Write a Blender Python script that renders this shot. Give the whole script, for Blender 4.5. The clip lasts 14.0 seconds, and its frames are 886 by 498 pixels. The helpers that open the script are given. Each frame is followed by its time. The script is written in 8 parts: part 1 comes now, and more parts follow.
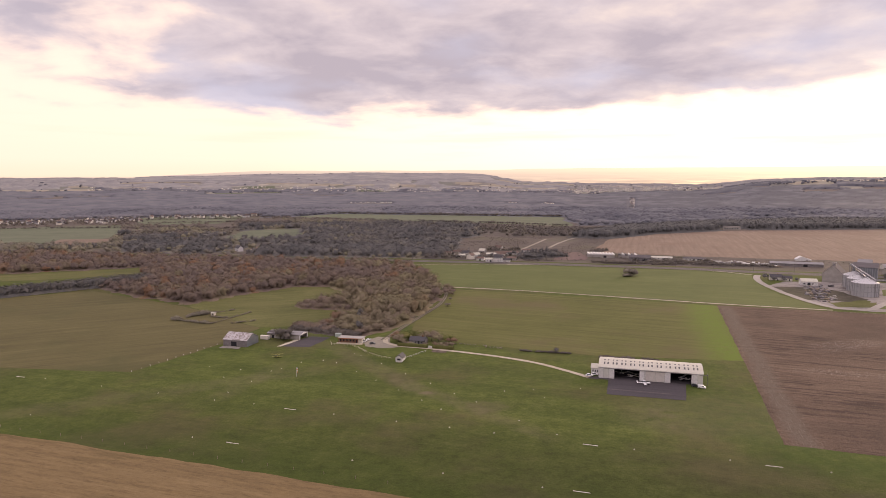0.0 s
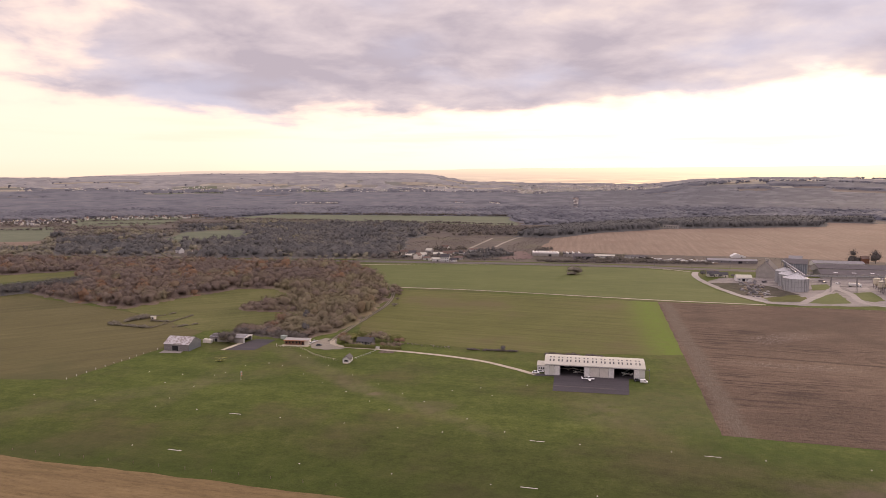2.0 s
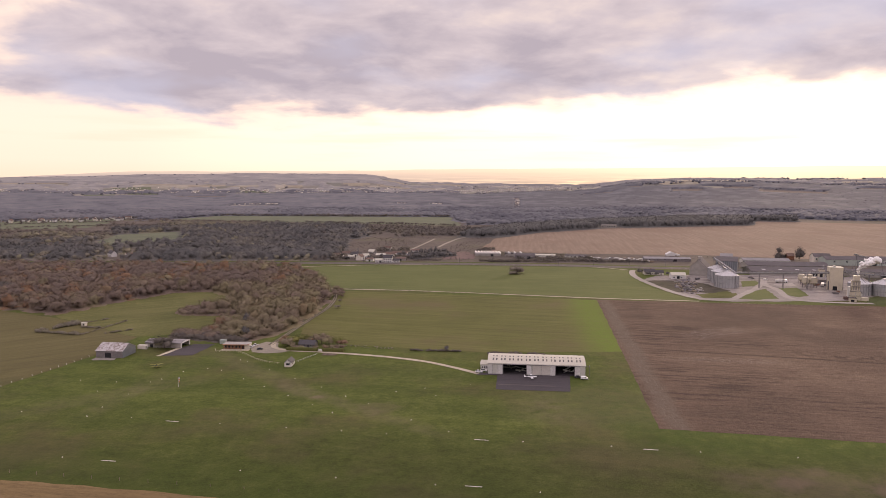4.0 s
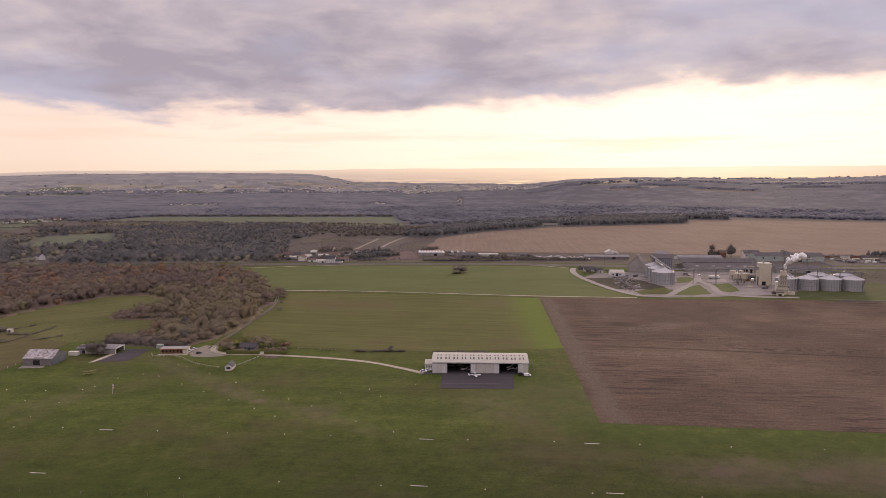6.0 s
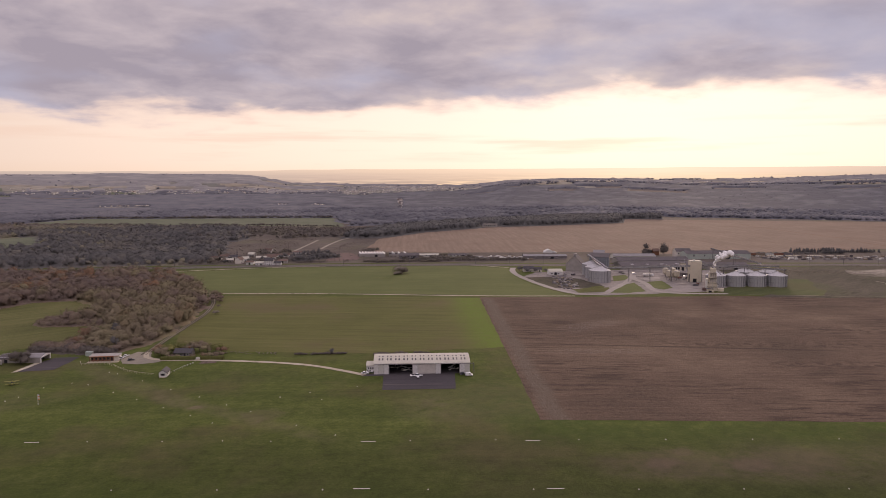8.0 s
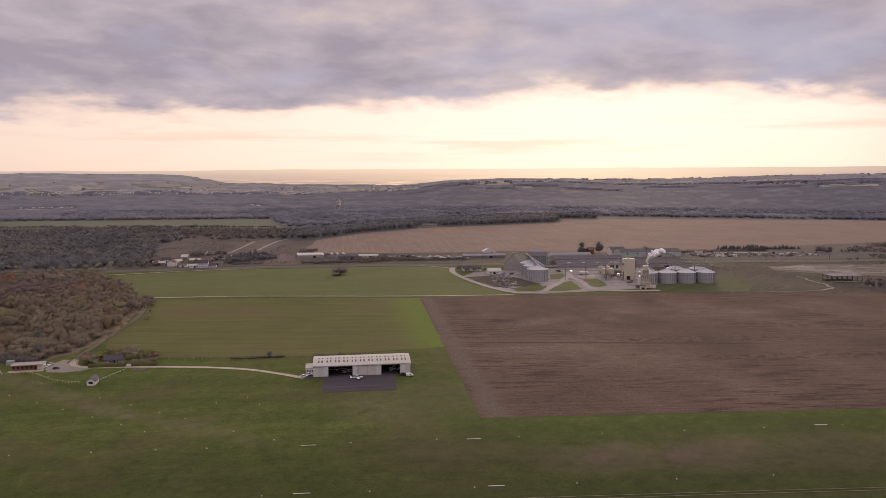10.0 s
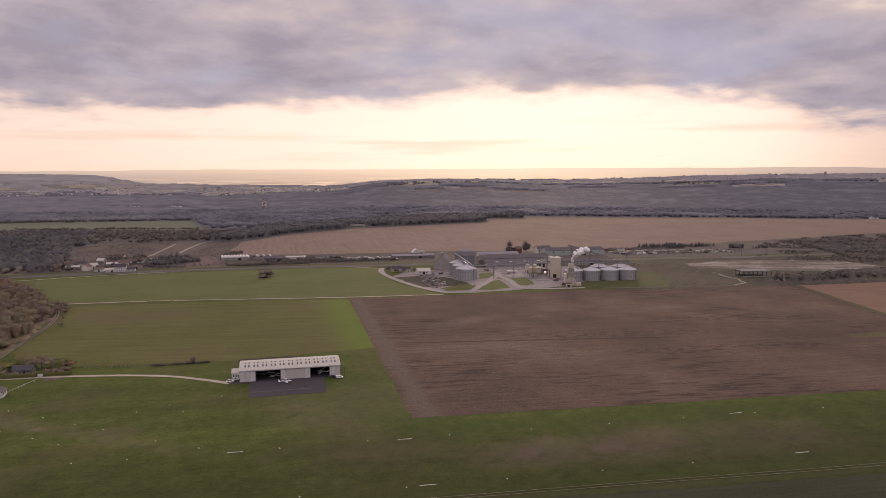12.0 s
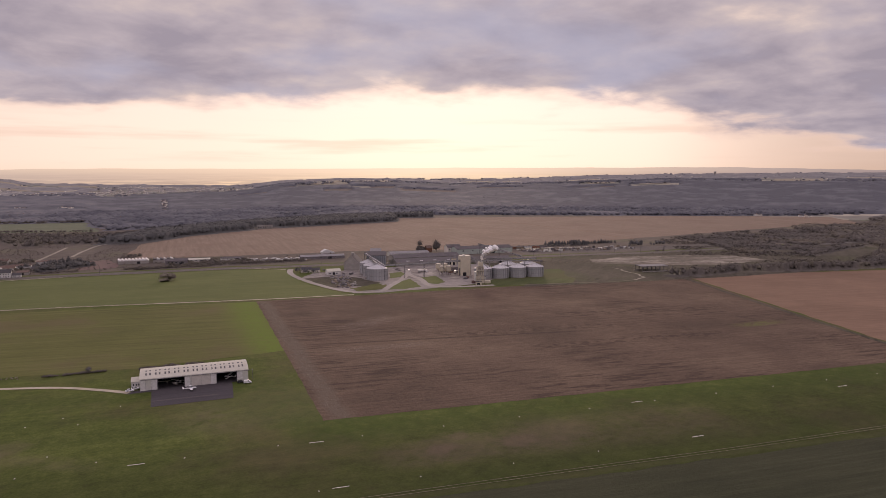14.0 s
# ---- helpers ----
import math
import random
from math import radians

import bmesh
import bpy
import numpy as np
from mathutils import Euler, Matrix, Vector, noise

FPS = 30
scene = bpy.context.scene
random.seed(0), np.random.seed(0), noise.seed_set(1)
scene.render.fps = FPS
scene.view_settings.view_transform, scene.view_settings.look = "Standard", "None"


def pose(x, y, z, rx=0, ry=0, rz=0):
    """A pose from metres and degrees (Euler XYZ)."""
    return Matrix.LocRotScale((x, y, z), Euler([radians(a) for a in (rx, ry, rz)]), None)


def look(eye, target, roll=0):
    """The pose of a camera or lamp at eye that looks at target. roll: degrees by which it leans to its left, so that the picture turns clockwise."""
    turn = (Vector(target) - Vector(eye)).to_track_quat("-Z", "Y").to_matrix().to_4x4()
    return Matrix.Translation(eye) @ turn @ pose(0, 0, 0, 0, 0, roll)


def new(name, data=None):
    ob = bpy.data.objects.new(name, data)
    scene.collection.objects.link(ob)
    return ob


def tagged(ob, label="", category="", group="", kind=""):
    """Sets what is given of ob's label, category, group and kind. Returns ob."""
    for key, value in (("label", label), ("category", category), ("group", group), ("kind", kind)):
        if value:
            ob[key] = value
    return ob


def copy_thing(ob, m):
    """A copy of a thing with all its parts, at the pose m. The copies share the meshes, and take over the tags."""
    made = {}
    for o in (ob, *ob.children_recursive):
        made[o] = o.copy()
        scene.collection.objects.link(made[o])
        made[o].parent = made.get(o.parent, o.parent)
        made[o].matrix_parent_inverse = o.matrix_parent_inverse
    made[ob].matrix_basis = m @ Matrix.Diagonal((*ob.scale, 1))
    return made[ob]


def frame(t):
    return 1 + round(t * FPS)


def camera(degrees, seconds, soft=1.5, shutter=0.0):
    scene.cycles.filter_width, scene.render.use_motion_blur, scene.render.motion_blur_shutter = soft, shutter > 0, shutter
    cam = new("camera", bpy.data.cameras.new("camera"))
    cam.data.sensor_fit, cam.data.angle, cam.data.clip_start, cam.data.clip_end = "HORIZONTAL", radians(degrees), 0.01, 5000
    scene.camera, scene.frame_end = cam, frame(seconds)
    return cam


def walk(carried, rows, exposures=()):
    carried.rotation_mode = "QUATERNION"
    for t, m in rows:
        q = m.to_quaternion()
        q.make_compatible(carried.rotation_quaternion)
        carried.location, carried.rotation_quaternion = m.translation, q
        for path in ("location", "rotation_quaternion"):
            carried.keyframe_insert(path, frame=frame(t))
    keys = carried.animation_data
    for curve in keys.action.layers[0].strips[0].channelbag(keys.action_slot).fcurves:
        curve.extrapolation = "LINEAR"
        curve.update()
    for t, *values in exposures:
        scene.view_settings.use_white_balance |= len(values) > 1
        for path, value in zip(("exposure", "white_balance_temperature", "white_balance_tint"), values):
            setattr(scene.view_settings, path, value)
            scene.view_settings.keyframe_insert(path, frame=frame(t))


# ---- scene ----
# Lens and path: a drone hovering at 115 m that turns slowly to its right.
EXPOSURES = [(0.0, 0.645, 7750, 20), (3.2, 0.61, 7750, 20), (6.0, 0.255, 7450, 21), (10.0, 0.10, 7400, 22), (14.0, 0.03, 7400, 23)]
cam = camera(65.14, 14.0, soft=0.5)
PATH = [
    (0.0, pose(-0.00, 0.00, 115.15, 83.991, 0, -0.001)),
    (0.5, pose(-0.02, 0.01, 115.13, 83.959, 0, -1.052)),
    (1.0, pose(-0.03, 0.01, 115.12, 83.987, 0, -2.147)),
    (1.5, pose(-0.04, 0.01, 115.10, 83.989, 0, -3.279)),
    (2.0, pose(-0.04, 0.01, 115.09, 83.987, 0, -4.419)),
    (2.5, pose(-0.04, 0.02, 115.08, 83.997, 0, -5.600)),
    (3.0, pose(-0.04, 0.02, 115.08, 84.018, 0, -6.814)),
    (5.5, pose(0.00, 0.01, 115.06, 84.026, 0, -12.655)),
    (6.0, pose(0.01, 0.00, 115.06, 84.018, 0, -13.856)),
    (6.5, pose(0.01, -0.00, 115.06, 84.041, 0, -15.083)),
    (7.0, pose(0.02, -0.00, 115.06, 84.044, 0, -16.329)),
    (7.5, pose(0.02, -0.01, 115.06, 84.060, 0, -17.554)),
    (10.0, pose(0.01, -0.03, 115.07, 84.095, 0, -23.796)),
    (10.5, pose(0.01, -0.03, 115.06, 84.097, 0, -25.149)),
    (11.0, pose(0.01, -0.03, 115.04, 84.120, 0, -26.644)),
    (11.5, pose(0.02, -0.02, 115.01, 84.128, 0, -28.144)),
    (12.0, pose(0.02, -0.01, 114.97, 84.123, 0, -29.674)),
    (12.5, pose(0.03, -0.01, 114.91, 84.133, 0, -31.411)),
    (13.0, pose(0.04, -0.00, 114.85, 84.125, 0, -33.339)),
    (13.5, pose(0.04, 0.01, 114.79, 84.097, 0, -35.211)),
    (14.0, pose(0.05, 0.02, 114.72, 84.090, 0, -37.095)),
]
walk(cam, PATH, exposures=EXPOSURES)

# ---- world, sun ----
SUN_AZ, SUN_EL = 37.0, 9.0          # degrees to the right of +y, degrees up


def build_world():
    w = bpy.data.worlds.new("evening_sky")
    scene.world = w
    w.use_nodes = True
    nt = w.node_tree
    nt.nodes.clear()
    N = Nodes(nt)
    d = N.vec("NORMALIZE", N.node("ShaderNodeTexCoord").outputs["Generated"])
    s = N.node("ShaderNodeSeparateXYZ")
    nt.links.new(d, s.inputs[0])
    x, y, z = s.outputs
    zc = N.math("MAXIMUM", z, 0.0)
    over = N.math("DIVIDE", 1.0, N.math("ADD", zc, 0.20))
    plane = N.combine(N.math("MULTIPLY", x, over), N.math("MULTIPLY", y, over), 0.0)
    big = N.noise(plane, 0.95, 4, 0.5, offset=(3.1, 8.7, 0.0), distort=0.15)
    fine = N.noise(plane, 3.1, 5, 0.54, offset=(1.3, 2.2, 4.0), distort=0.2)
    soft = N.noise(plane, 0.5, 3, 0.5, offset=(7.9, 0.4, 1.0))
    toward = N.math("ADD", N.math("MULTIPLY", x, math.sin(radians(SUN_AZ))), N.math("MULTIPLY", y, math.cos(radians(SUN_AZ))))
    left = N.math("ADD", N.math("MULTIPLY", x, -math.sin(radians(52))), N.math("MULTIPLY", y, math.cos(radians(52))))
    right = N.math("ADD", N.math("MULTIPLY", x, math.sin(radians(82))), N.math("MULTIPLY", y, math.cos(radians(82))))
    # clear sky: a cream glow that grows towards the sun and fades upward into a pale blue
    glow = N.ramp(z, [(0.0, (1.06, 0.90, 0.76)), (0.022, (1.10, 0.97, 0.86)), (0.06, (1.12, 1.0, 0.90)), (0.20, (1.0, 0.97, 0.94)), (0.6, (0.50, 0.56, 0.68))])
    near_sun = N.ramp(toward, [(0.30, (0.64, 0.64, 0.64)), (0.62, (0.67, 0.67, 0.67)), (0.85, (0.82, 0.81, 0.80)), (0.95, (0.90, 0.89, 0.88)), (1.0, (0.97, 0.96, 0.95))])
    clear = N.mix("MULTIPLY", 1.0, glow, near_sun)
    veil = N.clampmap(right, 0.87, 0.985, 0.0, 1.0, smooth=True)      # rain veil at the flank
    clear = N.mix("MULTIPLY", veil, clear, (0.66, 0.62, 0.62, 1))
    streak = N.noise(N.combine(N.math("MULTIPLY", x, 3.0), N.math("MULTIPLY", y, 3.0), N.math("MULTIPLY", z, 46.0)), 1.0, 4, 0.55, offset=(0.4, 2.0, 0.9))
    streak = N.math("MULTIPLY", N.clampmap(streak, 0.50, 0.70, 0.0, 0.55, smooth=True), N.clampmap(N.math("ABSOLUTE", N.math("SUBTRACT", z, 0.05)), 0.012, 0.04, 1.0, 0.0, smooth=True))
    clear = N.mix("MIX", streak, clear, (0.74, 0.60, 0.52, 1))
    sky = N.node("ShaderNodeTexSky")
    sky.sky_type, sky.sun_disc = "NISHITA", False
    sky.sun_elevation, sky.sun_rotation = radians(SUN_EL), radians(SUN_AZ)
    clear = N.mix("ADD", 0.002, clear, sky.outputs[0])
    # the cloud deck: a ragged lower edge about six degrees up, thinner away from the sun
    edge = N.math("ADD", N.clampmap(toward, 0.93, 1.0, 0.070, 0.110), N.clampmap(right, 0.86, 0.99, 0.0, -0.034))
    rise = N.clampmap(N.math("SUBTRACT", z, edge), -0.030, 0.05, -0.46, 0.66)
    thin = N.clampmap(left, 0.76, 0.97, 0.0, -0.42)
    cover = N.math("ADD", N.math("ADD", rise, thin), N.math("ADD", N.math("MULTIPLY", N.math("SUBTRACT", big, 0.5), 1.9), N.math("MULTIPLY", N.math("SUBTRACT", fine, 0.5), 0.86)))
    mask = N.clampmap(cover, -0.10, 0.38, 0.0, 1.0, smooth=True)
    thick = N.clampmap(N.math("ADD", N.math("MULTIPLY", cover, 0.5), N.math("ADD", N.math("MULTIPLY", soft, 0.9), N.math("MULTIPLY", fine, 1.0))), 0.66, 1.40, 0.0, 1.0)
    tone = N.ramp(thick, [(0.0, (0.72, 0.66, 0.62)), (0.25, (0.56, 0.53, 0.545)), (0.6, (0.43, 0.42, 0.485)), (1.0, (0.315, 0.312, 0.388))])
    tone = N.mix("MIX", N.clampmap(cover, 0.02, 0.42, 0.62, 0.0, smooth=True), tone, (0.92, 0.72, 0.60, 1))      # sunlit rim
    blue = N.clampmap(N.noise(plane, 1.2, 4, 0.5, offset=(5.5, 6.1, 9.0)), 0.47, 0.69, 0.0, 0.62, smooth=True)
    blue = N.math("ADD", blue, N.clampmap(left, 0.76, 0.95, 0.0, 0.18))
    tone = N.mix("MIX", N.math("MULTIPLY", blue, mask), tone, (0.38, 0.43, 0.585, 1))
    zenith = N.clampmap(z, 0.22, 0.75, 1.0, 2.1, smooth=True)      # an overcast sky is brightest overhead
    tone = N.mix("MULTIPLY", 1.0, tone, N.combine(zenith, zenith, zenith))
    col = N.mix("MIX", mask, clear, tone)
    below = N.clampmap(z, -0.02, 0.0, 0.25, 1.0)
    bg = N.node("ShaderNodeBackground")
    nt.links.new(N.mix("MULTIPLY", 1.0, col, N.combine(below, below, below)), bg.inputs[0])
    bg.inputs[1].default_value = 1.0
    out = N.node("ShaderNodeOutputWorld")
    nt.links.new(bg.outputs[0], out.inputs[0])


class Nodes:
    """Short names for node building."""

    def __init__(self, nt):
        self.nt = nt

    def node(self, kind):
        return self.nt.nodes.new(kind)

    def put(self, sock, v):
        if isinstance(v, bpy.types.NodeSocket):
            self.nt.links.new(v, sock)
        else:
            sock.default_value = v

    def math(self, op, a, b=0.0):
        n = self.node("ShaderNodeMath")
        n.operation = op
        self.put(n.inputs[0], a)
        self.put(n.inputs[1], b)
        return n.outputs[0]

    def vec(self, op, a, b=(0, 0, 0)):
        n = self.node("ShaderNodeVectorMath")
        n.operation = op
        self.put(n.inputs[0], a)
        self.put(n.inputs[1], b)
        return n.outputs["Value"] if op in ("DOT_PRODUCT", "LENGTH", "DISTANCE") else n.outputs[0]

    def combine(self, x, y, z):
        n = self.node("ShaderNodeCombineXYZ")
        for i, v in enumerate((x, y, z)):
            self.put(n.inputs[i], v)
        return n.outputs[0]

    def noise(self, v, scale, detail=4, rough=0.55, offset=None, distort=0.0, stretch=None):
        if offset or stretch:
            m = self.node("ShaderNodeMapping")
            self.put(m.inputs[0], v)
            m.inputs["Location"].default_value = offset or (0, 0, 0)
            m.inputs["Scale"].default_value = stretch or (1, 1, 1)
            v = m.outputs[0]
        n = self.node("ShaderNodeTexNoise")
        self.put(n.inputs["Vector"], v)
        n.inputs["Scale"].default_value, n.inputs["Detail"].default_value = scale, detail
        n.inputs["Roughness"].default_value, n.inputs["Distortion"].default_value = rough, distort
        return n.outputs[0]

    def ramp(self, f, stops):
        n = self.node("ShaderNodeValToRGB")
        self.put(n.inputs[0], f)
        e = n.color_ramp.elements
        while len(e) < len(stops):
            e.new(0.5)
        for i, (p, c) in enumerate(stops):
            e[i].position, e[i].color = p, (*c[:3], 1)
        return n.outputs[0]

    def mix(self, mode, f, a, b):
        n = self.node("ShaderNodeMix")
        n.data_type, n.blend_type = "RGBA", mode
        self.put(n.inputs[0], f)
        for sock, v in ((n.inputs[6], a), (n.inputs[7], b)):
            self.put(sock, v if isinstance(v, bpy.types.NodeSocket) or len(v) == 4 else (*v, 1))
        return n.outputs[2]

    def clampmap(self, v, a, b, c, d, smooth=False):
        n = self.node("ShaderNodeMapRange")
        n.interpolation_type = "SMOOTHSTEP" if smooth else "LINEAR"
        self.put(n.inputs[0], v)
        for i, q in enumerate((a, b, c, d)):
            n.inputs[i + 1].default_value = q
        return n.outputs[0]


build_world()
sun = new("sun", bpy.data.lights.new("sun", "SUN"))
sun.data.energy, sun.data.angle, sun.data.color = 1.0, radians(14), (1.0, 0.84, 0.64)
sun.matrix_world = look((0, 0, 300), (-math.sin(radians(SUN_AZ)) * 100, -math.cos(radians(SUN_AZ)) * 100, 300 - 100 * math.tan(radians(SUN_EL))))


# ---- materials ----
def material(name, build, rough=0.9, metal=0.0, spec=0.3):
    m = bpy.data.materials.new(name)
    m.use_nodes = True
    nt = m.node_tree
    b = nt.nodes["Principled BSDF"]
    b.inputs["Roughness"].default_value, b.inputs["Metallic"].default_value = rough, metal
    b.inputs["Specular IOR Level"].default_value = spec
    N = Nodes(nt)
    N.bsdf = b
    N.pos = N.node("ShaderNodeNewGeometry").outputs["Position"]
    N.obj = N.node("ShaderNodeTexCoord").outputs["Object"]
    N.put(b.inputs["Base Color"], build(N))
    return m


def bump(N, height, strength, distance):
    n = N.node("ShaderNodeBump")
    n.inputs["Strength"].default_value, n.inputs["Distance"].default_value = strength, distance
    N.put(n.inputs["Height"], height)
    N.nt.links.new(n.outputs[0], N.bsdf.inputs["Normal"])


def plain(name, color, rough=0.7, metal=0.0, vary=0.18, scale=1.2, spec=0.3):
    """Paint, metal or cloth with soiling at two scales."""
    def build(N):
        a = N.noise(N.obj, scale, 5, 0.6)
        b = N.noise(N.obj, scale * 7, 3, 0.6)
        f = N.math("ADD", N.math("MULTIPLY", a, 0.7), N.math("MULTIPLY", b, 0.3))
        lo = tuple(c * (1 - vary) for c in color)
        hi = tuple(min(1, c * (1 + vary)) for c in color)
        return N.ramp(f, [(0.3, lo), (0.7, hi)])
    return material(name, build, rough, metal, spec)


def line_coords(N, angle):
    """Distances along and across a direction on the plan."""
    u = (math.cos(radians(angle)), math.sin(radians(angle)), 0)
    v = (-u[1], u[0], 0)
    return N.vec("DOT_PRODUCT", N.pos, u), N.vec("DOT_PRODUCT", N.pos, v)


def band(N, across, centre, half, soft):
    """1 within half of the line, fading over soft."""
    d = N.math("ABSOLUTE", N.math("SUBTRACT", across, centre))
    return N.clampmap(d, half, half + soft, 1.0, 0.0, smooth=True)


def segment(N, a, b, half, soft, wander=6.0):
    """1 along a worn way from a to b on the plan."""
    ang = math.degrees(math.atan2(b[1] - a[1], b[0] - a[0]))
    al, ac = line_coords(N, ang)
    u = Vector((math.cos(radians(ang)), math.sin(radians(ang))))
    v = Vector((-u.y, u.x))
    wob = N.math("MULTIPLY", N.math("SUBTRACT", N.noise(N.pos, 0.02, 2), 0.5), wander)
    c = v.dot(Vector(a))
    m = band(N, N.math("ADD", ac, wob), c, half, soft)
    a0, a1 = u.dot(Vector(a)), u.dot(Vector(b))
    return N.math("MULTIPLY", m, band(N, al, (a0 + a1) / 2, (a1 - a0) / 2 - 12, 30))


def grass_airfield(N):
    big = N.noise(N.pos, 0.012, 4, 0.6)
    mid = N.noise(N.pos, 0.06, 5, 0.62)
    fine = N.noise(N.pos, 0.9, 6, 0.7)
    tuft = N.noise(N.pos, 0.32, 5, 0.7, offset=(9, 4, 0))
    f = N.math("ADD", N.math("MULTIPLY", mid, 0.3), N.math("ADD", N.math("MULTIPLY", fine, 0.4), N.math("MULTIPLY", tuft, 0.3)))
    col = N.ramp(f, [(0.38, (0.044, 0.060, 0.013)), (0.5, (0.072, 0.0915, 0.020)), (0.62, (0.106, 0.121, 0.035))])
    dry = N.clampmap(big, 0.46, 0.66, 0.0, 0.7, smooth=True)
    col = N.mix("MIX", dry, col, (0.094, 0.080, 0.038, 1))
    # mown bands along the runway
    al, ac = line_coords(N, -18.3)
    wide = N.noise(N.combine(N.math("MULTIPLY", al, 0.004), N.math("MULTIPLY", ac, 0.05), 0.0), 1.0, 4, 0.6)
    col = N.mix("MULTIPLY", 0.5, col, N.ramp(wide, [(0.32, (0.74, 0.78, 0.74)), (0.68, (1.22, 1.18, 1.12))]))
    streak = N.noise(N.combine(N.math("MULTIPLY", al, 0.02), N.math("MULTIPLY", ac, 0.35), 7.0), 1.0, 5, 0.7)
    col = N.mix("MULTIPLY", 0.28, col, N.ramp(streak, [(0.36, (0.70, 0.74, 0.70)), (0.5, (1.0, 1.0, 1.0)), (0.68, (1.22, 1.16, 1.10))]))
    # ways worn pale by wheels
    spots = N.clampmap(N.noise(N.pos, 0.13, 5, 0.7), 0.36, 0.66, 0.2, 1.0)
    for a, b, h, s, k in (((-80, 470), (-14, 366), 3.0, 8, 0.45), ((-24, 381), (44, 301), 2.0, 7, 0.45), ((-230, 318), (-80, 402), 4, 10, 0.35), ((-118, 350), (-95, 430), 2, 8, 0.3),
                          ((100, 340), (175, 305), 14, 30, 0.65), ((150, 232), (222, 205), 5, 14, 0.75), ((205, 218), (300, 180), 10, 22, 0.6), ((100, 212), (420, 92), 0.8, 2.5, 0.6), ((100, 206), (420, 86), 0.4, 1.2, 0.5)):
        col = N.mix("MIX", N.math("MULTIPLY", N.math("MULTIPLY", segment(N, a, b, h, s), spots), k), col, (0.142, 0.120, 0.068, 1))
    # bare rings and scars beside the runway
    for c, r, k in (((171, 227), 5, 0.85), ((178, 226), 15, 0.35), ((204, 214), 7, 0.8), ((225, 212), 14, 0.4), ((186, 234), 4, 0.5), ((-9, 360), 3, 0.7), ((22, 338), 9, 0.3)):
        d = N.vec("LENGTH", N.vec("MULTIPLY", N.vec("SUBTRACT", N.pos, (*c, 0)), (0.75, 1.0, 0)))
        d = N.math("ADD", d, N.math("MULTIPLY", N.math("SUBTRACT", N.noise(N.pos, 0.25, 4, 0.6), 0.5), r * 1.2))
        col = N.mix("MIX", N.math("MULTIPLY", N.clampmap(d, r * 0.5, r * 1.25, 1.0, 0.0, smooth=True), k), col, (0.150, 0.118, 0.074, 1))
    # lush strips beside the ploughed field and along the runway
    for a, b, h, s, k in (((128, 400), (152, 262), 10, 26, 0.75), ((140, 278), (540, 132), 6, 22, 0.75), ((60, 215), (430, 95), 9, 26, 0.55), ((-320, 330), (60, 228), 10, 30, 0.45)):
        col = N.mix("MIX", N.math("MULTIPLY", N.math("MULTIPLY", segment(N, a, b, h, s), spots), k), col, (0.047, 0.074, 0.013, 1))
    # grass outside the runway darkened for the lens falloff towards the corner
    outer = N.math("MULTIPLY", N.clampmap(al, -330, 120, 0.30, 1.0, smooth=True), N.clampmap(N.math("ADD", ac, N.math("MULTIPLY", N.noise(N.pos, 0.03, 3), 40.0)), 275, 345, 1.0, 0.0, smooth=True))
    col = N.mix("MULTIPLY", N.math("MULTIPLY", outer, 0.9), col, (0.58, 0.56, 0.60, 1))
    mottle = N.noise(N.pos, 0.16, 6, 0.75, offset=(2, 8, 0))
    col = N.mix("MULTIPLY", 0.5, col, N.ramp(mottle, [(0.34, (0.72, 0.72, 0.72)), (0.5, (1.0, 1.0, 1.0)), (0.66, (1.26, 1.22, 1.16))]))
    bump(N, fine, 0.6, 0.25)
    return col


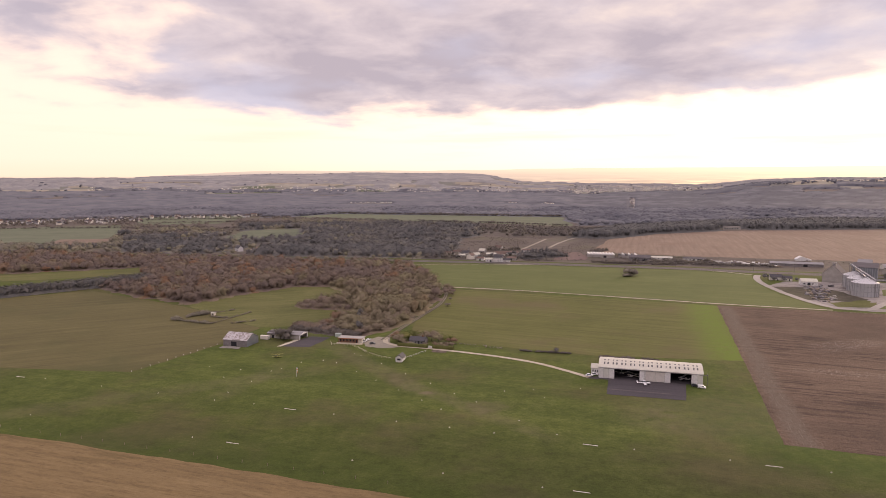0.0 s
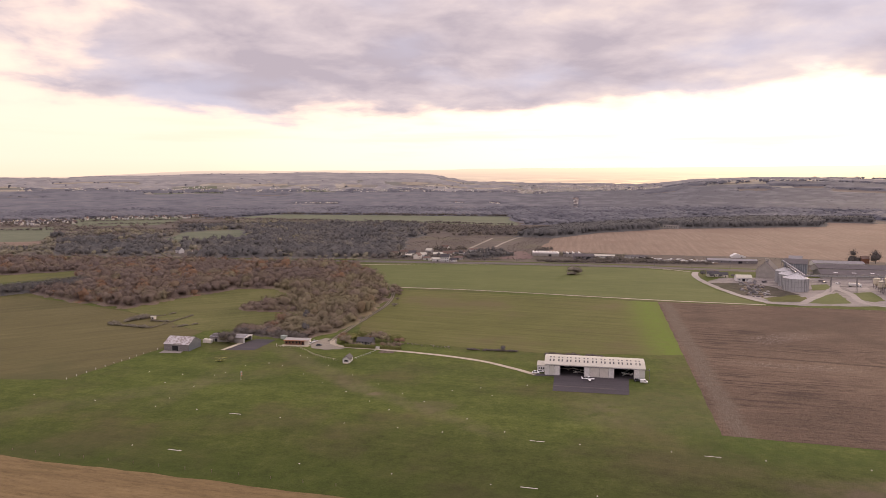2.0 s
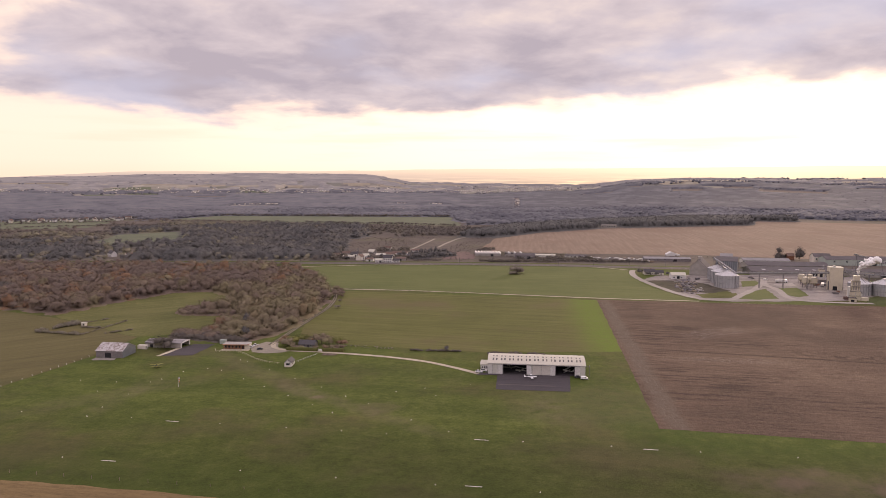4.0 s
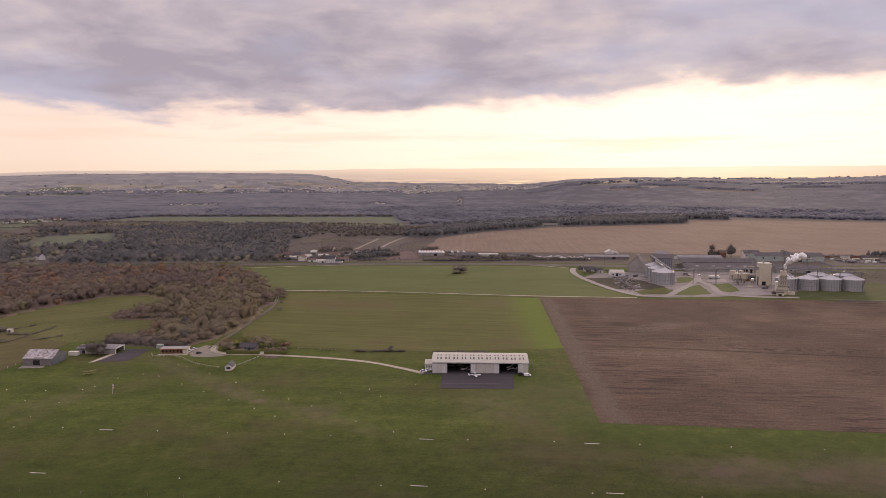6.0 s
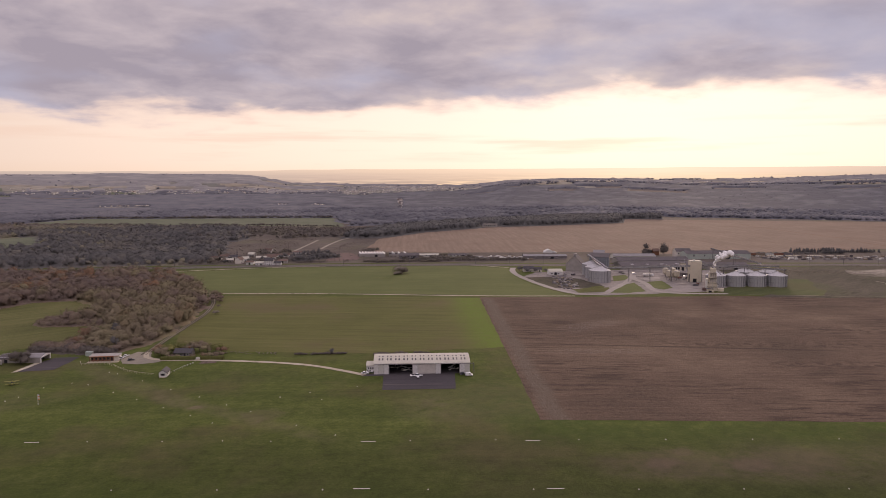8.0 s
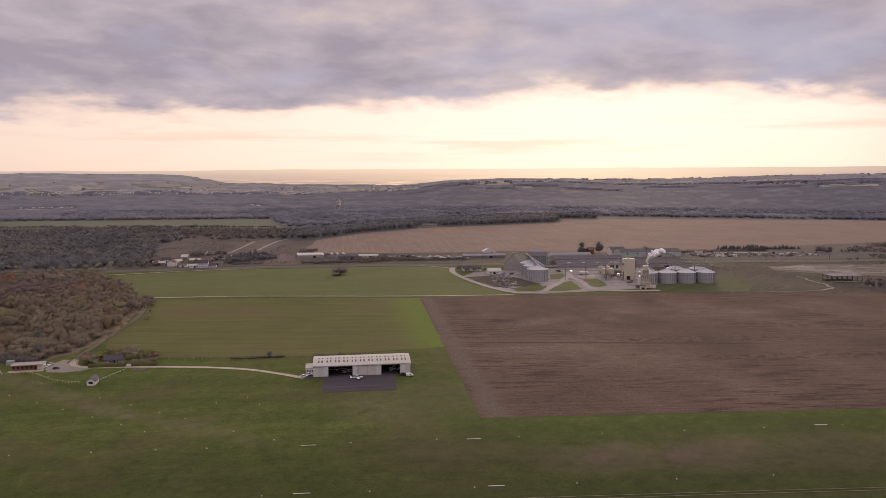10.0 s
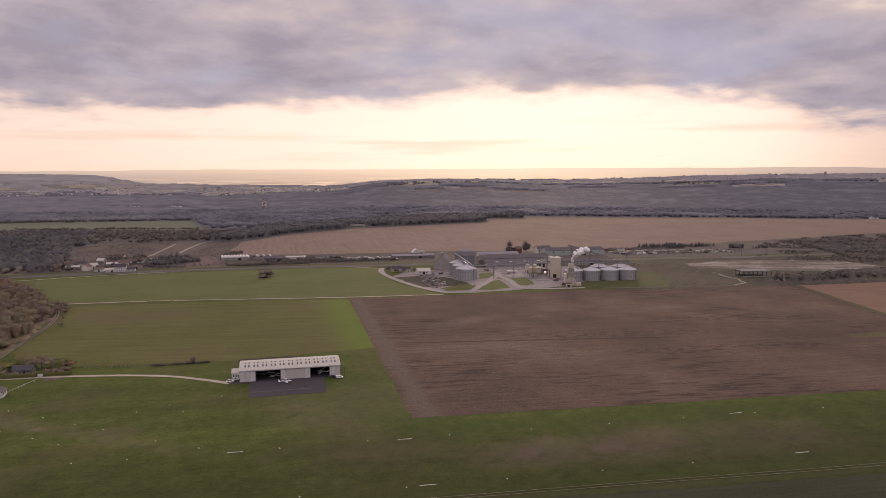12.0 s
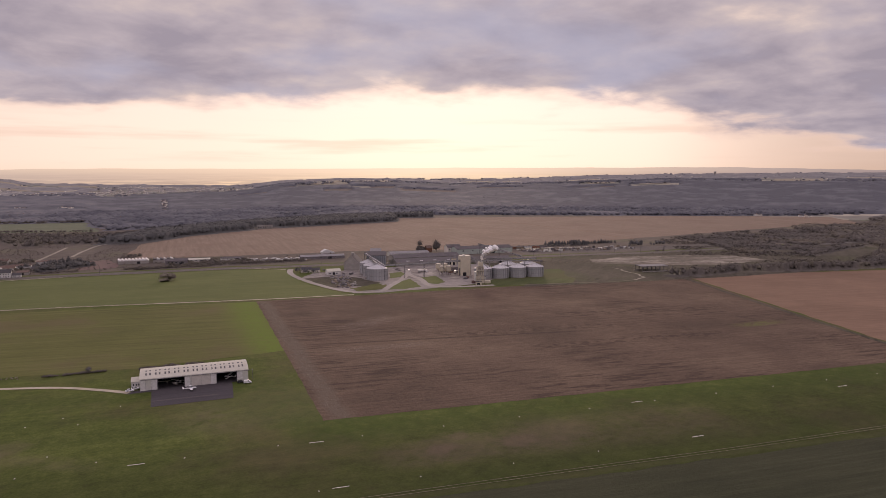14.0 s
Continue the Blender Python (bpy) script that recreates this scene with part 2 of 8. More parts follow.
def crop(name, lo, mid, hi, angle, pitch=6.0, streak=0.5, rough_scale=0.5, patch=None, bump_d=0.3, fleck=None, edge=None, spots=()):
    """A field: drilled or ploughed lines along an angle, with patches and clods."""
    def build(N):
        al, ac = line_coords(N, angle)
        lines = N.noise(N.combine(N.math("MULTIPLY", al, 0.008), N.math("MULTIPLY", ac, 1.0 / pitch), 0.0), 1.0, 5, 0.7)
        blot = N.noise(N.pos, 0.012, 5, 0.6)
        fine = N.noise(N.pos, rough_scale, 6, 0.72)
        f = N.math("ADD", N.math("MULTIPLY", lines, streak), N.math("ADD", N.math("MULTIPLY", blot, 0.55 * (1 - streak)), N.math("MULTIPLY", fine, 0.45 * (1 - streak))))
        c = N.ramp(f, [(0.39, lo), (0.5, mid), (0.61, hi)])
        drill = N.noise(N.combine(N.math("MULTIPLY", al, 0.05), N.math("MULTIPLY", ac, 0.42), 4.0), 1.0, 3, 0.6)
        c = N.mix("MULTIPLY", 0.30, c, N.ramp(drill, [(0.36, (0.78, 0.76, 0.76)), (0.5, (1.0, 1.0, 1.0)), (0.64, (1.2, 1.18, 1.14))]))
        if patch:
            c = N.mix("MIX", N.clampmap(N.noise(N.pos, 0.009, 4, 0.6, offset=(31, 7, 0)), 0.50, 0.66, 0.0, 0.75, smooth=True), c, (*patch, 1))
        if fleck:
            torn = N.noise(N.combine(N.math("MULTIPLY", al, 0.03), N.math("MULTIPLY", ac, 0.24), 3.0), 1.0, 6, 0.7)
            where = N.clampmap(N.noise(N.pos, 0.0065, 3, 0.6, offset=(5, 3, 0)), 0.46, 0.58, 0.0, 1.0, smooth=True)
            c = N.mix("MIX", N.math("MULTIPLY", where, N.clampmap(torn, 0.50, 0.56, 0.0, 0.78, smooth=True)), c, (*fleck, 1))
            clod = N.noise(N.combine(N.math("MULTIPLY", al, 0.12), N.math("MULTIPLY", ac, 0.5), 9.0), 1.0, 5, 0.72)
            c = N.mix("MULTIPLY", 0.5, c, N.ramp(clod, [(0.36, (0.62, 0.58, 0.56)), (0.47, (1.0, 1.0, 1.0)), (0.66, (1.28, 1.26, 1.24))]))
        if edge:
            torn = N.clampmap(N.noise(N.pos, 0.22, 5, 0.7, offset=(8, 1, 0)), 0.34, 0.56, 0.45, 0.95)
            c = N.mix("MIX", N.math("MULTIPLY", segment(N, edge[0], edge[1], edge[2], edge[3]), torn), c, (*edge[4], 1))
            if len(edge) > 5:
                ea, ec = line_coords(N, math.degrees(math.atan2(edge[0][1] - edge[1][1], edge[0][0] - edge[1][0])))
                marks = N.noise(N.combine(N.math("MULTIPLY", ea, 0.14), N.math("MULTIPLY", ec, 1.3), 2.0), 1.0, 4, 0.65)
                c = N.mix("MIX", N.math("MULTIPLY", segment(N, edge[0], edge[1], edge[2], edge[3] + 4, 2.0), N.clampmap(marks, 0.55, 0.64, 0.0, 0.5, smooth=True)), c, (*edge[5], 1))
        for a, b, half, soft, grain, cut, tone in spots:
            bits = N.clampmap(N.noise(N.pos, grain, 3, 0.6, offset=(2, 9, 0)), cut, cut + 0.06, 0.0, 0.8)
            c = N.mix("MIX", N.math("MULTIPLY", segment(N, a, b, half, soft), bits), c, (*tone, 1))
        bump(N, N.math("ADD", N.math("MULTIPLY", lines, 0.5), fine), 0.7, bump_d)
        return c
    return material(name, build, 0.95, 0, 0.15)


def autumn(name, stops, rough=0.85, relief=0.35):
    """Foliage and twigs: each tree takes its own tone from the attribute 'tint', each clump a little more of its own."""
    def build(N):
        a = N.node("ShaderNodeAttribute")
        a.attribute_name = "tint"
        isl = N.node("ShaderNodeNewGeometry").outputs["Random Per Island"]
        f = N.math("ADD", a.outputs["Fac"], N.math("MULTIPLY", N.math("SUBTRACT", isl, 0.5), 0.12))
        c = N.ramp(f, stops)
        fine = N.noise(N.pos, 0.6, 4, 0.7)
        c = N.mix("MULTIPLY", 1.0, c, N.ramp(fine, [(0.3, (0.84, 0.84, 0.84)), (0.7, (1.16, 1.155, 1.14))]))
        c = N.mix("MULTIPLY", 1.0 if relief else 0.5, c, N.ramp(isl, [(0.0, (0.89, 0.89, 0.90)), (1.0, (1.12, 1.115, 1.10))]))
        if relief:
            bump(N, N.noise(N.pos, 0.55, 5, 0.75, offset=(3, 1, 2)), relief, 1.6)
        return c
    return material(name, build, rough, 0, 0.1)


M = {}
M["grass"] = material("airfield_grass", grass_airfield, 0.95, 0, 0.12)
M["crop_green"] = crop("young_crop", (0.073, 0.078, 0.022), (0.101, 0.103, 0.030), (0.131, 0.124, 0.045), -22, 5.0, 0.45, patch=(0.114, 0.091, 0.044), edge=((246, 660), (168, 370), 0, 30, (0.104, 0.152, 0.021)))
M["crop_upper"] = crop("winter_wheat", (0.077, 0.095, 0.031), (0.101, 0.116, 0.038), (0.122, 0.133, 0.048), -20, 9.0, 0.35)
M["plough"] = crop("ploughed_soil", (0.070, 0.046, 0.034), (0.112, 0.074, 0.053), (0.156, 0.108, 0.075), -20, 2.6, 0.26, 0.5, patch=(0.074, 0.049, 0.036), bump_d=0.6, fleck=(0.050, 0.031, 0.024), edge=((250, 606), (155, 284), 2, 6, (0.118, 0.090, 0.068), (0.210, 0.172, 0.132)),
                   spots=(((256, 458), (302, 476), 6, 10, 0.8, 0.565, (0.33, 0.28, 0.24)), ((217, 402), (272, 385), 3, 6, 0.9, 0.575, (0.33, 0.28, 0.24)), ((228, 430), (300, 410), 4, 14, 0.9, 0.66, (0.30, 0.25, 0.21)), ((508, 283), (537, 274), 2, 7, 0.25, 0.40, (0.110, 0.110, 0.036)), ((215, 425), (390, 346), 0.5, 2.2, 0.2, 0.34, (0.052, 0.033, 0.025)), ((300, 400), (430, 345), 2.0, 12, 0.16, 0.50, (0.056, 0.035, 0.026)), ((330, 330), (470, 280), 2.0, 12, 0.16, 0.50, (0.056, 0.035, 0.026)), ((430, 400), (560, 340), 3.0, 14, 0.16, 0.52, (0.056, 0.035, 0.026))))
M["headland"] = crop("wheel_worn_headland", (0.089, 0.068, 0.051), (0.132, 0.101, 0.078), (0.196, 0.154, 0.121), 74, 1.6, 0.7, 0.8)
M["red_soil"] = crop("red_ploughed_soil", (0.157, 0.095, 0.065), (0.193, 0.118, 0.081), (0.232, 0.143, 0.099), -24, 4.0, 0.5, 0.7)
M["stubble"] = crop("stubble_field", (0.134, 0.092, 0.045), (0.167, 0.115, 0.056), (0.206, 0.144, 0.073), -18, 4.0, 0.45, 0.6, fleck=(0.103, 0.078, 0.032))
M["stubble_green"] = crop("sprouting_stubble", (0.085, 0.073, 0.033), (0.105, 0.091, 0.038), (0.129, 0.109, 0.049), 28, 7.0, 0.45, 0.4, patch=(0.077, 0.075, 0.030))
M["tan_soil"] = crop("pale_harrowed_soil", (0.164, 0.118, 0.087), (0.199, 0.143, 0.108), (0.235, 0.171, 0.130), 74, 6.0, 0.55, 0.3, patch=(0.178, 0.121, 0.090))
M["meadow"] = crop("rough_meadow", (0.070, 0.074, 0.024), (0.102, 0.104, 0.034), (0.150, 0.140, 0.055), 20, 6.0, 0.35, 0.4, patch=(0.125, 0.118, 0.044))
M["dull_lawn"] = crop("dull_lawn", (0.052, 0.064, 0.024), (0.072, 0.084, 0.030), (0.096, 0.104, 0.042), 20, 8.0, 0.35, 0.4, patch=(0.084, 0.080, 0.036))
# straw paled to carry haze and sunlight on the far fields
M["straw"] = crop("hazed_straw_field", (0.226, 0.193, 0.146), (0.282, 0.241, 0.184), (0.339, 0.290, 0.227), 10, 30, 0.4, 0.05)
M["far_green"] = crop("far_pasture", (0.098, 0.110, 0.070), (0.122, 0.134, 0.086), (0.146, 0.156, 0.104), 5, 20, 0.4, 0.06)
M["heath"] = crop("brown_heath", (0.079, 0.064, 0.055), (0.107, 0.088, 0.074), (0.139, 0.114, 0.093), 12, 18, 0.3, 0.12, patch=(0.117, 0.106, 0.067))
M["gravel"] = crop("pale_gravel", (0.34, 0.29, 0.22), (0.43, 0.375, 0.29), (0.52, 0.46, 0.37), 0, 2.0, 0.3, 1.5)
M["yard"] = crop("dusty_yard", (0.185, 0.164, 0.152), (0.245, 0.218, 0.203), (0.310, 0.275, 0.255), 0, 6.0, 0.3, 0.3, fleck=(0.102, 0.090, 0.083))
M["chalk"] = crop("bare_chalky_ground", (0.080, 0.067, 0.052), (0.115, 0.098, 0.077), (0.40, 0.35, 0.295), -28, 7.0, 0.4, 0.16, patch=(0.31, 0.27, 0.225))
M["rut"] = crop("rutted_track", (0.14, 0.12, 0.085), (0.19, 0.165, 0.12), (0.25, 0.22, 0.165), 70, 1.5, 0.5, 1.0)
M["asphalt"] = crop("worn_asphalt", (0.052, 0.046, 0.050), (0.066, 0.058, 0.062), (0.085, 0.075, 0.078), -16, 5.0, 0.35, 1.0, bump_d=0.02)
M["ballast"] = crop("railway_ballast", (0.085, 0.072, 0.065), (0.115, 0.100, 0.090), (0.15, 0.13, 0.12), -14, 3.0, 0.6, 0.6)
M["yard_pale"] = crop("pale_concrete_road", (0.25, 0.224, 0.205), (0.315, 0.283, 0.257), (0.38, 0.343, 0.31), 0, 4, 0.3, 0.6)
M["rough"] = crop("rough_brown_grass", (0.050, 0.045, 0.031), (0.074, 0.064, 0.047), (0.104, 0.087, 0.066), 30, 14, 0.3, 0.15, patch=(0.066, 0.070, 0.034), fleck=(0.042, 0.035, 0.026))
M["dull_crop"] = crop("dull_winter_crop", (0.030, 0.034, 0.018), (0.041, 0.044, 0.023), (0.053, 0.055, 0.031), -20, 4.0, 0.45, 0.7)
M["litter"] = crop("leaf_litter", (0.070, 0.058, 0.042), (0.098, 0.080, 0.058), (0.125, 0.102, 0.074), 30, 6, 0.2, 0.4)
M["lot"] = crop("trodden_gravel", (0.20, 0.175, 0.14), (0.26, 0.23, 0.185), (0.32, 0.285, 0.235), 20, 3, 0.3, 0.8)


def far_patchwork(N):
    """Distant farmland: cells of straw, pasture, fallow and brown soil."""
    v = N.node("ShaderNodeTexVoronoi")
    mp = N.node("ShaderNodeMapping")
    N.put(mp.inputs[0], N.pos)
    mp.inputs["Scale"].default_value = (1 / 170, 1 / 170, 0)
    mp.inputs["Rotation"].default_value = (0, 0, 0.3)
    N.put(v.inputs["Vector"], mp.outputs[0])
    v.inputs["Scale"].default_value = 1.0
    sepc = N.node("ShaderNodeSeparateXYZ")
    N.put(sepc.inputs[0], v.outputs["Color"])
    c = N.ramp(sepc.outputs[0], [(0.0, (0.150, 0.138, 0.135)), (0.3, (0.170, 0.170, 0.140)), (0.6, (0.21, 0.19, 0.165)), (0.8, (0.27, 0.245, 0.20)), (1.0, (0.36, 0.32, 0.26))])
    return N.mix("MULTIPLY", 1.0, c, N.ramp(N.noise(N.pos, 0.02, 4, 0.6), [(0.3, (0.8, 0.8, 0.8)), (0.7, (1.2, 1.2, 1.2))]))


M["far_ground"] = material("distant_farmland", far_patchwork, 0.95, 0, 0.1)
M["white"] = plain("white_paint", (0.63, 0.61, 0.59), 0.55)
M["sheet"] = plain("pale_steel_sheet", (0.572, 0.556, 0.510), 0.5, 0.0, 0.10)
M["roof_pale"] = plain("pale_fibre_cement_roof", (0.494, 0.463, 0.390), 0.75, 0, 0.13, 0.5)
M["roof_grey"] = plain("grey_fibre_cement_roof", (0.109, 0.095, 0.096), 0.85, 0, 0.25, 0.12)
M["roof_dark"] = plain("dark_slate_roof", (0.055, 0.05, 0.055), 0.6, 0, 0.3, 0.9)
M["roof_tile"] = plain("brown_clay_tiles", (0.150, 0.100, 0.082), 0.8, 0, 0.3, 0.8)
M["dark"] = plain("dark_opening", (0.018, 0.018, 0.022), 0.6)
M["rust"] = plain("rust_red_cladding", (0.22, 0.10, 0.06), 0.7, 0, 0.3)
M["cream"] = plain("cream_cladding", (0.56, 0.50, 0.39), 0.6, 0, 0.10, 0.3)
M["galv"] = plain("galvanised_steel", (0.385, 0.383, 0.390), 0.55, 0.12, 0.12, 0.4)
M["galv_roof"] = plain("galvanised_roof", (0.49, 0.475, 0.48), 0.5, 0.12, 0.12, 0.4)
M["rib_steel"] = plain("dull_rib_steel", (0.275, 0.273, 0.28), 0.6, 0.12)
M["steel_dark"] = plain("dark_steel", (0.16, 0.15, 0.155), 0.6, 0.3)
M["concrete"] = plain("weathered_concrete", (0.324, 0.300, 0.276), 0.9, 0, 0.18, 0.25)
M["glass"] = plain("dark_glass", (0.03, 0.035, 0.04), 0.12, 0, 0.2, 1, 0.6)
M["tyre"] = plain("tyre_rubber", (0.025, 0.025, 0.026), 0.9)
M["wood"] = plain("grey_weathered_wood", (0.24, 0.19, 0.14), 0.85, 0, 0.3)
M["yellow"] = plain("dull_yellow_fabric", (0.21, 0.20, 0.05), 0.7)
M["orange"] = plain("faded_orange_cloth", (0.55, 0.22, 0.10), 0.8)
M["carpaint"] = plain("white_car_paint", (0.78, 0.77, 0.77), 0.3, 0, 0.04, 1, 0.5)
M["carblack"] = plain("dark_car_paint", (0.035, 0.035, 0.04), 0.3, 0, 0.1, 1, 0.5)
M["greenwall"] = plain("pale_green_cladding", (0.38, 0.42, 0.38), 0.6, 0, 0.12, 0.2)
M["brickred"] = plain("red_earth_bank", (0.135, 0.086, 0.075), 0.9, 0, 0.3, 0.2)
M["steam"] = plain("white_steam", (0.88, 0.86, 0.84), 1.0, 0, 0.04, 0.3, 0.0)
M["bark"] = plain("grey_bark", (0.10, 0.082, 0.066), 0.95, 0, 0.3, 2)
M["plaster"] = plain("cream_plaster", (0.66, 0.61, 0.54), 0.85, 0, 0.12, 0.4)


def weathered(N):
    a = N.noise(N.obj, 0.55, 6, 0.72)
    return N.ramp(a, [(0.36, (0.17, 0.12, 0.105)), (0.46, (0.31, 0.275, 0.265)), (0.56, (0.47, 0.44, 0.44))])


M["roof_worn"] = material("rust_stained_roof_sheets", weathered, 0.8)
M["wall_worn"] = plain("soiled_block_wall", (0.20, 0.18, 0.18), 0.9, 0, 0.35, 0.8)
M["tree_mix"] = autumn("autumn_leaves", [(0.0, (0.145, 0.112, 0.097)), (0.22, (0.169, 0.127, 0.100)), (0.45, (0.178, 0.148, 0.096)), (0.62, (0.204, 0.175, 0.106)), (0.75, (0.179, 0.115, 0.077)), (1.0, (0.201, 0.113, 0.068))])
M["tree_green"] = autumn("olive_leaves", [(0.0, (0.090, 0.093, 0.033)), (0.5, (0.143, 0.147, 0.048)), (1.0, (0.203, 0.180, 0.060))])
M["tree_bare"] = autumn("bare_twigs", [(0.0, (0.137, 0.125, 0.105)), (0.3, (0.176, 0.154, 0.123)), (0.6, (0.177, 0.162, 0.111)), (1.0, (0.201, 0.178, 0.129))])
M["tree_scrub"] = autumn("dark_scrub", [(0.0, (0.086, 0.076, 0.069)), (0.4, (0.110, 0.095, 0.084)), (0.7, (0.120, 0.105, 0.082)), (1.0, (0.142, 0.117, 0.096))])
M["tree_dark"] = autumn("dark_conifers", [(0.0, (0.082, 0.081, 0.081)), (0.5, (0.108, 0.103, 0.099)), (1.0, (0.152, 0.136, 0.114))])
# far woods: mauve-blue distance haze mixed into the base colours
M["tree_far"] = autumn("hazed_far_woodland", [(0.0, (0.088, 0.088, 0.103)), (0.25, (0.116, 0.115, 0.130)), (0.6, (0.138, 0.135, 0.148)), (1.0, (0.166, 0.158, 0.164))], relief=0)
# farthest woods: the same haze painted in, paler still
M["tree_haze"] = autumn("haze_painted_hill_woods", [(0.0, (0.208, 0.197, 0.199)), (0.5, (0.250, 0.236, 0.231)), (1.0, (0.308, 0.284, 0.260))], relief=0)
M["tree_young"] = autumn("brown_young_plantation", [(0.0, (0.128, 0.105, 0.095)), (0.5, (0.146, 0.121, 0.104)), (1.0, (0.162, 0.136, 0.112))])


# ---- building blocks ----
def obj(name, mesh, parent=None, label=""):
    o = new(name, mesh)
    if parent:
        o.parent = parent
    if label:
        o["label"] = label
    return o


def part(name, bm, mat, parent, label="", smooth=False):
    me = bpy.data.meshes.new(name)
    bm.to_mesh(me)
    bm.free()
    me.materials.append(mat)
    if smooth:
        me.polygons.foreach_set("use_smooth", [True] * len(me.polygons))
    return obj(name, me, parent, label)


def thing(name, x, y, rz, label, category, group="", z=0.0, kind=""):
    o = new(name)
    o.matrix_basis = pose(x, y, z, 0, 0, rz)
    return tagged(o, label, category, group, kind)


def box(x0, x1, y0, y1, z0, z1, bm=None, bev=0.0):
    bm = bm or bmesh.new()
    v = [bm.verts.new(p) for p in ((x0, y0, z0), (x1, y0, z0), (x1, y1, z0), (x0, y1, z0), (x0, y0, z1), (x1, y0, z1), (x1, y1, z1), (x0, y1, z1))]
    fs = [bm.faces.new([v[i] for i in q]) for q in ((3, 2, 1, 0), (4, 5, 6, 7), (0, 1, 5, 4), (1, 2, 6, 5), (2, 3, 7, 6), (3, 0, 4, 7))]
    if bev:
        bmesh.ops.bevel(bm, geom=list({e for f in fs for e in f.edges}), offset=bev, segments=1, affect="EDGES")
    return bm


def prism(profile, a, b, axis="x", bm=None):
    """A closed outline of (across, up) drawn from a to b along an axis."""
    bm = bm or bmesh.new()
    at = (lambda s, p: (s, p[0], p[1])) if axis == "x" else (lambda s, p: (p[0], s, p[1]))
    A, B = [bm.verts.new(at(a, p)) for p in profile], [bm.verts.new(at(b, p)) for p in profile]
    n = len(profile)
    bm.faces.new(A)
    bm.faces.new(B[::-1])
    for i in range(n):
        bm.faces.new((A[i], B[i], B[(i + 1) % n], A[(i + 1) % n]))
    bmesh.ops.recalc_face_normals(bm, faces=bm.faces)
    return bm


def tube(rings, seg=12, bm=None, x=0.0, y=0.0):
    """A round body from (radius, z) rings."""
    bm = bm or bmesh.new()
    rows = [[bm.verts.new((x + r * math.cos(2 * math.pi * i / seg), y + r * math.sin(2 * math.pi * i / seg), z)) for i in range(seg)] for r, z in rings]
    for lo, hi in zip(rows, rows[1:]):
        for i in range(seg):
            bm.faces.new((lo[i], lo[(i + 1) % seg], hi[(i + 1) % seg], hi[i]))
    bm.faces.new(rows[0][::-1])
    bm.faces.new(rows[-1])
    return bm


def beam(a, b, w, bm=None, h=None):
    """A straight bar between two points."""
    bm = bm or bmesh.new()
    a, b = Vector(a), Vector(b)
    q = (b - a).to_track_quat("Z", "Y").to_matrix()
    h = h or w
    ends = [[bm.verts.new(p + q @ Vector((sx * w / 2, sy * h / 2, 0))) for sx, sy in ((-1, -1), (1, -1), (1, 1), (-1, 1))] for p in (a, b)]
    bm.faces.new(ends[0][::-1])
    bm.faces.new(ends[1])
    for i in range(4):
        bm.faces.new((ends[0][i], ends[0][(i + 1) % 4], ends[1][(i + 1) % 4], ends[1][i]))
    return bm


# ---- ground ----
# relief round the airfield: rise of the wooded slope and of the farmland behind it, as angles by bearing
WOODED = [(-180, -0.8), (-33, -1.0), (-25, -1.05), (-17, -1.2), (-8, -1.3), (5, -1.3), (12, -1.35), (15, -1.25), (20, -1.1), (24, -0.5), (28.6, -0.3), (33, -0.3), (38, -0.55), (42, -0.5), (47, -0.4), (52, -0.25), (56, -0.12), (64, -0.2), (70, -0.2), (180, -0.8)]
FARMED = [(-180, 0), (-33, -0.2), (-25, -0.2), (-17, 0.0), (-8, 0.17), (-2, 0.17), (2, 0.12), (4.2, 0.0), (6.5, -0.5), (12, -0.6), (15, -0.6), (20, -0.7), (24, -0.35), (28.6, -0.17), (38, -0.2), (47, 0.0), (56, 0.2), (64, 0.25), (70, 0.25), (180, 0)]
RAIL = [(-900, 1080), (-54, 941), (104, 911), (305, 857), (387, 824), (763, 699), (888, 651), (1017, 618), (1500, 480)]


def rail_y(x):
    return float(np.interp(x, [p[0] for p in RAIL], [p[1] for p in RAIL]))


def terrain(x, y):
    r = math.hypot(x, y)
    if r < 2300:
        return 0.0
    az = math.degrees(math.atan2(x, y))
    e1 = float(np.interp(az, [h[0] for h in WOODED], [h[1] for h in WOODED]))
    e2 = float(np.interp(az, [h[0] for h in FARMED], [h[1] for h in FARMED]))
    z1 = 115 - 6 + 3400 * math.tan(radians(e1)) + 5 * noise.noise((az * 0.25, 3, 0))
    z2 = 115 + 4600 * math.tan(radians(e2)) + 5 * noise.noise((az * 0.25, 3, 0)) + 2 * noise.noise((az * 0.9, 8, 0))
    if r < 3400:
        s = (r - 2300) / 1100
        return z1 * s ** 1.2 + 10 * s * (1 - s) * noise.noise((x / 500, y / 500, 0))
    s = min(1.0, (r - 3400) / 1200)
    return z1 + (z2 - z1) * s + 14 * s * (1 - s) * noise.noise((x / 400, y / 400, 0))


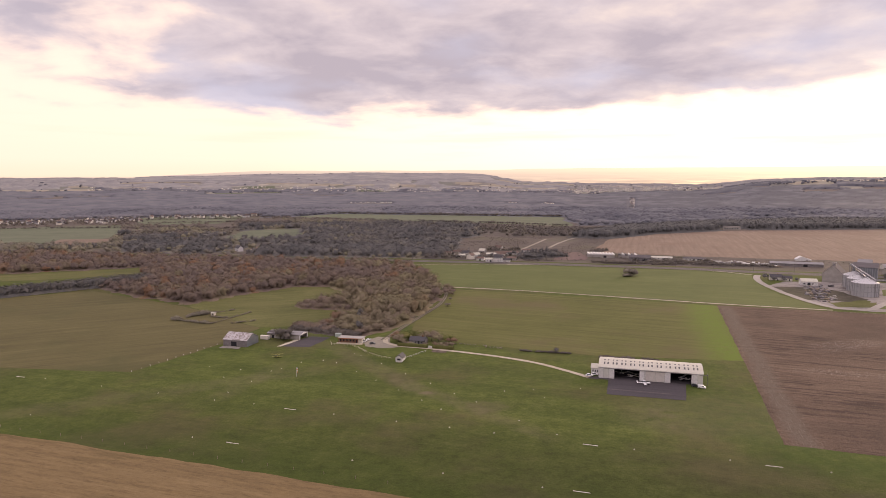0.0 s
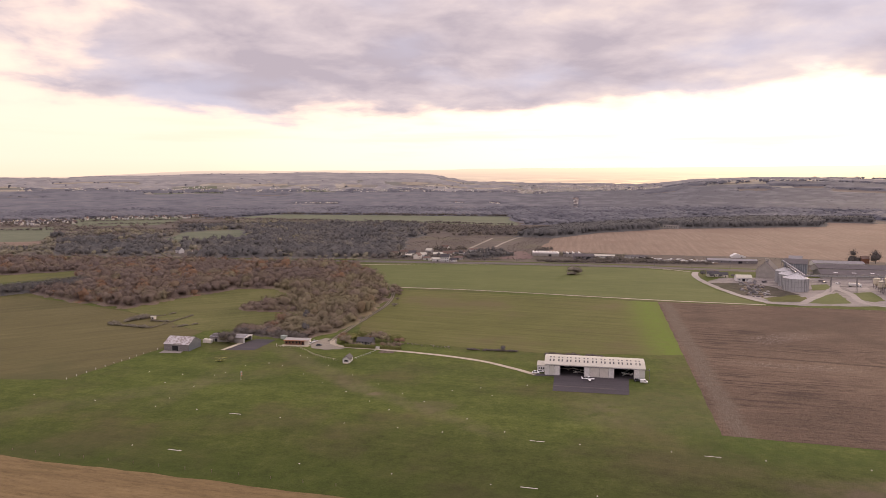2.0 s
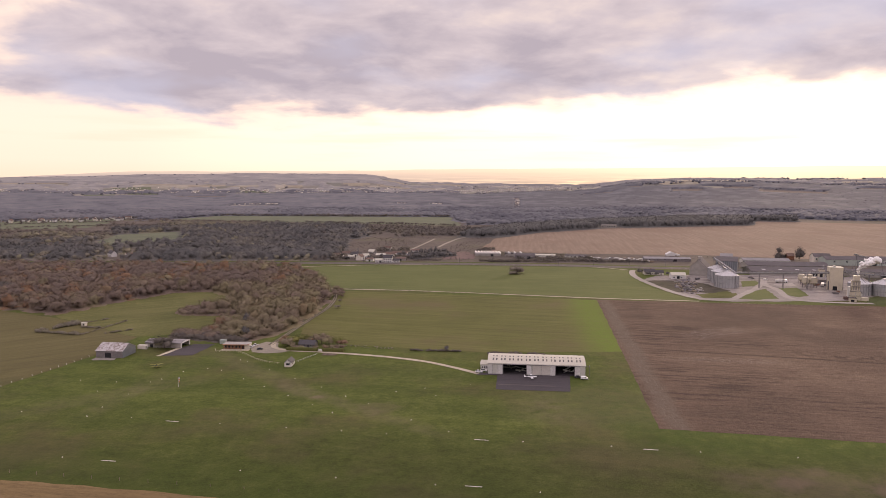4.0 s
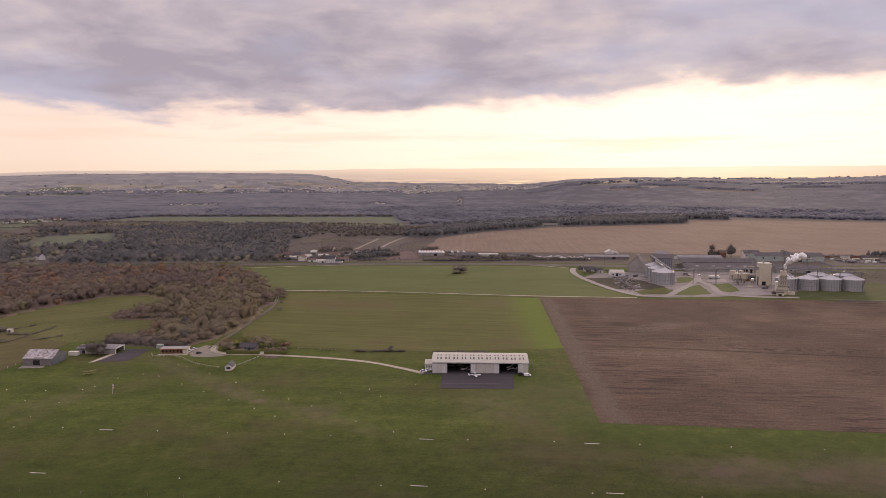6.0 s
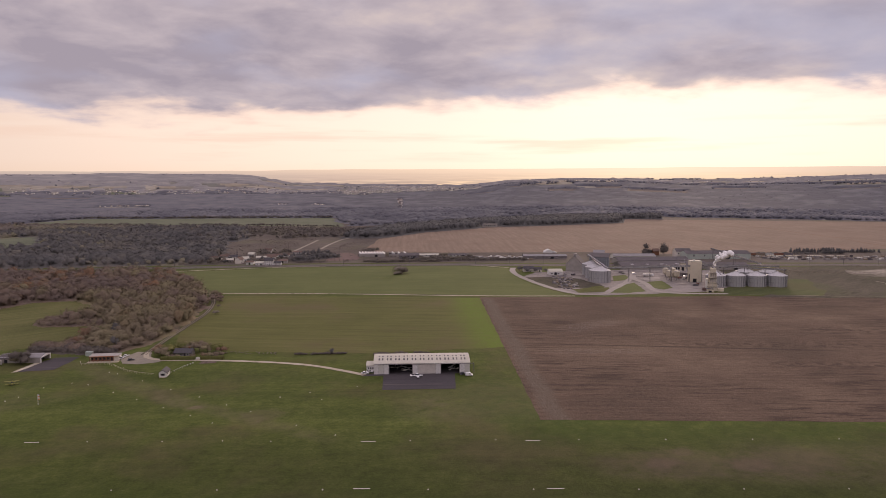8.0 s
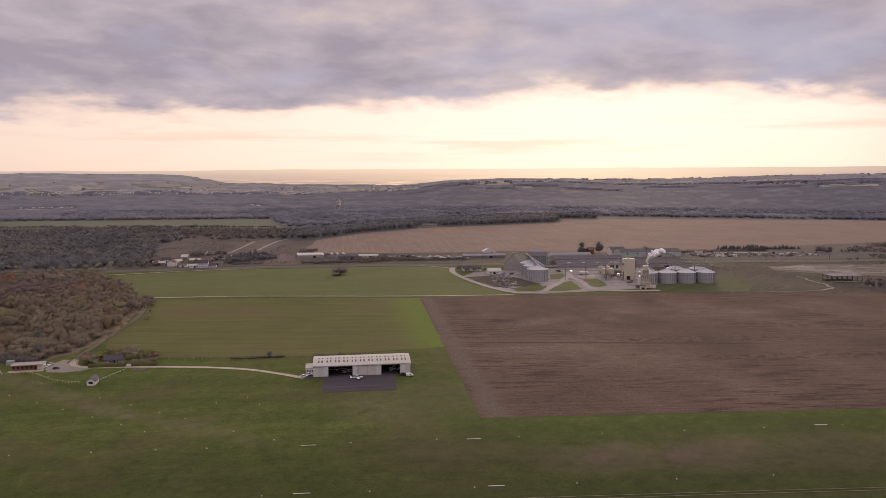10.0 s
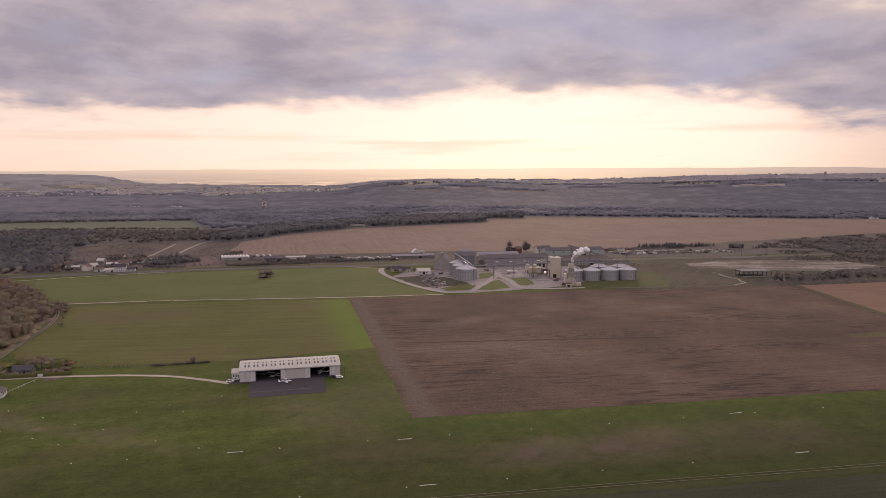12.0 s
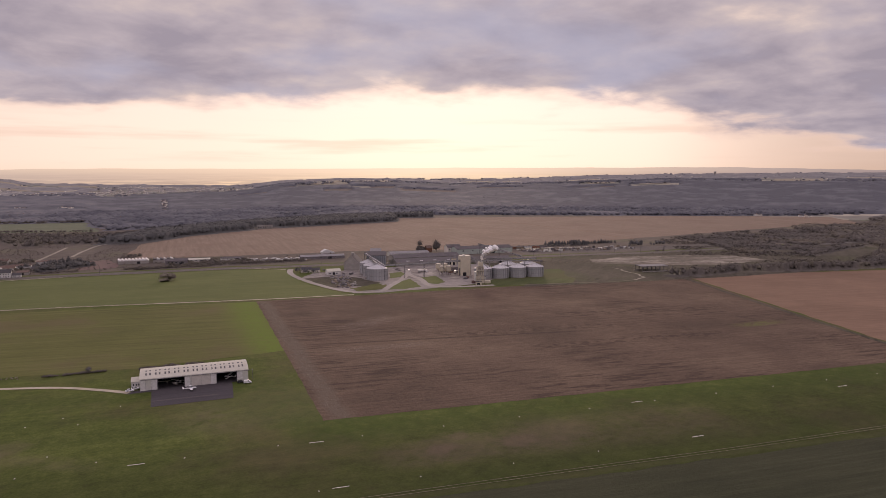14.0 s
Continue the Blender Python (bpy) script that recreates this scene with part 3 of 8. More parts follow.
def build_ground():
    azs = [-45 + 0.75 * i for i in range(int(130 / 0.75) + 1)]
    azs += [azs[-1] + 4 * (i + 1) for i in range(int((314 - azs[-1]) / 4))]
    rs = [40 * i for i in range(1, 56)] + [2200 + 45 * i for i in range(1, 57)] + [4800, 4900]
    vs, fs, mi = [(0, 0, 0)], [], []
    n = len(azs)
    for r in rs:
        for a in azs:
            x, y = r * math.sin(radians(a)), r * math.cos(radians(a))
            z = terrain(x, y)
            vs.append((x, y, z if r < 4790 else z - (r - 4700) * 0.4))
    for i in range(n):
        fs.append((0, 1 + (i + 1) % n, 1 + i))
        mi.append(0)
    for k in range(len(rs) - 1):
        for i in range(n):
            j = (i + 1) % n
            fs.append((1 + k * n + i, 1 + k * n + j, 1 + (k + 1) * n + j, 1 + (k + 1) * n + i))
            mi.append(1 if rs[k] > 2150 else 0)
    me = bpy.data.meshes.new("ground")
    me.from_pydata(vs, [], fs)
    me.materials.append(M["grass"])
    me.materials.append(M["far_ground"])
    me.polygons.foreach_set("material_index", mi)
    me.polygons.foreach_set("use_smooth", [True] * len(fs))
    tagged(obj("ground", me), "wide plain of mown airfield grass reaching low wooded hills", "ground", kind="structure")


def ragged(poly, step, jit):
    """The outline of a field, walked in steps with small irregular offsets."""
    out = []
    n = len(poly)
    for i in range(n):
        a, b = Vector(poly[i]), Vector(poly[(i + 1) % n])
        k = max(1, int((b - a).length / step))
        nrm = Vector((-(b - a).y, (b - a).x)).normalized()
        for j in range(k):
            p = a + (b - a) * j / k
            out.append(p + nrm * jit * 2 * noise.noise((p.x / (step * 2.5), p.y / (step * 2.5), 5)))
    return out


LAID = []


def place_h(x, y):
    """A place by the long hangar: metres along its front and behind it."""
    c, s = math.cos(radians(-15.86)), math.sin(radians(-15.86))
    return 89.4 + x * c - y * s, 388.7 + x * s + y * c


def sheet(name, poly, z, mat, label, category="field", step=6.0, jit=1.0):
    """A field or paved area laid on the plain, each a few millimetres above the one before."""
    LAID.append(name)
    z = 0.3 * z + 0.0025 * len(LAID)
    from mathutils.geometry import tessellate_polygon
    pts = ragged(poly, step, jit)
    tris = tessellate_polygon([[Vector((p.x, p.y, 0)) for p in pts]])
    me = bpy.data.meshes.new(name)
    fs = []
    for a, b, c in tris:
        pa, pb, pc = pts[a], pts[b], pts[c]
        fs.append((a, b, c) if (pb - pa).cross(pc - pa) > 0 else (a, c, b))
    me.from_pydata([(p.x, p.y, z) for p in pts], [], fs)
    me.materials.append(mat)
    return tagged(obj(name, me), label, category, kind="structure")


def smooth_line(pts, step):
    out = []
    P = [Vector(pts[0])] + [Vector(p) for p in pts] + [Vector(pts[-1])]
    for i in range(1, len(P) - 2):
        k = max(2, int((P[i + 1] - P[i]).length / step))
        for j in range(k):
            t = j / k
            out.append(0.5 * (2 * P[i] + (P[i + 1] - P[i - 1]) * t + (2 * P[i - 1] - 5 * P[i] + 4 * P[i + 1] - P[i + 2]) * t * t + (3 * P[i] - P[i - 1] - 3 * P[i + 1] + P[i + 2]) * t ** 3))
    out.append(P[-1])
    return out


def road(name, pts, width, z, mat, label, category="road", step=8.0, wob=0.25):
    line = smooth_line(pts, step)
    LAID.append(name)
    z = 0.3 * z + 0.0025 * len(LAID)
    vs, fs = [], []
    for i, p in enumerate(line):
        d = (line[min(i + 1, len(line) - 1)] - line[max(i - 1, 0)]).normalized()
        nrm = Vector((-d.y, d.x))
        for s in (-1, 1):
            q = p + nrm * s * width / 2 * (1 + wob * noise.noise((p.x / 9, p.y / 9, s)))
            vs.append((q.x, q.y, z))
        if i:
            k = 2 * i
            fs.append((k - 2, k, k + 1, k - 1))
    me = bpy.data.meshes.new(name)
    me.from_pydata(vs, [], fs)
    me.materials.append(mat)
    me.flip_normals()
    return tagged(obj(name, me), label, category, kind="structure")


build_ground()
FIELD_L = [(-700, 520), (-267, 409), (-184, 399), (-152, 472), (-140, 519), (-221, 600), (-278, 640), (-357, 693), (-418, 645), (-760, 420)]
MEADOW = [(-140, 520), (-221, 602), (-232, 620), (-195, 668), (-152, 720), (-112, 712), (-76, 628), (-122, 601), (-80, 598), (-70, 562), (-104, 528)]
FIELD_L2 = [(-515, 798), (-485, 751), (-354, 806), (-380, 866)]
WOOD = [(-106, 529), (-84, 512), (-60, 496), (-44, 506), (-34, 525), (-20, 572), (-6, 640), (-3, 690), (-8, 735), (-45, 880), (-260, 935), (-620, 1010), (-700, 940), (-515, 812), (-380, 872), (-350, 800), (-322, 752), (-357, 705), (-279, 647), (-233, 623)]
TAN = [(222, 1045), (302, 1258), (428, 1376), (602, 1462), (990, 1498), (1078, 1640), (1752, 1262), (2120, 935), (1823, 708), (1636, 800), (1107, 822), (743, 828), (525, 947), (354, 993)]
FAR_GREEN = [(-435, 1949), (-318, 2121), (341, 1950), (300, 1604), (-50, 1780)]
FAR_GREEN_L = [(-1300, 1500), (-983, 1536), (-752, 1620), (-618, 1317), (-660, 1137), (-736, 1147), (-1300, 1250)]
TAN_L = [(-664, 1133), (-697, 1259), (-613, 1272), (-557, 1152)]


def sector(a0, a1, r0, r1):
    return [(r * math.sin(radians(a)), r * math.cos(radians(a))) for a, r in ((a0, r0), ((a0 + a1) / 2, r0), (a1, r0), (a1, r1), ((a0 + a1) / 2, r1), (a0, r1))]


VILLAGE_A, VILLAGE_B = sector(-35, -23, 1860, 2080), sector(-23, -14.5, 1990, 2110)
CLEAR_A = [(-721, 1638), (-913, 2072), (-788, 2131), (-676, 2161), (-554, 2006), (-545, 1674)]
CLEAR_B = [(-408, 1233), (-423, 1464), (-310, 1526), (-255, 1276)]
CLEAR_C = [(-334, 1018), (-334, 1085), (-288, 1085), (-286, 1020)]
CLEAR = [(20, 1085), (30, 1300), (255, 1310), (300, 1260), (215, 1045), (240, 960), (110, 920), (20, 940)]
sheet("heath", [(-1600, 1225), (-900, 1105), (-54, 965), (104, 935), (305, 880), (387, 848), (763, 720), (888, 672), (1017, 640), (1500, 500), (2000, 560), (2000, 1050), (1200, 1880), (0, 2240), (-900, 2040), (-1500, 1640)], 0.05, M["heath"], "brown heath and rough ground beyond the railway", "ground", 30, 3)
sheet("crop_field", [(-700, 467), (-30, 246), (-4, 236), (-20, 120), (-700, 120)], 0.06, M["stubble"], "straw-coloured stubble field beside the fence")
sheet("crop_field", FIELD_L, 0.06, M["stubble_green"], "olive-brown sprouting stubble field")
sheet("leaf_litter", WOOD, 0.05, M["litter"], "brown leaf litter under the autumn wood", "ground", 8, 2)
sheet("meadow", MEADOW, 0.09, M["meadow"], "rough green meadow enclosed by woods")
sheet("bare_plot", [(-217, 549), (-185, 535), (-165, 538), (-172, 556), (-196, 573)], 0.10, M["stubble_green"], "bare brown plot inside low hedges", "ground", 3, 0.8)
sheet("meadow", FIELD_L2, 0.09, M["meadow"], "narrow meadow between woods")
sheet("crop_field", [(-22, 548), (-2, 640), (4, 703), (247, 609), (228, 545), (190, 424), (100, 437), (14, 470), (-24, 500)], 0.06, M["crop_green"], "green crop field with faint drill lines", "field", 6, 0.4)
sheet("crop_field", [(-14, 728), (-70, 895), (104, 893), (305, 842), (360, 803), (337, 731), (329, 680), (331, 632), (334, 594), (243, 625), (120, 677)], 0.06, M["crop_upper"], "green winter wheat field below the railway")
sheet("ploughed_field", [(245, 612), (333, 584), (485, 538), (697, 456), (529, 187), (476, 170), (147, 288)], 0.06, M["plough"], "large dark brown ploughed field", "field", 6, 0.35)
sheet("ploughed_field", [(700, 456), (770, 442), (956, 350), (1150, 255), (820, 40), (532, 186)], 0.06, M["red_soil"], "reddish ploughed field")
sheet("ploughed_field", TAN, 0.08, M["tan_soil"], "broad pale brown harrowed field before dark woods", "field", 20, 2)
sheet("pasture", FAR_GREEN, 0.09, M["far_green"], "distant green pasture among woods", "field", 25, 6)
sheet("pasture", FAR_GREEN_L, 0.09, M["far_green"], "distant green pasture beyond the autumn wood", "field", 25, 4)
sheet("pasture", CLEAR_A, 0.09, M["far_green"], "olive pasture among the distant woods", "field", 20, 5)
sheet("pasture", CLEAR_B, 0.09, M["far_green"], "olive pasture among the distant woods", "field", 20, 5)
sheet("crop_field", TAN_L, 0.12, M["tan_soil"], "small pale brown field behind a hedge", "field", 15, 2)
sheet("crop_field", [(96, 210), (342, 118), (760, -40), (300, -90), (40, 80)], 0.06, M["dull_crop"], "dull grey-green winter crop beside the runway")
sheet("rough_grass", [(590, 700), (763, 690), (1017, 608), (1500, 468), (1330, 330), (1000, 352), (905, 385), (694, 452), (600, 488), (500, 527), (560, 545), (590, 600)], 0.06, M["rough"], "rough brown grassland beyond the silos", "ground", 15, 3)
sheet("silo_yard", [(342, 722), (372, 752), (430, 752), (520, 735), (600, 700), (560, 615), (500, 570), (440, 572), (366, 583), (341, 596), (337, 632), (336, 690)], 0.08, M["yard"], "dusty grey yard round the grain silos", "yard", 8, 1.5)
sheet("chalk_yard", [(745, 644), (802, 641), (913, 597), (955, 558), (940, 490), (837, 503), (782, 540), (756, 566), (721, 611)], 0.09, M["chalk"], "bare chalky ground with pale patches", "ground", 10, 4)
sheet("goods_yard", [(740, 790), (1180, 640), (1150, 600), (720, 745)], 0.08, M["ballast"], "grey goods yard beside the railway", "yard", 15, 3)
sheet("lawn", [(446, 696), (464, 699), (458, 679), (440, 663), (424, 660)], 0.14, M["crop_upper"], "green lawn inside the silo yard", "lawn", 4, 1)
sheet("lawn", [(375, 643), (390, 647), (396, 631), (380, 613), (364, 612)], 0.14, M["meadow"], "rough lawn beside the silos", "lawn", 4, 1)
sheet("lawn", [(379, 594), (412, 630), (441, 645), (418, 590), (396, 587)], 0.14, M["crop_upper"], "green lawn beside the silo road", "lawn", 4, 1)
sheet("lawn", [(455, 646), (477, 646), (459, 602), (442, 593), (436, 608)], 0.14, M["crop_upper"], "green lawn before the silo tower", "lawn", 4, 1)
sheet("lawn", [(503, 580), (478, 553), (561, 514), (592, 530), (612, 572), (640, 600), (610, 612), (600, 600)], 0.14, M["dull_lawn"], "rough lawn round the row of silos", "lawn", 6, 5)
sheet("concrete_pad", [(468, 671), (494, 676), (484, 657), (462, 656)], 0.15, M["yard_pale"], "pale concrete pad in the silo yard", "yard", 3, 0.6)
sheet("bare_ground", [(339, 640), (343, 716), (372, 716), (396, 690), (398, 640), (372, 630)], 0.12, M["rough"], "brown bare ground with rubble beside the yard", "ground", 5, 2)
sheet("rough_grass", [(352, 628), (398, 626), (384, 600), (350, 603)], 0.13, M["meadow"], "weedy rough ground beside the silo road", "ground", 5, 2)
sheet("apron", [(86.8, 357.8), (125.5, 347.2), (135, 375.5), (143, 373.3), (143.6, 375), (89.4, 390.4), (86, 390.5), (82, 387), (94, 384)], 0.06, M["asphalt"], "dark asphalt apron before the long hangar", "apron", 3, 0.15)
sheet("apron", [(-110, 461.4), (-90.3, 459.4), (-80.3, 487.8), (-95, 491), (-101, 481)], 0.06, M["asphalt"], "dark asphalt apron beside the small hangar", "apron", 3, 0.3)
sheet("asphalt_band", [place_h(6.6, -21.5), place_h(38.6, -21.5), place_h(39, -20.6), place_h(6.6, -20.6)], 0.07, M["ballast"], "paler worn band on the asphalt apron", "apron", 3, 0.1)
sheet("concrete_strip", [(-113, 461.2), (-110, 461.2), (-101, 480), (-104, 482)], 0.07, M["gravel"], "pale worn concrete strip", "pavement", 3, 0.3)
sheet("concrete_strip", [(-151, 457), (-137, 455), (-136.5, 459.6), (-150, 463.4)], 0.07, M["yard"], "bare grey strip before the barn", "pavement", 2, 0.5)
sheet("gravel_lot", [(-56, 478), (-53, 462), (-44, 457), (-33, 457.5), (-27, 463), (-37, 472), (-38, 486), (-46, 490)], 0.09, M["lot"], "pale gravel parking lot", "parking lot", 3, 0.6)
sheet("bare_patch", [(-8, 446), (2, 444.5), (4, 450.5), (-6, 453)], 0.07, M["headland"], "bare earth patch beside the track", "ground", 2, 0.5)
road("gravel_track", [(84, 389), (61, 416.5), (40, 432), (17, 444), (-8, 455), (-30, 463), (-40, 474), (-40, 488)], 3.4, 0.12, M["gravel"], "pale gravel track to the hangar", "track", 5)
road("track_verge", [(-42, 480), (-28, 531), (-14, 578), (-3, 618), (3, 670), (0, 716)], 4.4, 0.07, M["rough"], "grassy verge under the rutted track", "track", 5)
for off in (-0.95, 0.95):
    road("wheel_rut", [(-42 + off, 480), (-28 + off, 531), (-14 + off, 578), (-3 + off, 618), (3 + off, 670), (0 + off, 716)], 0.95, 0.11, M["rut"], "pale wheel rut along the wood's edge", "track", 5)
road("gravel_road", [(-8, 718), (60, 698), (120, 675), (243, 622), (336, 589)], 3.2, 0.12, M["gravel"], "narrow pale road between the green fields", "road", 8)
road("gravel_road", [(-70, 901), (104, 898), (305, 848), (362, 803)], 2.5, 0.12, M["gravel"], "thin pale track along the railway", "road", 10)
road("yard_road", [(367, 801), (352, 770), (341, 720), (337, 660), (339, 620), (347, 598), (368, 591), (391, 611), (428, 644), (445, 662), (470, 690)], 7, 0.15, M["yard_pale"], "curved pale concrete road round the silo yard", "road", 5)
road("yard_road", [(480, 706), (458, 671), (449, 636), (430, 592), (441, 570), (486, 552)], 7, 0.16, M["yard_pale"], "pale concrete road to the silo tower", "road", 5)
road("gravel_road", [(120, 1075), (140, 1130), (190, 1270)], 4.5, 0.14, M["lot"], "pale road through the heath", "road", 10)
road("gravel_road", [(172, 1115), (200, 1190), (245, 1285), (290, 1300)], 5, 0.14, M["lot"], "pale wide road beside the brown field", "road", 10)
road("railway_bed", RAIL[0:9], 22, 0.20, M["ballast"], "grey-brown ballast bed of the railway", "railway", 20, 0.1)
road("field_track", [(1234, 1378), (1164, 1140), (1137, 1008), (1088, 896), (1065, 815)], 4.0, 0.14, M["red_soil"], "faint wheel track across the brown field", "track", 15)
road("field_track", [(692, 460), (606, 320), (522, 178)], 4.5, 0.14, M["rough"], "grassy strip between two ploughed fields", "track", 10, 0.5)
road("field_track", [(500, 540), (558, 515), (596, 494), (638, 485)], 1.7, 0.14, M["rut"], "thin pale track along the edge of the ploughed field", "track", 6, 0.6)
road("gravel_track", [(637, 485), (650, 489), (663, 492), (668, 502), (678, 512), (683, 529), (690, 545), (697, 552), (700, 567)], 2.8, 0.15, M["lot"], "pale worn track to the open shelter", "track", 4, 0.9)


for off in (0.0, 2.2):
    road("wheel_rut", [(112, 209 + off), (195, 179 + off), (269, 151.5 + off), (349, 123.5 + off), (430, 93 + off)], 0.3, 0.12, M["rut"], "pale wheel line along the edge of the winter crop", "track", 6, 0.7)


def hill_patch(az0, az1, r0, r1, mat, label):
    """A far field that follows the rising land."""
    vs, fs = [], []
    na, nr = max(2, int((az1 - az0) / 0.12)), 5
    for j in range(nr + 1):
        for i in range(na + 1):
            a = az0 + (az1 - az0) * i / na
            r = r0 + (r1 - r0) * j / nr + 28 * noise.noise((a * 1.6, r0 * 0.01, j))
            x, y = r * math.sin(radians(a)), r * math.cos(radians(a))
            vs.append((x, y, terrain(x, y) + 1.2))
    for j in range(nr):
        for i in range(na):
            k = j * (na + 1) + i
            fs.append((k, k + na + 1, k + na + 2, k + 1))
    me = bpy.data.meshes.new("far_field")
    me.from_pydata(vs, [], fs)
    me.flip_normals()
    me.materials.append(mat)
    tagged(obj("far_field", me), label, "field", kind="structure")


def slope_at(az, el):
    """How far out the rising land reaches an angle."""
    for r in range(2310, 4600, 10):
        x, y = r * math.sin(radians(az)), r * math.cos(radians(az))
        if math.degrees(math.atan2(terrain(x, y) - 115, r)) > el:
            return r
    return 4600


CLEARINGS = [(15.0, 15.5, 2400, 2990), (5.2, 6.2, 2610, 2690), (8.0, 9.2, 2600, 2690), (-8, -4, 2560, 2700)]
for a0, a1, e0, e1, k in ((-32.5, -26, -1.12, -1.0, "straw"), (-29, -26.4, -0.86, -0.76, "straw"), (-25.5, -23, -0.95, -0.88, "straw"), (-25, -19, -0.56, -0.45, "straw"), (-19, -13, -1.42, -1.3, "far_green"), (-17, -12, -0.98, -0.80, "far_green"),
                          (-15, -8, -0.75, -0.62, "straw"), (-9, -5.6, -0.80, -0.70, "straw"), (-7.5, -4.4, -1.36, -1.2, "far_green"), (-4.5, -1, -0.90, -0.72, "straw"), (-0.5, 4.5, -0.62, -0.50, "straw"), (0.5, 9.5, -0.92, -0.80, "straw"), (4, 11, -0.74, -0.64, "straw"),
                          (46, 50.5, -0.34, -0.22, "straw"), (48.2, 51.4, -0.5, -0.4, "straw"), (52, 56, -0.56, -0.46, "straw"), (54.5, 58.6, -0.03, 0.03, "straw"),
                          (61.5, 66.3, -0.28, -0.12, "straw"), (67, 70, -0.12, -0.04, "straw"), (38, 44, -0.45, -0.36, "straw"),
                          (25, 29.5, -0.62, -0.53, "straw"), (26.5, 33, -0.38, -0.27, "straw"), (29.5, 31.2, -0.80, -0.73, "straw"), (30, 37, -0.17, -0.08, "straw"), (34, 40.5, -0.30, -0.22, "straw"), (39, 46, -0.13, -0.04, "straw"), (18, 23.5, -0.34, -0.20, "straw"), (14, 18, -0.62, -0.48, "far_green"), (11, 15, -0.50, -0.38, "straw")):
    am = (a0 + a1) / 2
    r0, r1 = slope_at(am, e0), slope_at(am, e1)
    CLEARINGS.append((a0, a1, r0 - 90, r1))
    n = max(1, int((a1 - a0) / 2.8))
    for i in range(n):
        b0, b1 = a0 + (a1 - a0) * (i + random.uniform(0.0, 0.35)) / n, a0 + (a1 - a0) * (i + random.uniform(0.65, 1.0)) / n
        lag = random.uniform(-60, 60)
        hill_patch(b0, b1, r0 + lag, max(r1, r0 + 60) + lag, M[k], "straw field on the distant slope, paled by painted haze" if k == "straw" else "distant field on the rising land")

hill_patch(15.17, 15.31, 2440, 2960, M["yard_pale"], "pale village street climbing the slope")


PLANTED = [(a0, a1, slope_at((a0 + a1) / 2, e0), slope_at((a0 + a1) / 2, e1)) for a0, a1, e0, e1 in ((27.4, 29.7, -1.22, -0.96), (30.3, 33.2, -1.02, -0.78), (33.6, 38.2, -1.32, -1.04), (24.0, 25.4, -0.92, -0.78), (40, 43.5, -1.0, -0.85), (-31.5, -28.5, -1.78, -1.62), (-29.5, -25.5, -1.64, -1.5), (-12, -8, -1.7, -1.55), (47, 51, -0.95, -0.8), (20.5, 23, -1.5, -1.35))]


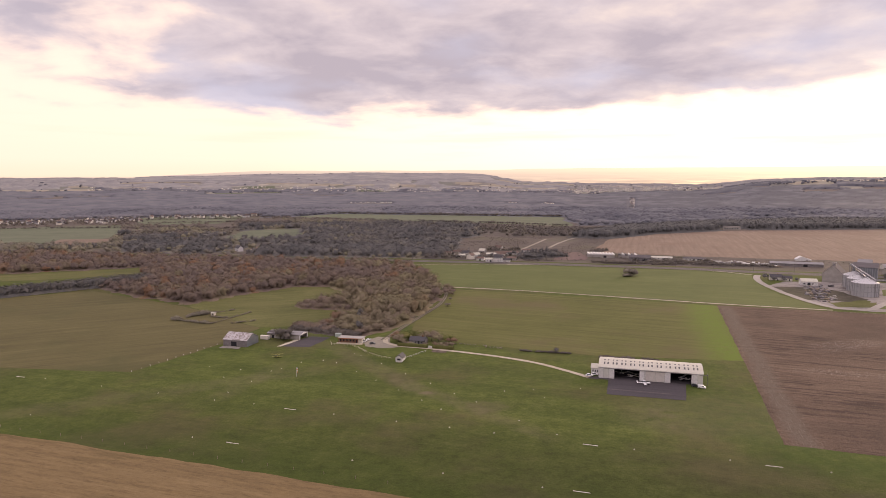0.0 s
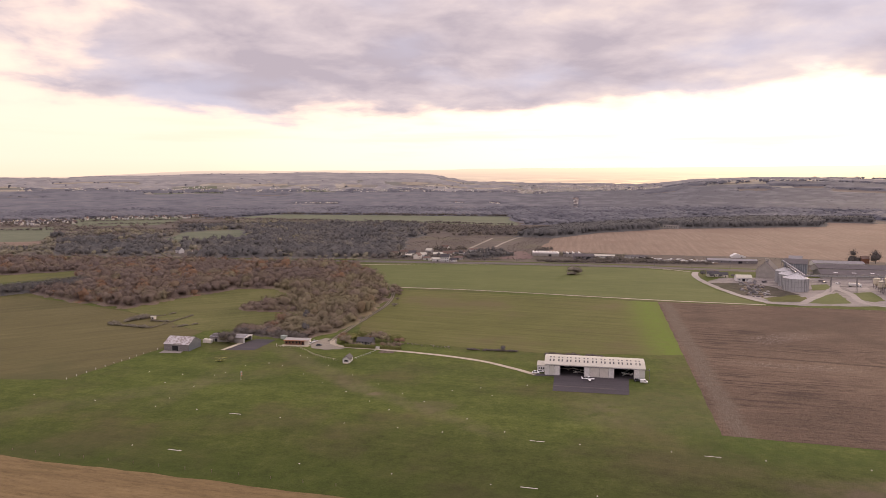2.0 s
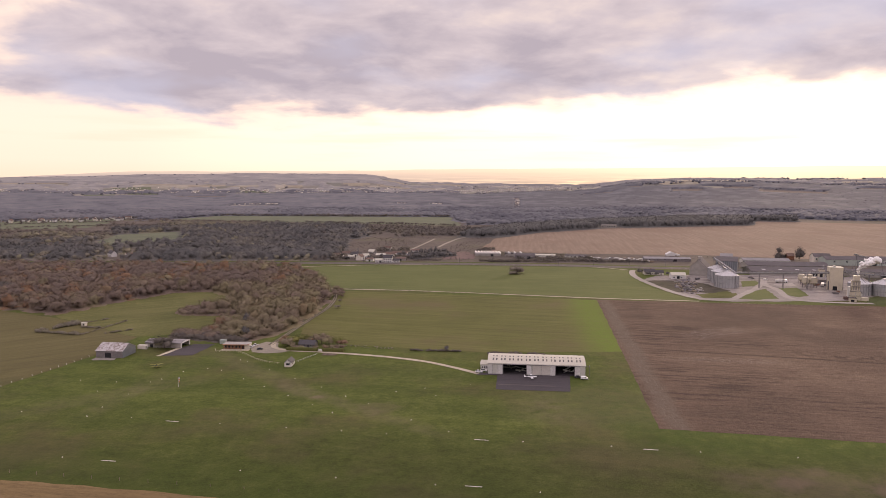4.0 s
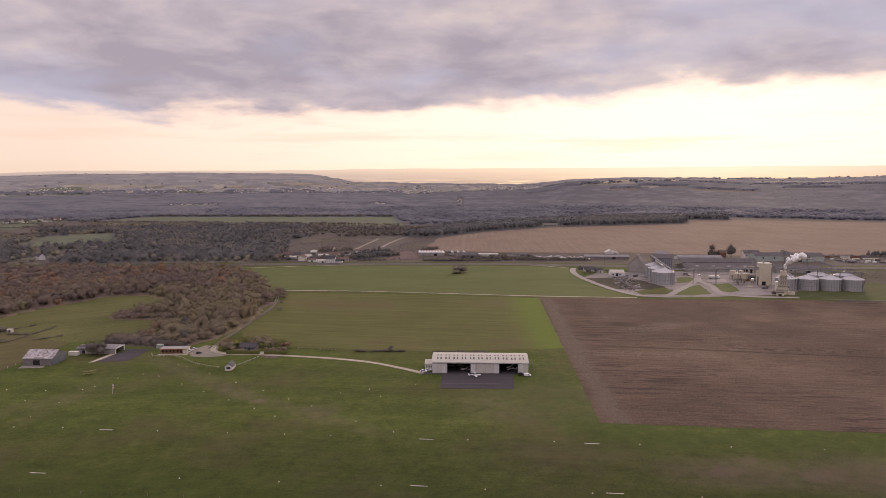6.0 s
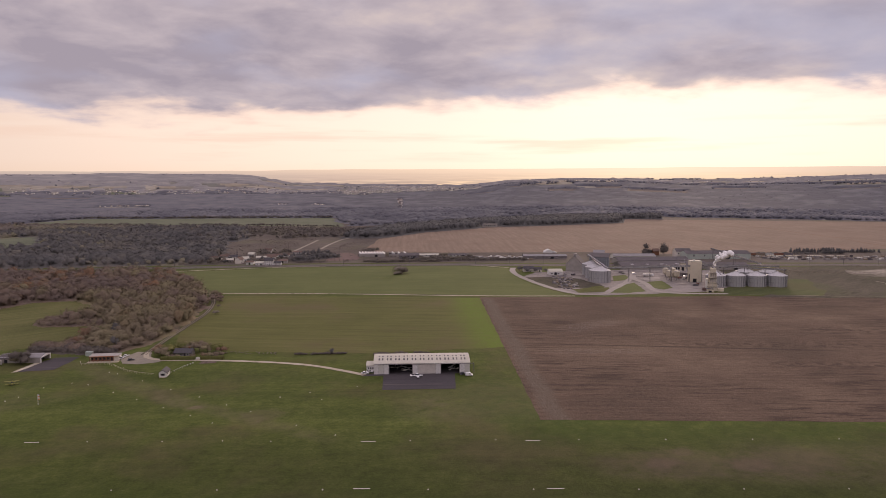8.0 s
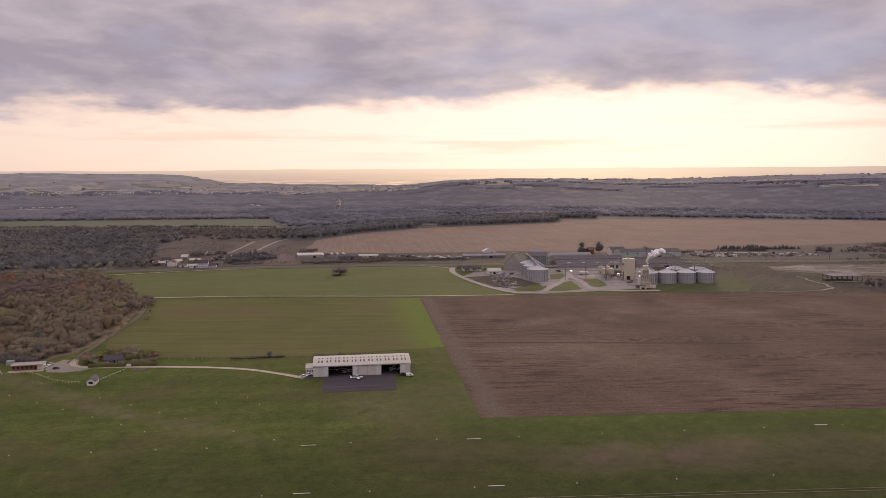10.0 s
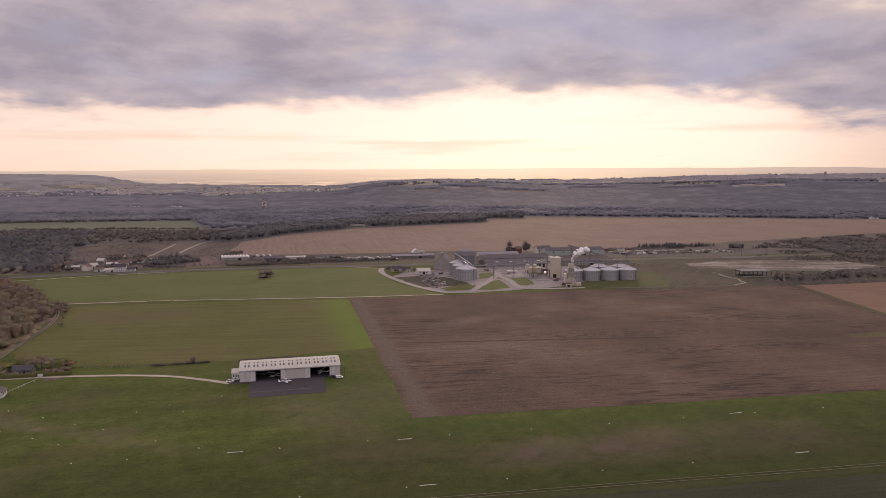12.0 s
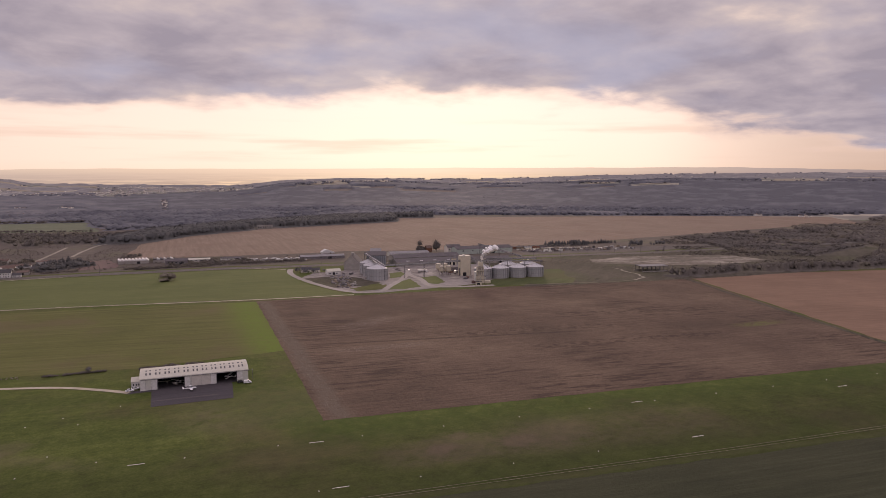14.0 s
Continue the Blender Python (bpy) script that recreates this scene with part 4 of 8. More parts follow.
def haze_hills():
    """The last hills, dissolved in haze: a plain backdrop, its bright haze painted as emission."""
    mat = bpy.data.materials.new("glowing_painted_haze")
    mat.use_nodes = True
    nt = mat.node_tree
    nt.nodes.clear()
    N = Nodes(nt)
    sep = N.node("ShaderNodeSeparateXYZ")
    nt.links.new(N.node("ShaderNodeNewGeometry").outputs["Position"], sep.inputs[0])
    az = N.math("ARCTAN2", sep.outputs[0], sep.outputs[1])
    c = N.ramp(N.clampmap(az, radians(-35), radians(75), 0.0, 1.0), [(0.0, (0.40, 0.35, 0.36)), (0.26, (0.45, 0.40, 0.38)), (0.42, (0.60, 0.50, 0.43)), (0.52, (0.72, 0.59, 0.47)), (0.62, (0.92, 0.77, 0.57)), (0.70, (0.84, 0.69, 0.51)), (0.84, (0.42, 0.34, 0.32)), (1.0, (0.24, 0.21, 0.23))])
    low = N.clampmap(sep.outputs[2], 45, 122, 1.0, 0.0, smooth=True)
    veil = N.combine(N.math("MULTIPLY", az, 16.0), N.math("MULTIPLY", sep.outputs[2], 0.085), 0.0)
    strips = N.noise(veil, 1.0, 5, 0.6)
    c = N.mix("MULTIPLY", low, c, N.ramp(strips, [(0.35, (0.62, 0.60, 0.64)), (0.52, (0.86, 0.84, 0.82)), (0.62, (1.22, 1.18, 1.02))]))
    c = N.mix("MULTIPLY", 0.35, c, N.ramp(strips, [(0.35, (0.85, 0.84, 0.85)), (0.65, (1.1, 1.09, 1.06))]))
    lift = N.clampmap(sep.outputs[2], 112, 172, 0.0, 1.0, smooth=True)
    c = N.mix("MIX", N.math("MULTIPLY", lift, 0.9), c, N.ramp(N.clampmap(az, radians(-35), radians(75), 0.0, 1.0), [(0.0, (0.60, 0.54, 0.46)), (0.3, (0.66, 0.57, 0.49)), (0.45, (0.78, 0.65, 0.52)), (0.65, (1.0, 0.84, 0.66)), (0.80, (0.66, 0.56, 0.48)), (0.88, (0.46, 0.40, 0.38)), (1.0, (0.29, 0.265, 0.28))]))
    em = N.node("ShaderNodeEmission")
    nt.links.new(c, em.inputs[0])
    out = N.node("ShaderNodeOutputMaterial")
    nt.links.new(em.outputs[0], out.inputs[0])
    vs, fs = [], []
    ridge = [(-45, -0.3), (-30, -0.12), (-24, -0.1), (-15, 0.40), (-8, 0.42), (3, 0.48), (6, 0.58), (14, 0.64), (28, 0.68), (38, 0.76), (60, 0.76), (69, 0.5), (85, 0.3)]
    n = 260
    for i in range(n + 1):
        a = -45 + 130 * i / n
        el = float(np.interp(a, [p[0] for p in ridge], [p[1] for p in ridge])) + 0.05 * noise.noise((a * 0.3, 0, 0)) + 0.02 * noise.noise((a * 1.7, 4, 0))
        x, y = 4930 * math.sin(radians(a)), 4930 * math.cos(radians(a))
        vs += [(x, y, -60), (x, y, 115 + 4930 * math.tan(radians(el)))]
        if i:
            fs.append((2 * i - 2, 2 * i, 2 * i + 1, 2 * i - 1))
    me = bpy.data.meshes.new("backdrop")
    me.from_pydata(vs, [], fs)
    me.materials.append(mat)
    tagged(obj("backdrop", me), "hills on the horizon with glowing painted haze and sunlight", "hills", kind="structure")


haze_hills()

# ---- trees ----
rng = np.random.default_rng(7)
PHI = (1 + 5 ** 0.5) / 2
ICO_V = np.array([(-1, PHI, 0), (1, PHI, 0), (-1, -PHI, 0), (1, -PHI, 0), (0, -1, PHI), (0, 1, PHI), (0, -1, -PHI), (0, 1, -PHI), (PHI, 0, -1), (PHI, 0, 1), (-PHI, 0, -1), (-PHI, 0, 1)]) / (1 + PHI ** 2) ** 0.5
ICO_F = np.array([(0, 11, 5), (0, 5, 1), (0, 1, 7), (0, 7, 10), (0, 10, 11), (1, 5, 9), (5, 11, 4), (11, 10, 2), (10, 7, 6), (7, 1, 8), (3, 9, 4), (3, 4, 2), (3, 2, 6), (3, 6, 8), (3, 8, 9), (4, 9, 5), (2, 4, 11), (6, 2, 10), (8, 6, 7), (9, 8, 1)])


def blob(c, r, g, rough=0.35):
    d = ICO_V * (1 + g.uniform(-rough, rough, (12, 1))) * np.array(r)
    return d + np.array(c), ICO_F, soft_normals(d, c)


def soft_normals(d, c):
    """Normals of a leafy clump: turned out from the clump and the crown, and up to the sky as leaves are."""
    d = d / np.linalg.norm(d, axis=1, keepdims=True)
    n = 0.6 * d + np.array((c[0] * 1.1, c[1] * 1.1, (c[2] - 0.5) * 0.8 + 0.50))
    return n / np.linalg.norm(n, axis=1, keepdims=True)


def joined(pieces):
    vs, fs, ns, k = [], [], [], 0
    for v, f, n in pieces:
        vs.append(v)
        fs.append(f + k)
        ns.append(n)
        k += len(v)
    return np.concatenate(vs), np.concatenate(fs), np.concatenate(ns)


def leaves(c, r, n, size, g):
    """Loose leaf sprays round a crown."""
    d = g.normal(size=(n, 3))
    d /= np.linalg.norm(d, axis=1, keepdims=True)
    p = np.array(c) + d * np.array(r) * g.uniform(0.55, 1.12, (n, 1))
    t = g.normal(size=(n, 3, 3)) * size * 1.1
    t -= 0.72 * (t * d[:, None, :]).sum(2, keepdims=True) * d[:, None, :]
    v = p[:, None, :] + t
    nn = np.repeat(soft_normals(d, c), 3, axis=0)
    face = np.cross(v[:, 1] - v[:, 0], v[:, 2] - v[:, 0])
    flip = (face * nn[::3]).sum(1) < 0
    v[flip] = v[flip][:, ::-1]
    return v.reshape(-1, 3), np.arange(3 * n).reshape(-1, 3), nn


def stem(g, h, r, top):
    """A tapered trunk with limbs: square bars, thinner upwards."""
    out = []
    def bar(a, b, ra, rb):
        a, b = np.array(a, float), np.array(b, float)
        q = np.array([(1, 0, 0), (0, 1, 0), (-1, 0, 0), (0, -1, 0)])
        v = np.concatenate([a + q * ra, b + q * rb])
        f = np.array([(i, (i + 1) % 4, 4 + i) for i in range(4)] + [((i + 1) % 4, 4 + (i + 1) % 4, 4 + i) for i in range(4)])
        out.append((v, f, np.concatenate([q, q]).astype(float)))
    bar((0, 0, -0.2), (0, 0, h), r, r * 0.6)
    for i in range(4):
        a = i * 1.57 + g.uniform(0, 1)
        s = top * g.uniform(0.3, 0.5)
        bar((0, 0, h * g.uniform(0.7, 1)), (s * math.cos(a), s * math.sin(a), h + top * g.uniform(0.4, 0.8)), r * 0.5, r * 0.15)
    return joined(out)


def finer(v, f):
    """Each triangle of a ball cut in four."""
    v, mid, out = [tuple(p) for p in v], {}, []
    def half(a, b):
        k = (min(a, b), max(a, b))
        if k not in mid:
            m = np.array(v[a]) + np.array(v[b])
            mid[k] = len(v)
            v.append(tuple(m / np.linalg.norm(m)))
        return mid[k]
    for a, b, c in f:
        ab, bc, ca = half(a, b), half(b, c), half(c, a)
        out += [(a, ab, ca), (b, bc, ab), (c, ca, bc), (ab, bc, ca)]
    return np.array(v), np.array(out)


BALL_V, BALL_F = finer(ICO_V, ICO_F)


def crown(g, n_leaf, leaf, fine=True, rough=0.24, core=0.80):
    """A closed broadleaf crown one metre wide and high: an uneven dome under a skin of leaf sprays."""
    off = g.uniform(0, 50)
    axes, c = np.array((0.5, 0.5, 0.47)), np.array((0, 0, 0.53))
    def swell(d):
        return np.array([1 + rough * (noise.noise(Vector(q * 1.9) + Vector((off, 0, 0))) + 1.1 * noise.noise(Vector(q * 4.2) + Vector((off, 7, 0)))) for q in d])[:, None]
    def up(d):
        n = d * 0.56 + np.array((0, 0, 0.58))
        return n / np.linalg.norm(n, axis=1, keepdims=True)
    bv, bf = (BALL_V, BALL_F) if fine else (ICO_V, ICO_F)
    pieces = [(bv * swell(bv) * axes * core + c, bf, up(bv))]
    if n_leaf:
        d = g.normal(size=(n_leaf, 3))
        d[:, 2] = np.abs(d[:, 2]) * np.where(g.random(n_leaf) < 0.25, -0.6, 1)
        d /= np.linalg.norm(d, axis=1, keepdims=True)
        p = d * swell(d) * axes * g.uniform(0.80, 1.10, (n_leaf, 1)) + c
        t = g.normal(size=(n_leaf, 3, 3)) * leaf * 1.15
        t -= 0.86 * (t * d[:, None, :]).sum(2, keepdims=True) * d[:, None, :]
        v = p[:, None, :] + t
        nn = up(d + g.normal(size=d.shape) * 0.30)
        flip = (np.cross(v[:, 1] - v[:, 0], v[:, 2] - v[:, 0]) * (d + np.array((0, 0, 0.15)))).sum(1) < 0
        v[flip] = v[flip][:, ::-1]
        pieces.append((v.reshape(-1, 3), np.arange(3 * n_leaf).reshape(-1, 3), np.repeat(nn, 3, axis=0)))
    return joined(pieces)


def conifer(g, n_leaf, leaf):
    """A narrow evergreen one metre high: tiers of drooping boughs round a tapering core."""
    pieces, seg = [], 6
    for k in range(4):
        z0, z1, r0 = 0.10 + 0.20 * k, 0.42 + 0.20 * k, 0.40 - 0.085 * k
        a = np.arange(seg) * 2 * math.pi / seg + g.uniform(0, 1)
        ring = np.stack([np.cos(a) * r0 * g.uniform(0.8, 1.15, seg), np.sin(a) * r0 * g.uniform(0.8, 1.15, seg), z0 + g.uniform(-0.03, 0.03, seg)], 1)
        v = np.concatenate([ring, [(0, 0, min(1.0, z1))]])
        f = np.array([(i, (i + 1) % seg, seg) for i in range(seg)])
        n = v * np.array((2.2, 2.2, 0)) + np.array((0, 0, 0.45))
        pieces.append((v, f, n / np.linalg.norm(n, axis=1, keepdims=True)))
    z = g.uniform(0.08, 0.95, n_leaf)
    a = g.uniform(0, 2 * math.pi, n_leaf)
    r = (1 - z) * 0.42 * g.uniform(0.75, 1.15, n_leaf)
    p = np.stack([np.cos(a) * r, np.sin(a) * r, z], 1)
    v = p[:, None, :] + g.normal(size=(n_leaf, 3, 3)) * leaf
    nn = np.stack([np.cos(a), np.sin(a), np.full(n_leaf, 0.6)], 1)
    nn /= np.linalg.norm(nn, axis=1, keepdims=True)
    flip = (np.cross(v[:, 1] - v[:, 0], v[:, 2] - v[:, 0]) * nn).sum(1) < 0
    v[flip] = v[flip][:, ::-1]
    pieces.append((v.reshape(-1, 3), np.arange(3 * n_leaf).reshape(-1, 3), np.repeat(nn, 3, axis=0)))
    return joined(pieces)


def tree_far(g):
    return joined([blob((g.uniform(-0.12, 0.12), g.uniform(-0.12, 0.12), g.uniform(0.5, 0.6)), (0.42, 0.42, 0.42), g, 0.3)] + [leaves((0, 0, 0.6), (0.45, 0.45, 0.42), 6, 0.07, g)])


NEAR = [(stem(rng, 0.30, 0.022, 0.5), crown(rng, 620, 0.028, True, 0.70, 0.60)) for _ in range(16)]
BACK = [(None, crown(rng, 300, 0.036, True, 0.65, 0.64)) for _ in range(14)]
SHRUB = [(None, crown(rng, 130, 0.055, False, 0.5)) for _ in range(8)]
MID = [crown(rng, 70, 0.055, False, 0.65, 0.66) for _ in range(14)]
ROUND = [crown(rng, 0, 0.0, False, 0.3, 0.9) for _ in range(8)]
FAR = [tree_far(rng) for _ in range(10)]
FIR = [conifer(rng, 60, 0.045) for _ in range(8)]


def inside(px, py, poly):
    r = np.zeros(len(px), bool)
    n = len(poly)
    for i in range(n):
        (x0, y0), (x1, y1) = poly[i], poly[(i + 1) % n]
        cond = ((y0 > py) != (y1 > py)) & (px < (x1 - x0) * (py - y0) / ((y1 - y0) or 1e-9) + x0)
        r ^= cond
    return r


def scatter(poly, spacing, holes=(), jitter=0.42):
    a = np.array(poly)
    lo, hi = a.min(0), a.max(0)
    gx, gy = np.meshgrid(np.arange(lo[0], hi[0], spacing), np.arange(lo[1], hi[1], spacing))
    gx = gx + (np.arange(gx.shape[0]) % 2)[:, None] * spacing / 2
    p = np.stack([gx.ravel(), gy.ravel()], 1)
    p = p + rng.uniform(-jitter, jitter, p.shape) * spacing
    keep = inside(p[:, 0], p[:, 1], poly)
    for h in holes:
        keep &= ~inside(p[:, 0], p[:, 1], h)
    return p[keep]


def mesh_arrays(name, v, f, mats, mi=None, tint=None, normals=None):
    me = bpy.data.meshes.new(name)
    me.vertices.add(len(v))
    me.vertices.foreach_set("co", v.astype(np.float32).ravel())
    me.loops.add(len(f) * 3)
    me.loops.foreach_set("vertex_index", f.astype(np.int32).ravel())
    me.polygons.add(len(f))
    me.polygons.foreach_set("loop_start", np.arange(0, len(f) * 3, 3, dtype=np.int32))
    for m in mats:
        me.materials.append(m)
    if mi is not None:
        me.polygons.foreach_set("material_index", mi.astype(np.int32))
    if tint is not None:
        at = me.attributes.new("tint", "FLOAT", "POINT")
        at.data.foreach_set("value", tint.astype(np.float32))
    me.update(calc_edges=True)
    if normals is not None:
        me.polygons.foreach_set("use_smooth", [True] * len(f))
        at = me.attributes.new("custom_normal", "FLOAT_VECTOR", "POINT")
        at.data.foreach_set("vector", normals.astype(np.float32).ravel())
        me.update()
    return me


def wood(name, pts, heights, widths, tints, kinds, mats, label, category="wood", ground=None, near=False):
    """One object for a stand of trees that nobody could count."""
    V, F, MI, T, NV = [], [], [], [], []
    k = 0
    pick = rng.integers(0, len(kinds), len(pts))
    turn = rng.uniform(0, 6.283, len(pts))
    for i, (x, y) in enumerate(pts):
        c, s = math.cos(turn[i]), math.sin(turn[i])
        z0 = terrain(x, y) if ground else 0.0
        sets = kinds[pick[i]] if near else (None, kinds[pick[i]])
        for slot, st in enumerate(sets):
            if st is None:
                continue
            v, f, nv = st
            w, h = widths[i], heights[i]
            V.append(np.stack([(v[:, 0] * c - v[:, 1] * s) * w + x, (v[:, 0] * s + v[:, 1] * c) * w + y, v[:, 2] * h + z0], 1))
            NV.append(np.stack([nv[:, 0] * c - nv[:, 1] * s, nv[:, 0] * s + nv[:, 1] * c, nv[:, 2]], 1))
            F.append(f + k)
            k += len(v)
            if near:
                MI.append(np.full(len(f), 1 - slot))
            T.append(np.full(len(v), tints[i]))
    me = mesh_arrays(name, np.concatenate(V), np.concatenate(F), mats, np.concatenate(MI) if near else None, np.concatenate(T), np.concatenate(NV))
    return tagged(obj(name, me), label, category, kind="stuff")


def canopy(pts, heights, widths, tints, mat, label, step, drop=0.8, ground=None, rough=0.0):
    """The closed roof of a wood: touching domes, one over each tree."""
    pts = np.asarray(pts)
    lo = pts.min(0) - 20
    nx, ny = (np.ceil((pts.max(0) + 20 - lo) / step)).astype(int)
    Z, T = np.full((nx, ny), -1.0), np.zeros((nx, ny))
    gx, gy = lo[0] + np.arange(nx) * step, lo[1] + np.arange(ny) * step
    for (x, y), h, w, t in zip(pts, heights, widths, tints):
        R = w * 0.56
        i0, i1 = int((x - R - lo[0]) / step), int((x + R - lo[0]) / step) + 2
        j0, j1 = int((y - R - lo[1]) / step), int((y + R - lo[1]) / step) + 2
        d2 = ((gx[i0:i1, None] - x) ** 2 + (gy[None, j0:j1] - y) ** 2) / R ** 2
        z = h * drop * np.sqrt(np.clip(1 - d2, 0, 1)) - 0.3 * (d2 >= 1)
        m = z > Z[i0:i1, j0:j1]
        Z[i0:i1, j0:j1][m] = z[m]
        T[i0:i1, j0:j1][m] = t
    full = Z > 0.3
    inner = full.copy()
    for k in range(1, 4 if step < 4 else 3):
        for ax in (0, 1):
            inner &= np.roll(full, k, ax) & np.roll(full, -k, ax)
    Z = np.where(inner, Z, Z * (0.16 if drop > 0.6 else 1.0))
    Z = Z + rng.uniform(-1, 1, Z.shape) * max(rough, 0.10 * step) * (Z > 0.5)
    X, Y = np.meshgrid(gx, gy, indexing="ij")
    X, Y = X + rng.uniform(-0.3, 0.3, X.shape) * step, Y + rng.uniform(-0.3, 0.3, Y.shape) * step
    k = np.arange(nx * ny).reshape(nx, ny)
    a, b, c, d = k[:-1, :-1].ravel(), k[1:, :-1].ravel(), k[1:, 1:].ravel(), k[:-1, 1:].ravel()
    up = Z.ravel() > 0.3
    ok = up[a] | up[b] | up[c] | up[d]
    f = np.concatenate([np.stack([a, b, c], 1)[ok], np.stack([a, c, d], 1)[ok]])
    used, inv = np.unique(f, return_inverse=True)
    v = np.stack([X.ravel(), Y.ravel(), Z.ravel()], 1)[used]
    if ground:
        v[:, 2] += np.array([terrain(x, y) for x, y in v[:, :2]])
    me = mesh_arrays("wood_canopy", v, inv.reshape(-1, 3), [mat], None, T.ravel()[used])
    me.polygons.foreach_set("use_smooth", [True] * len(f))
    tagged(obj("wood_canopy", me), label, "wood", kind="stuff")


def field_noise(pts, scale, seed):
    return np.array([noise.noise((x / scale, y / scale, seed)) for x, y in pts])


# the autumn wood beside the airfield: tall crowns above smaller ones
p = scatter(WOOD, 8.4, (MEADOW, FIELD_L2), 0.48)
n1, n2 = field_noise(p, 90, 1), field_noise(p, 30, 4)
big = rng.random(len(p)) < 0.42
east = np.clip((p[:, 0] + 230) / 150, 0, 1) * np.clip((800 - p[:, 1]) / 120, 0, 1)      # taller and greener towards the track
h = np.where(big, rng.uniform(9.5, 13, len(p)), rng.uniform(5.0, 8.5, len(p))) + 2.0 * n1 + 2.2 * east
h = h * np.clip((p[:, 1] - 500) / 60, 0.5, 1)
w = np.where(big, rng.uniform(10, 14.5, len(p)), rng.uniform(7, 11, len(p)))
t = np.clip(0.10 + 0.30 * n1 + 0.30 * n2 + 0.31 * east + rng.normal(0, 0.10, len(p)), 0, 0.66)
rust = field_noise(p, 48, 11) - 0.9 * east + 0.35 * np.clip((p[:, 1] - 560) / 200, 0, 0.6)
t = np.where((rng.random(len(p)) < 0.30 * np.clip(rust * 2.4, 0.04, 1)), rng.uniform(0.72, 0.95, len(p)), t)
close = np.hypot(p[:, 0], p[:, 1]) < 790
wood("autumn_wood", p[close], h[close], w[close], t[close], NEAR, [M["tree_mix"], M["bark"]], "autumn broadleaf wood in brown, olive and rust tones", near=True)
wood("autumn_wood", p[~close], h[~close], w[~close], t[~close], BACK, [M["tree_mix"], M["bark"]], "farther brown part of the autumn wood", near=True)
canopy(p, h, w, t, M["tree_mix"], "closed brown and olive understorey of the autumn wood", 3.0, 0.80, None, 0.6)

# scrub at the edge of the wood and hedges
def hedge(name, a, b, width, height, mat, label, tint=(0.2, 0.6), gap=1.6, size=None, even=False, core=True, kinds=None):
    """A belt of shrubs from a to b, ragged in height and outline."""
    a, b = Vector(a), Vector(b)
    n = max(3, int((b - a).length / gap))
    nrm = Vector((-(b - a).y, (b - a).x)).normalized()
    pts, hs = [], []
    for i in range(n + 1):
        q = a.lerp(b, (i + random.uniform(-0.5, 0.5)) / n) + nrm * random.uniform(-0.5, 0.5) * width
        k = 0.1 if even else noise.noise((q.x / (height * 3), q.y / (height * 3), 2))
        if k < -0.42:
            continue
        pts.append((q.x, q.y))
        hs.append(height * (0.8 + 0.55 * k) * random.uniform(0.65, 1.15))
    hs = np.array(hs)
    near = math.hypot(*a) < 620 and height > 2
    if height > 4 and core:
        canopy(pts, hs, hs * 0.7 + (size or 0.6) + 1, rng.uniform(*tint, len(pts)), mat, "closed core of the " + label, 2.0, 0.36, None, 0.3)
    return wood(name, pts, hs, hs * random.uniform(0.9, 1.1) + (size or 0.6), rng.uniform(*tint, len(pts)), kinds or (SHRUB if near else MID), [mat, M["bark"]], label, "hedge", near=near and not kinds)


hedge("thicket", (-112, 516), (-62, 492), 8, 4.2, M["tree_scrub"], "grey leafless thicket along the wood", gap=0.4, size=2.5)
hedge("thicket", (-112, 522), (-84, 508), 9, 5.4, M["tree_mix"], "brown thicket at the wood's corner", (0.0, 0.35), gap=0.4, size=2.5)
hedge("thicket", (-124, 603), (-82, 596), 9, 6, M["tree_mix"], "brown thicket reaching into the meadow", (0.1, 0.4), gap=0.4, size=2.5)
hedge("thicket", (-128, 608), (-92, 622), 10, 6, M["tree_mix"], "brown thicket reaching into the meadow", (0.1, 0.4), gap=0.4, size=2.5)
hedge("conifer_hedge", (-424, 655), (-322, 752), 10, 11, M["tree_dark"], "tall dark hedgerow beside the field", (0.2, 0.9), gap=0.3, size=1.0, even=True)
hedge("conifer_hedge", (-520, 570), (-424, 655), 10, 11, M["tree_dark"], "tall dark hedgerow beside the field", (0.2, 0.9), gap=0.3, size=1.0, even=True)
for a, b, w, hh in (((-218, 549), (-184, 534), 2.5, 2.2), ((-218, 549), (-196, 574), 3, 3.0), ((-182, 533), (-163, 580), 1.5, 1.2), ((-190, 560), (-176, 556), 2.5, 1.8), ((-196, 574), (-180, 590), 2, 1.6), ((-166, 535), (-150, 545), 2, 1.5)):
    hedge("hedge", a, b, w, hh, M["tree_bare"], "low brown hedge round a small plot", gap=0.35, size=0.7)


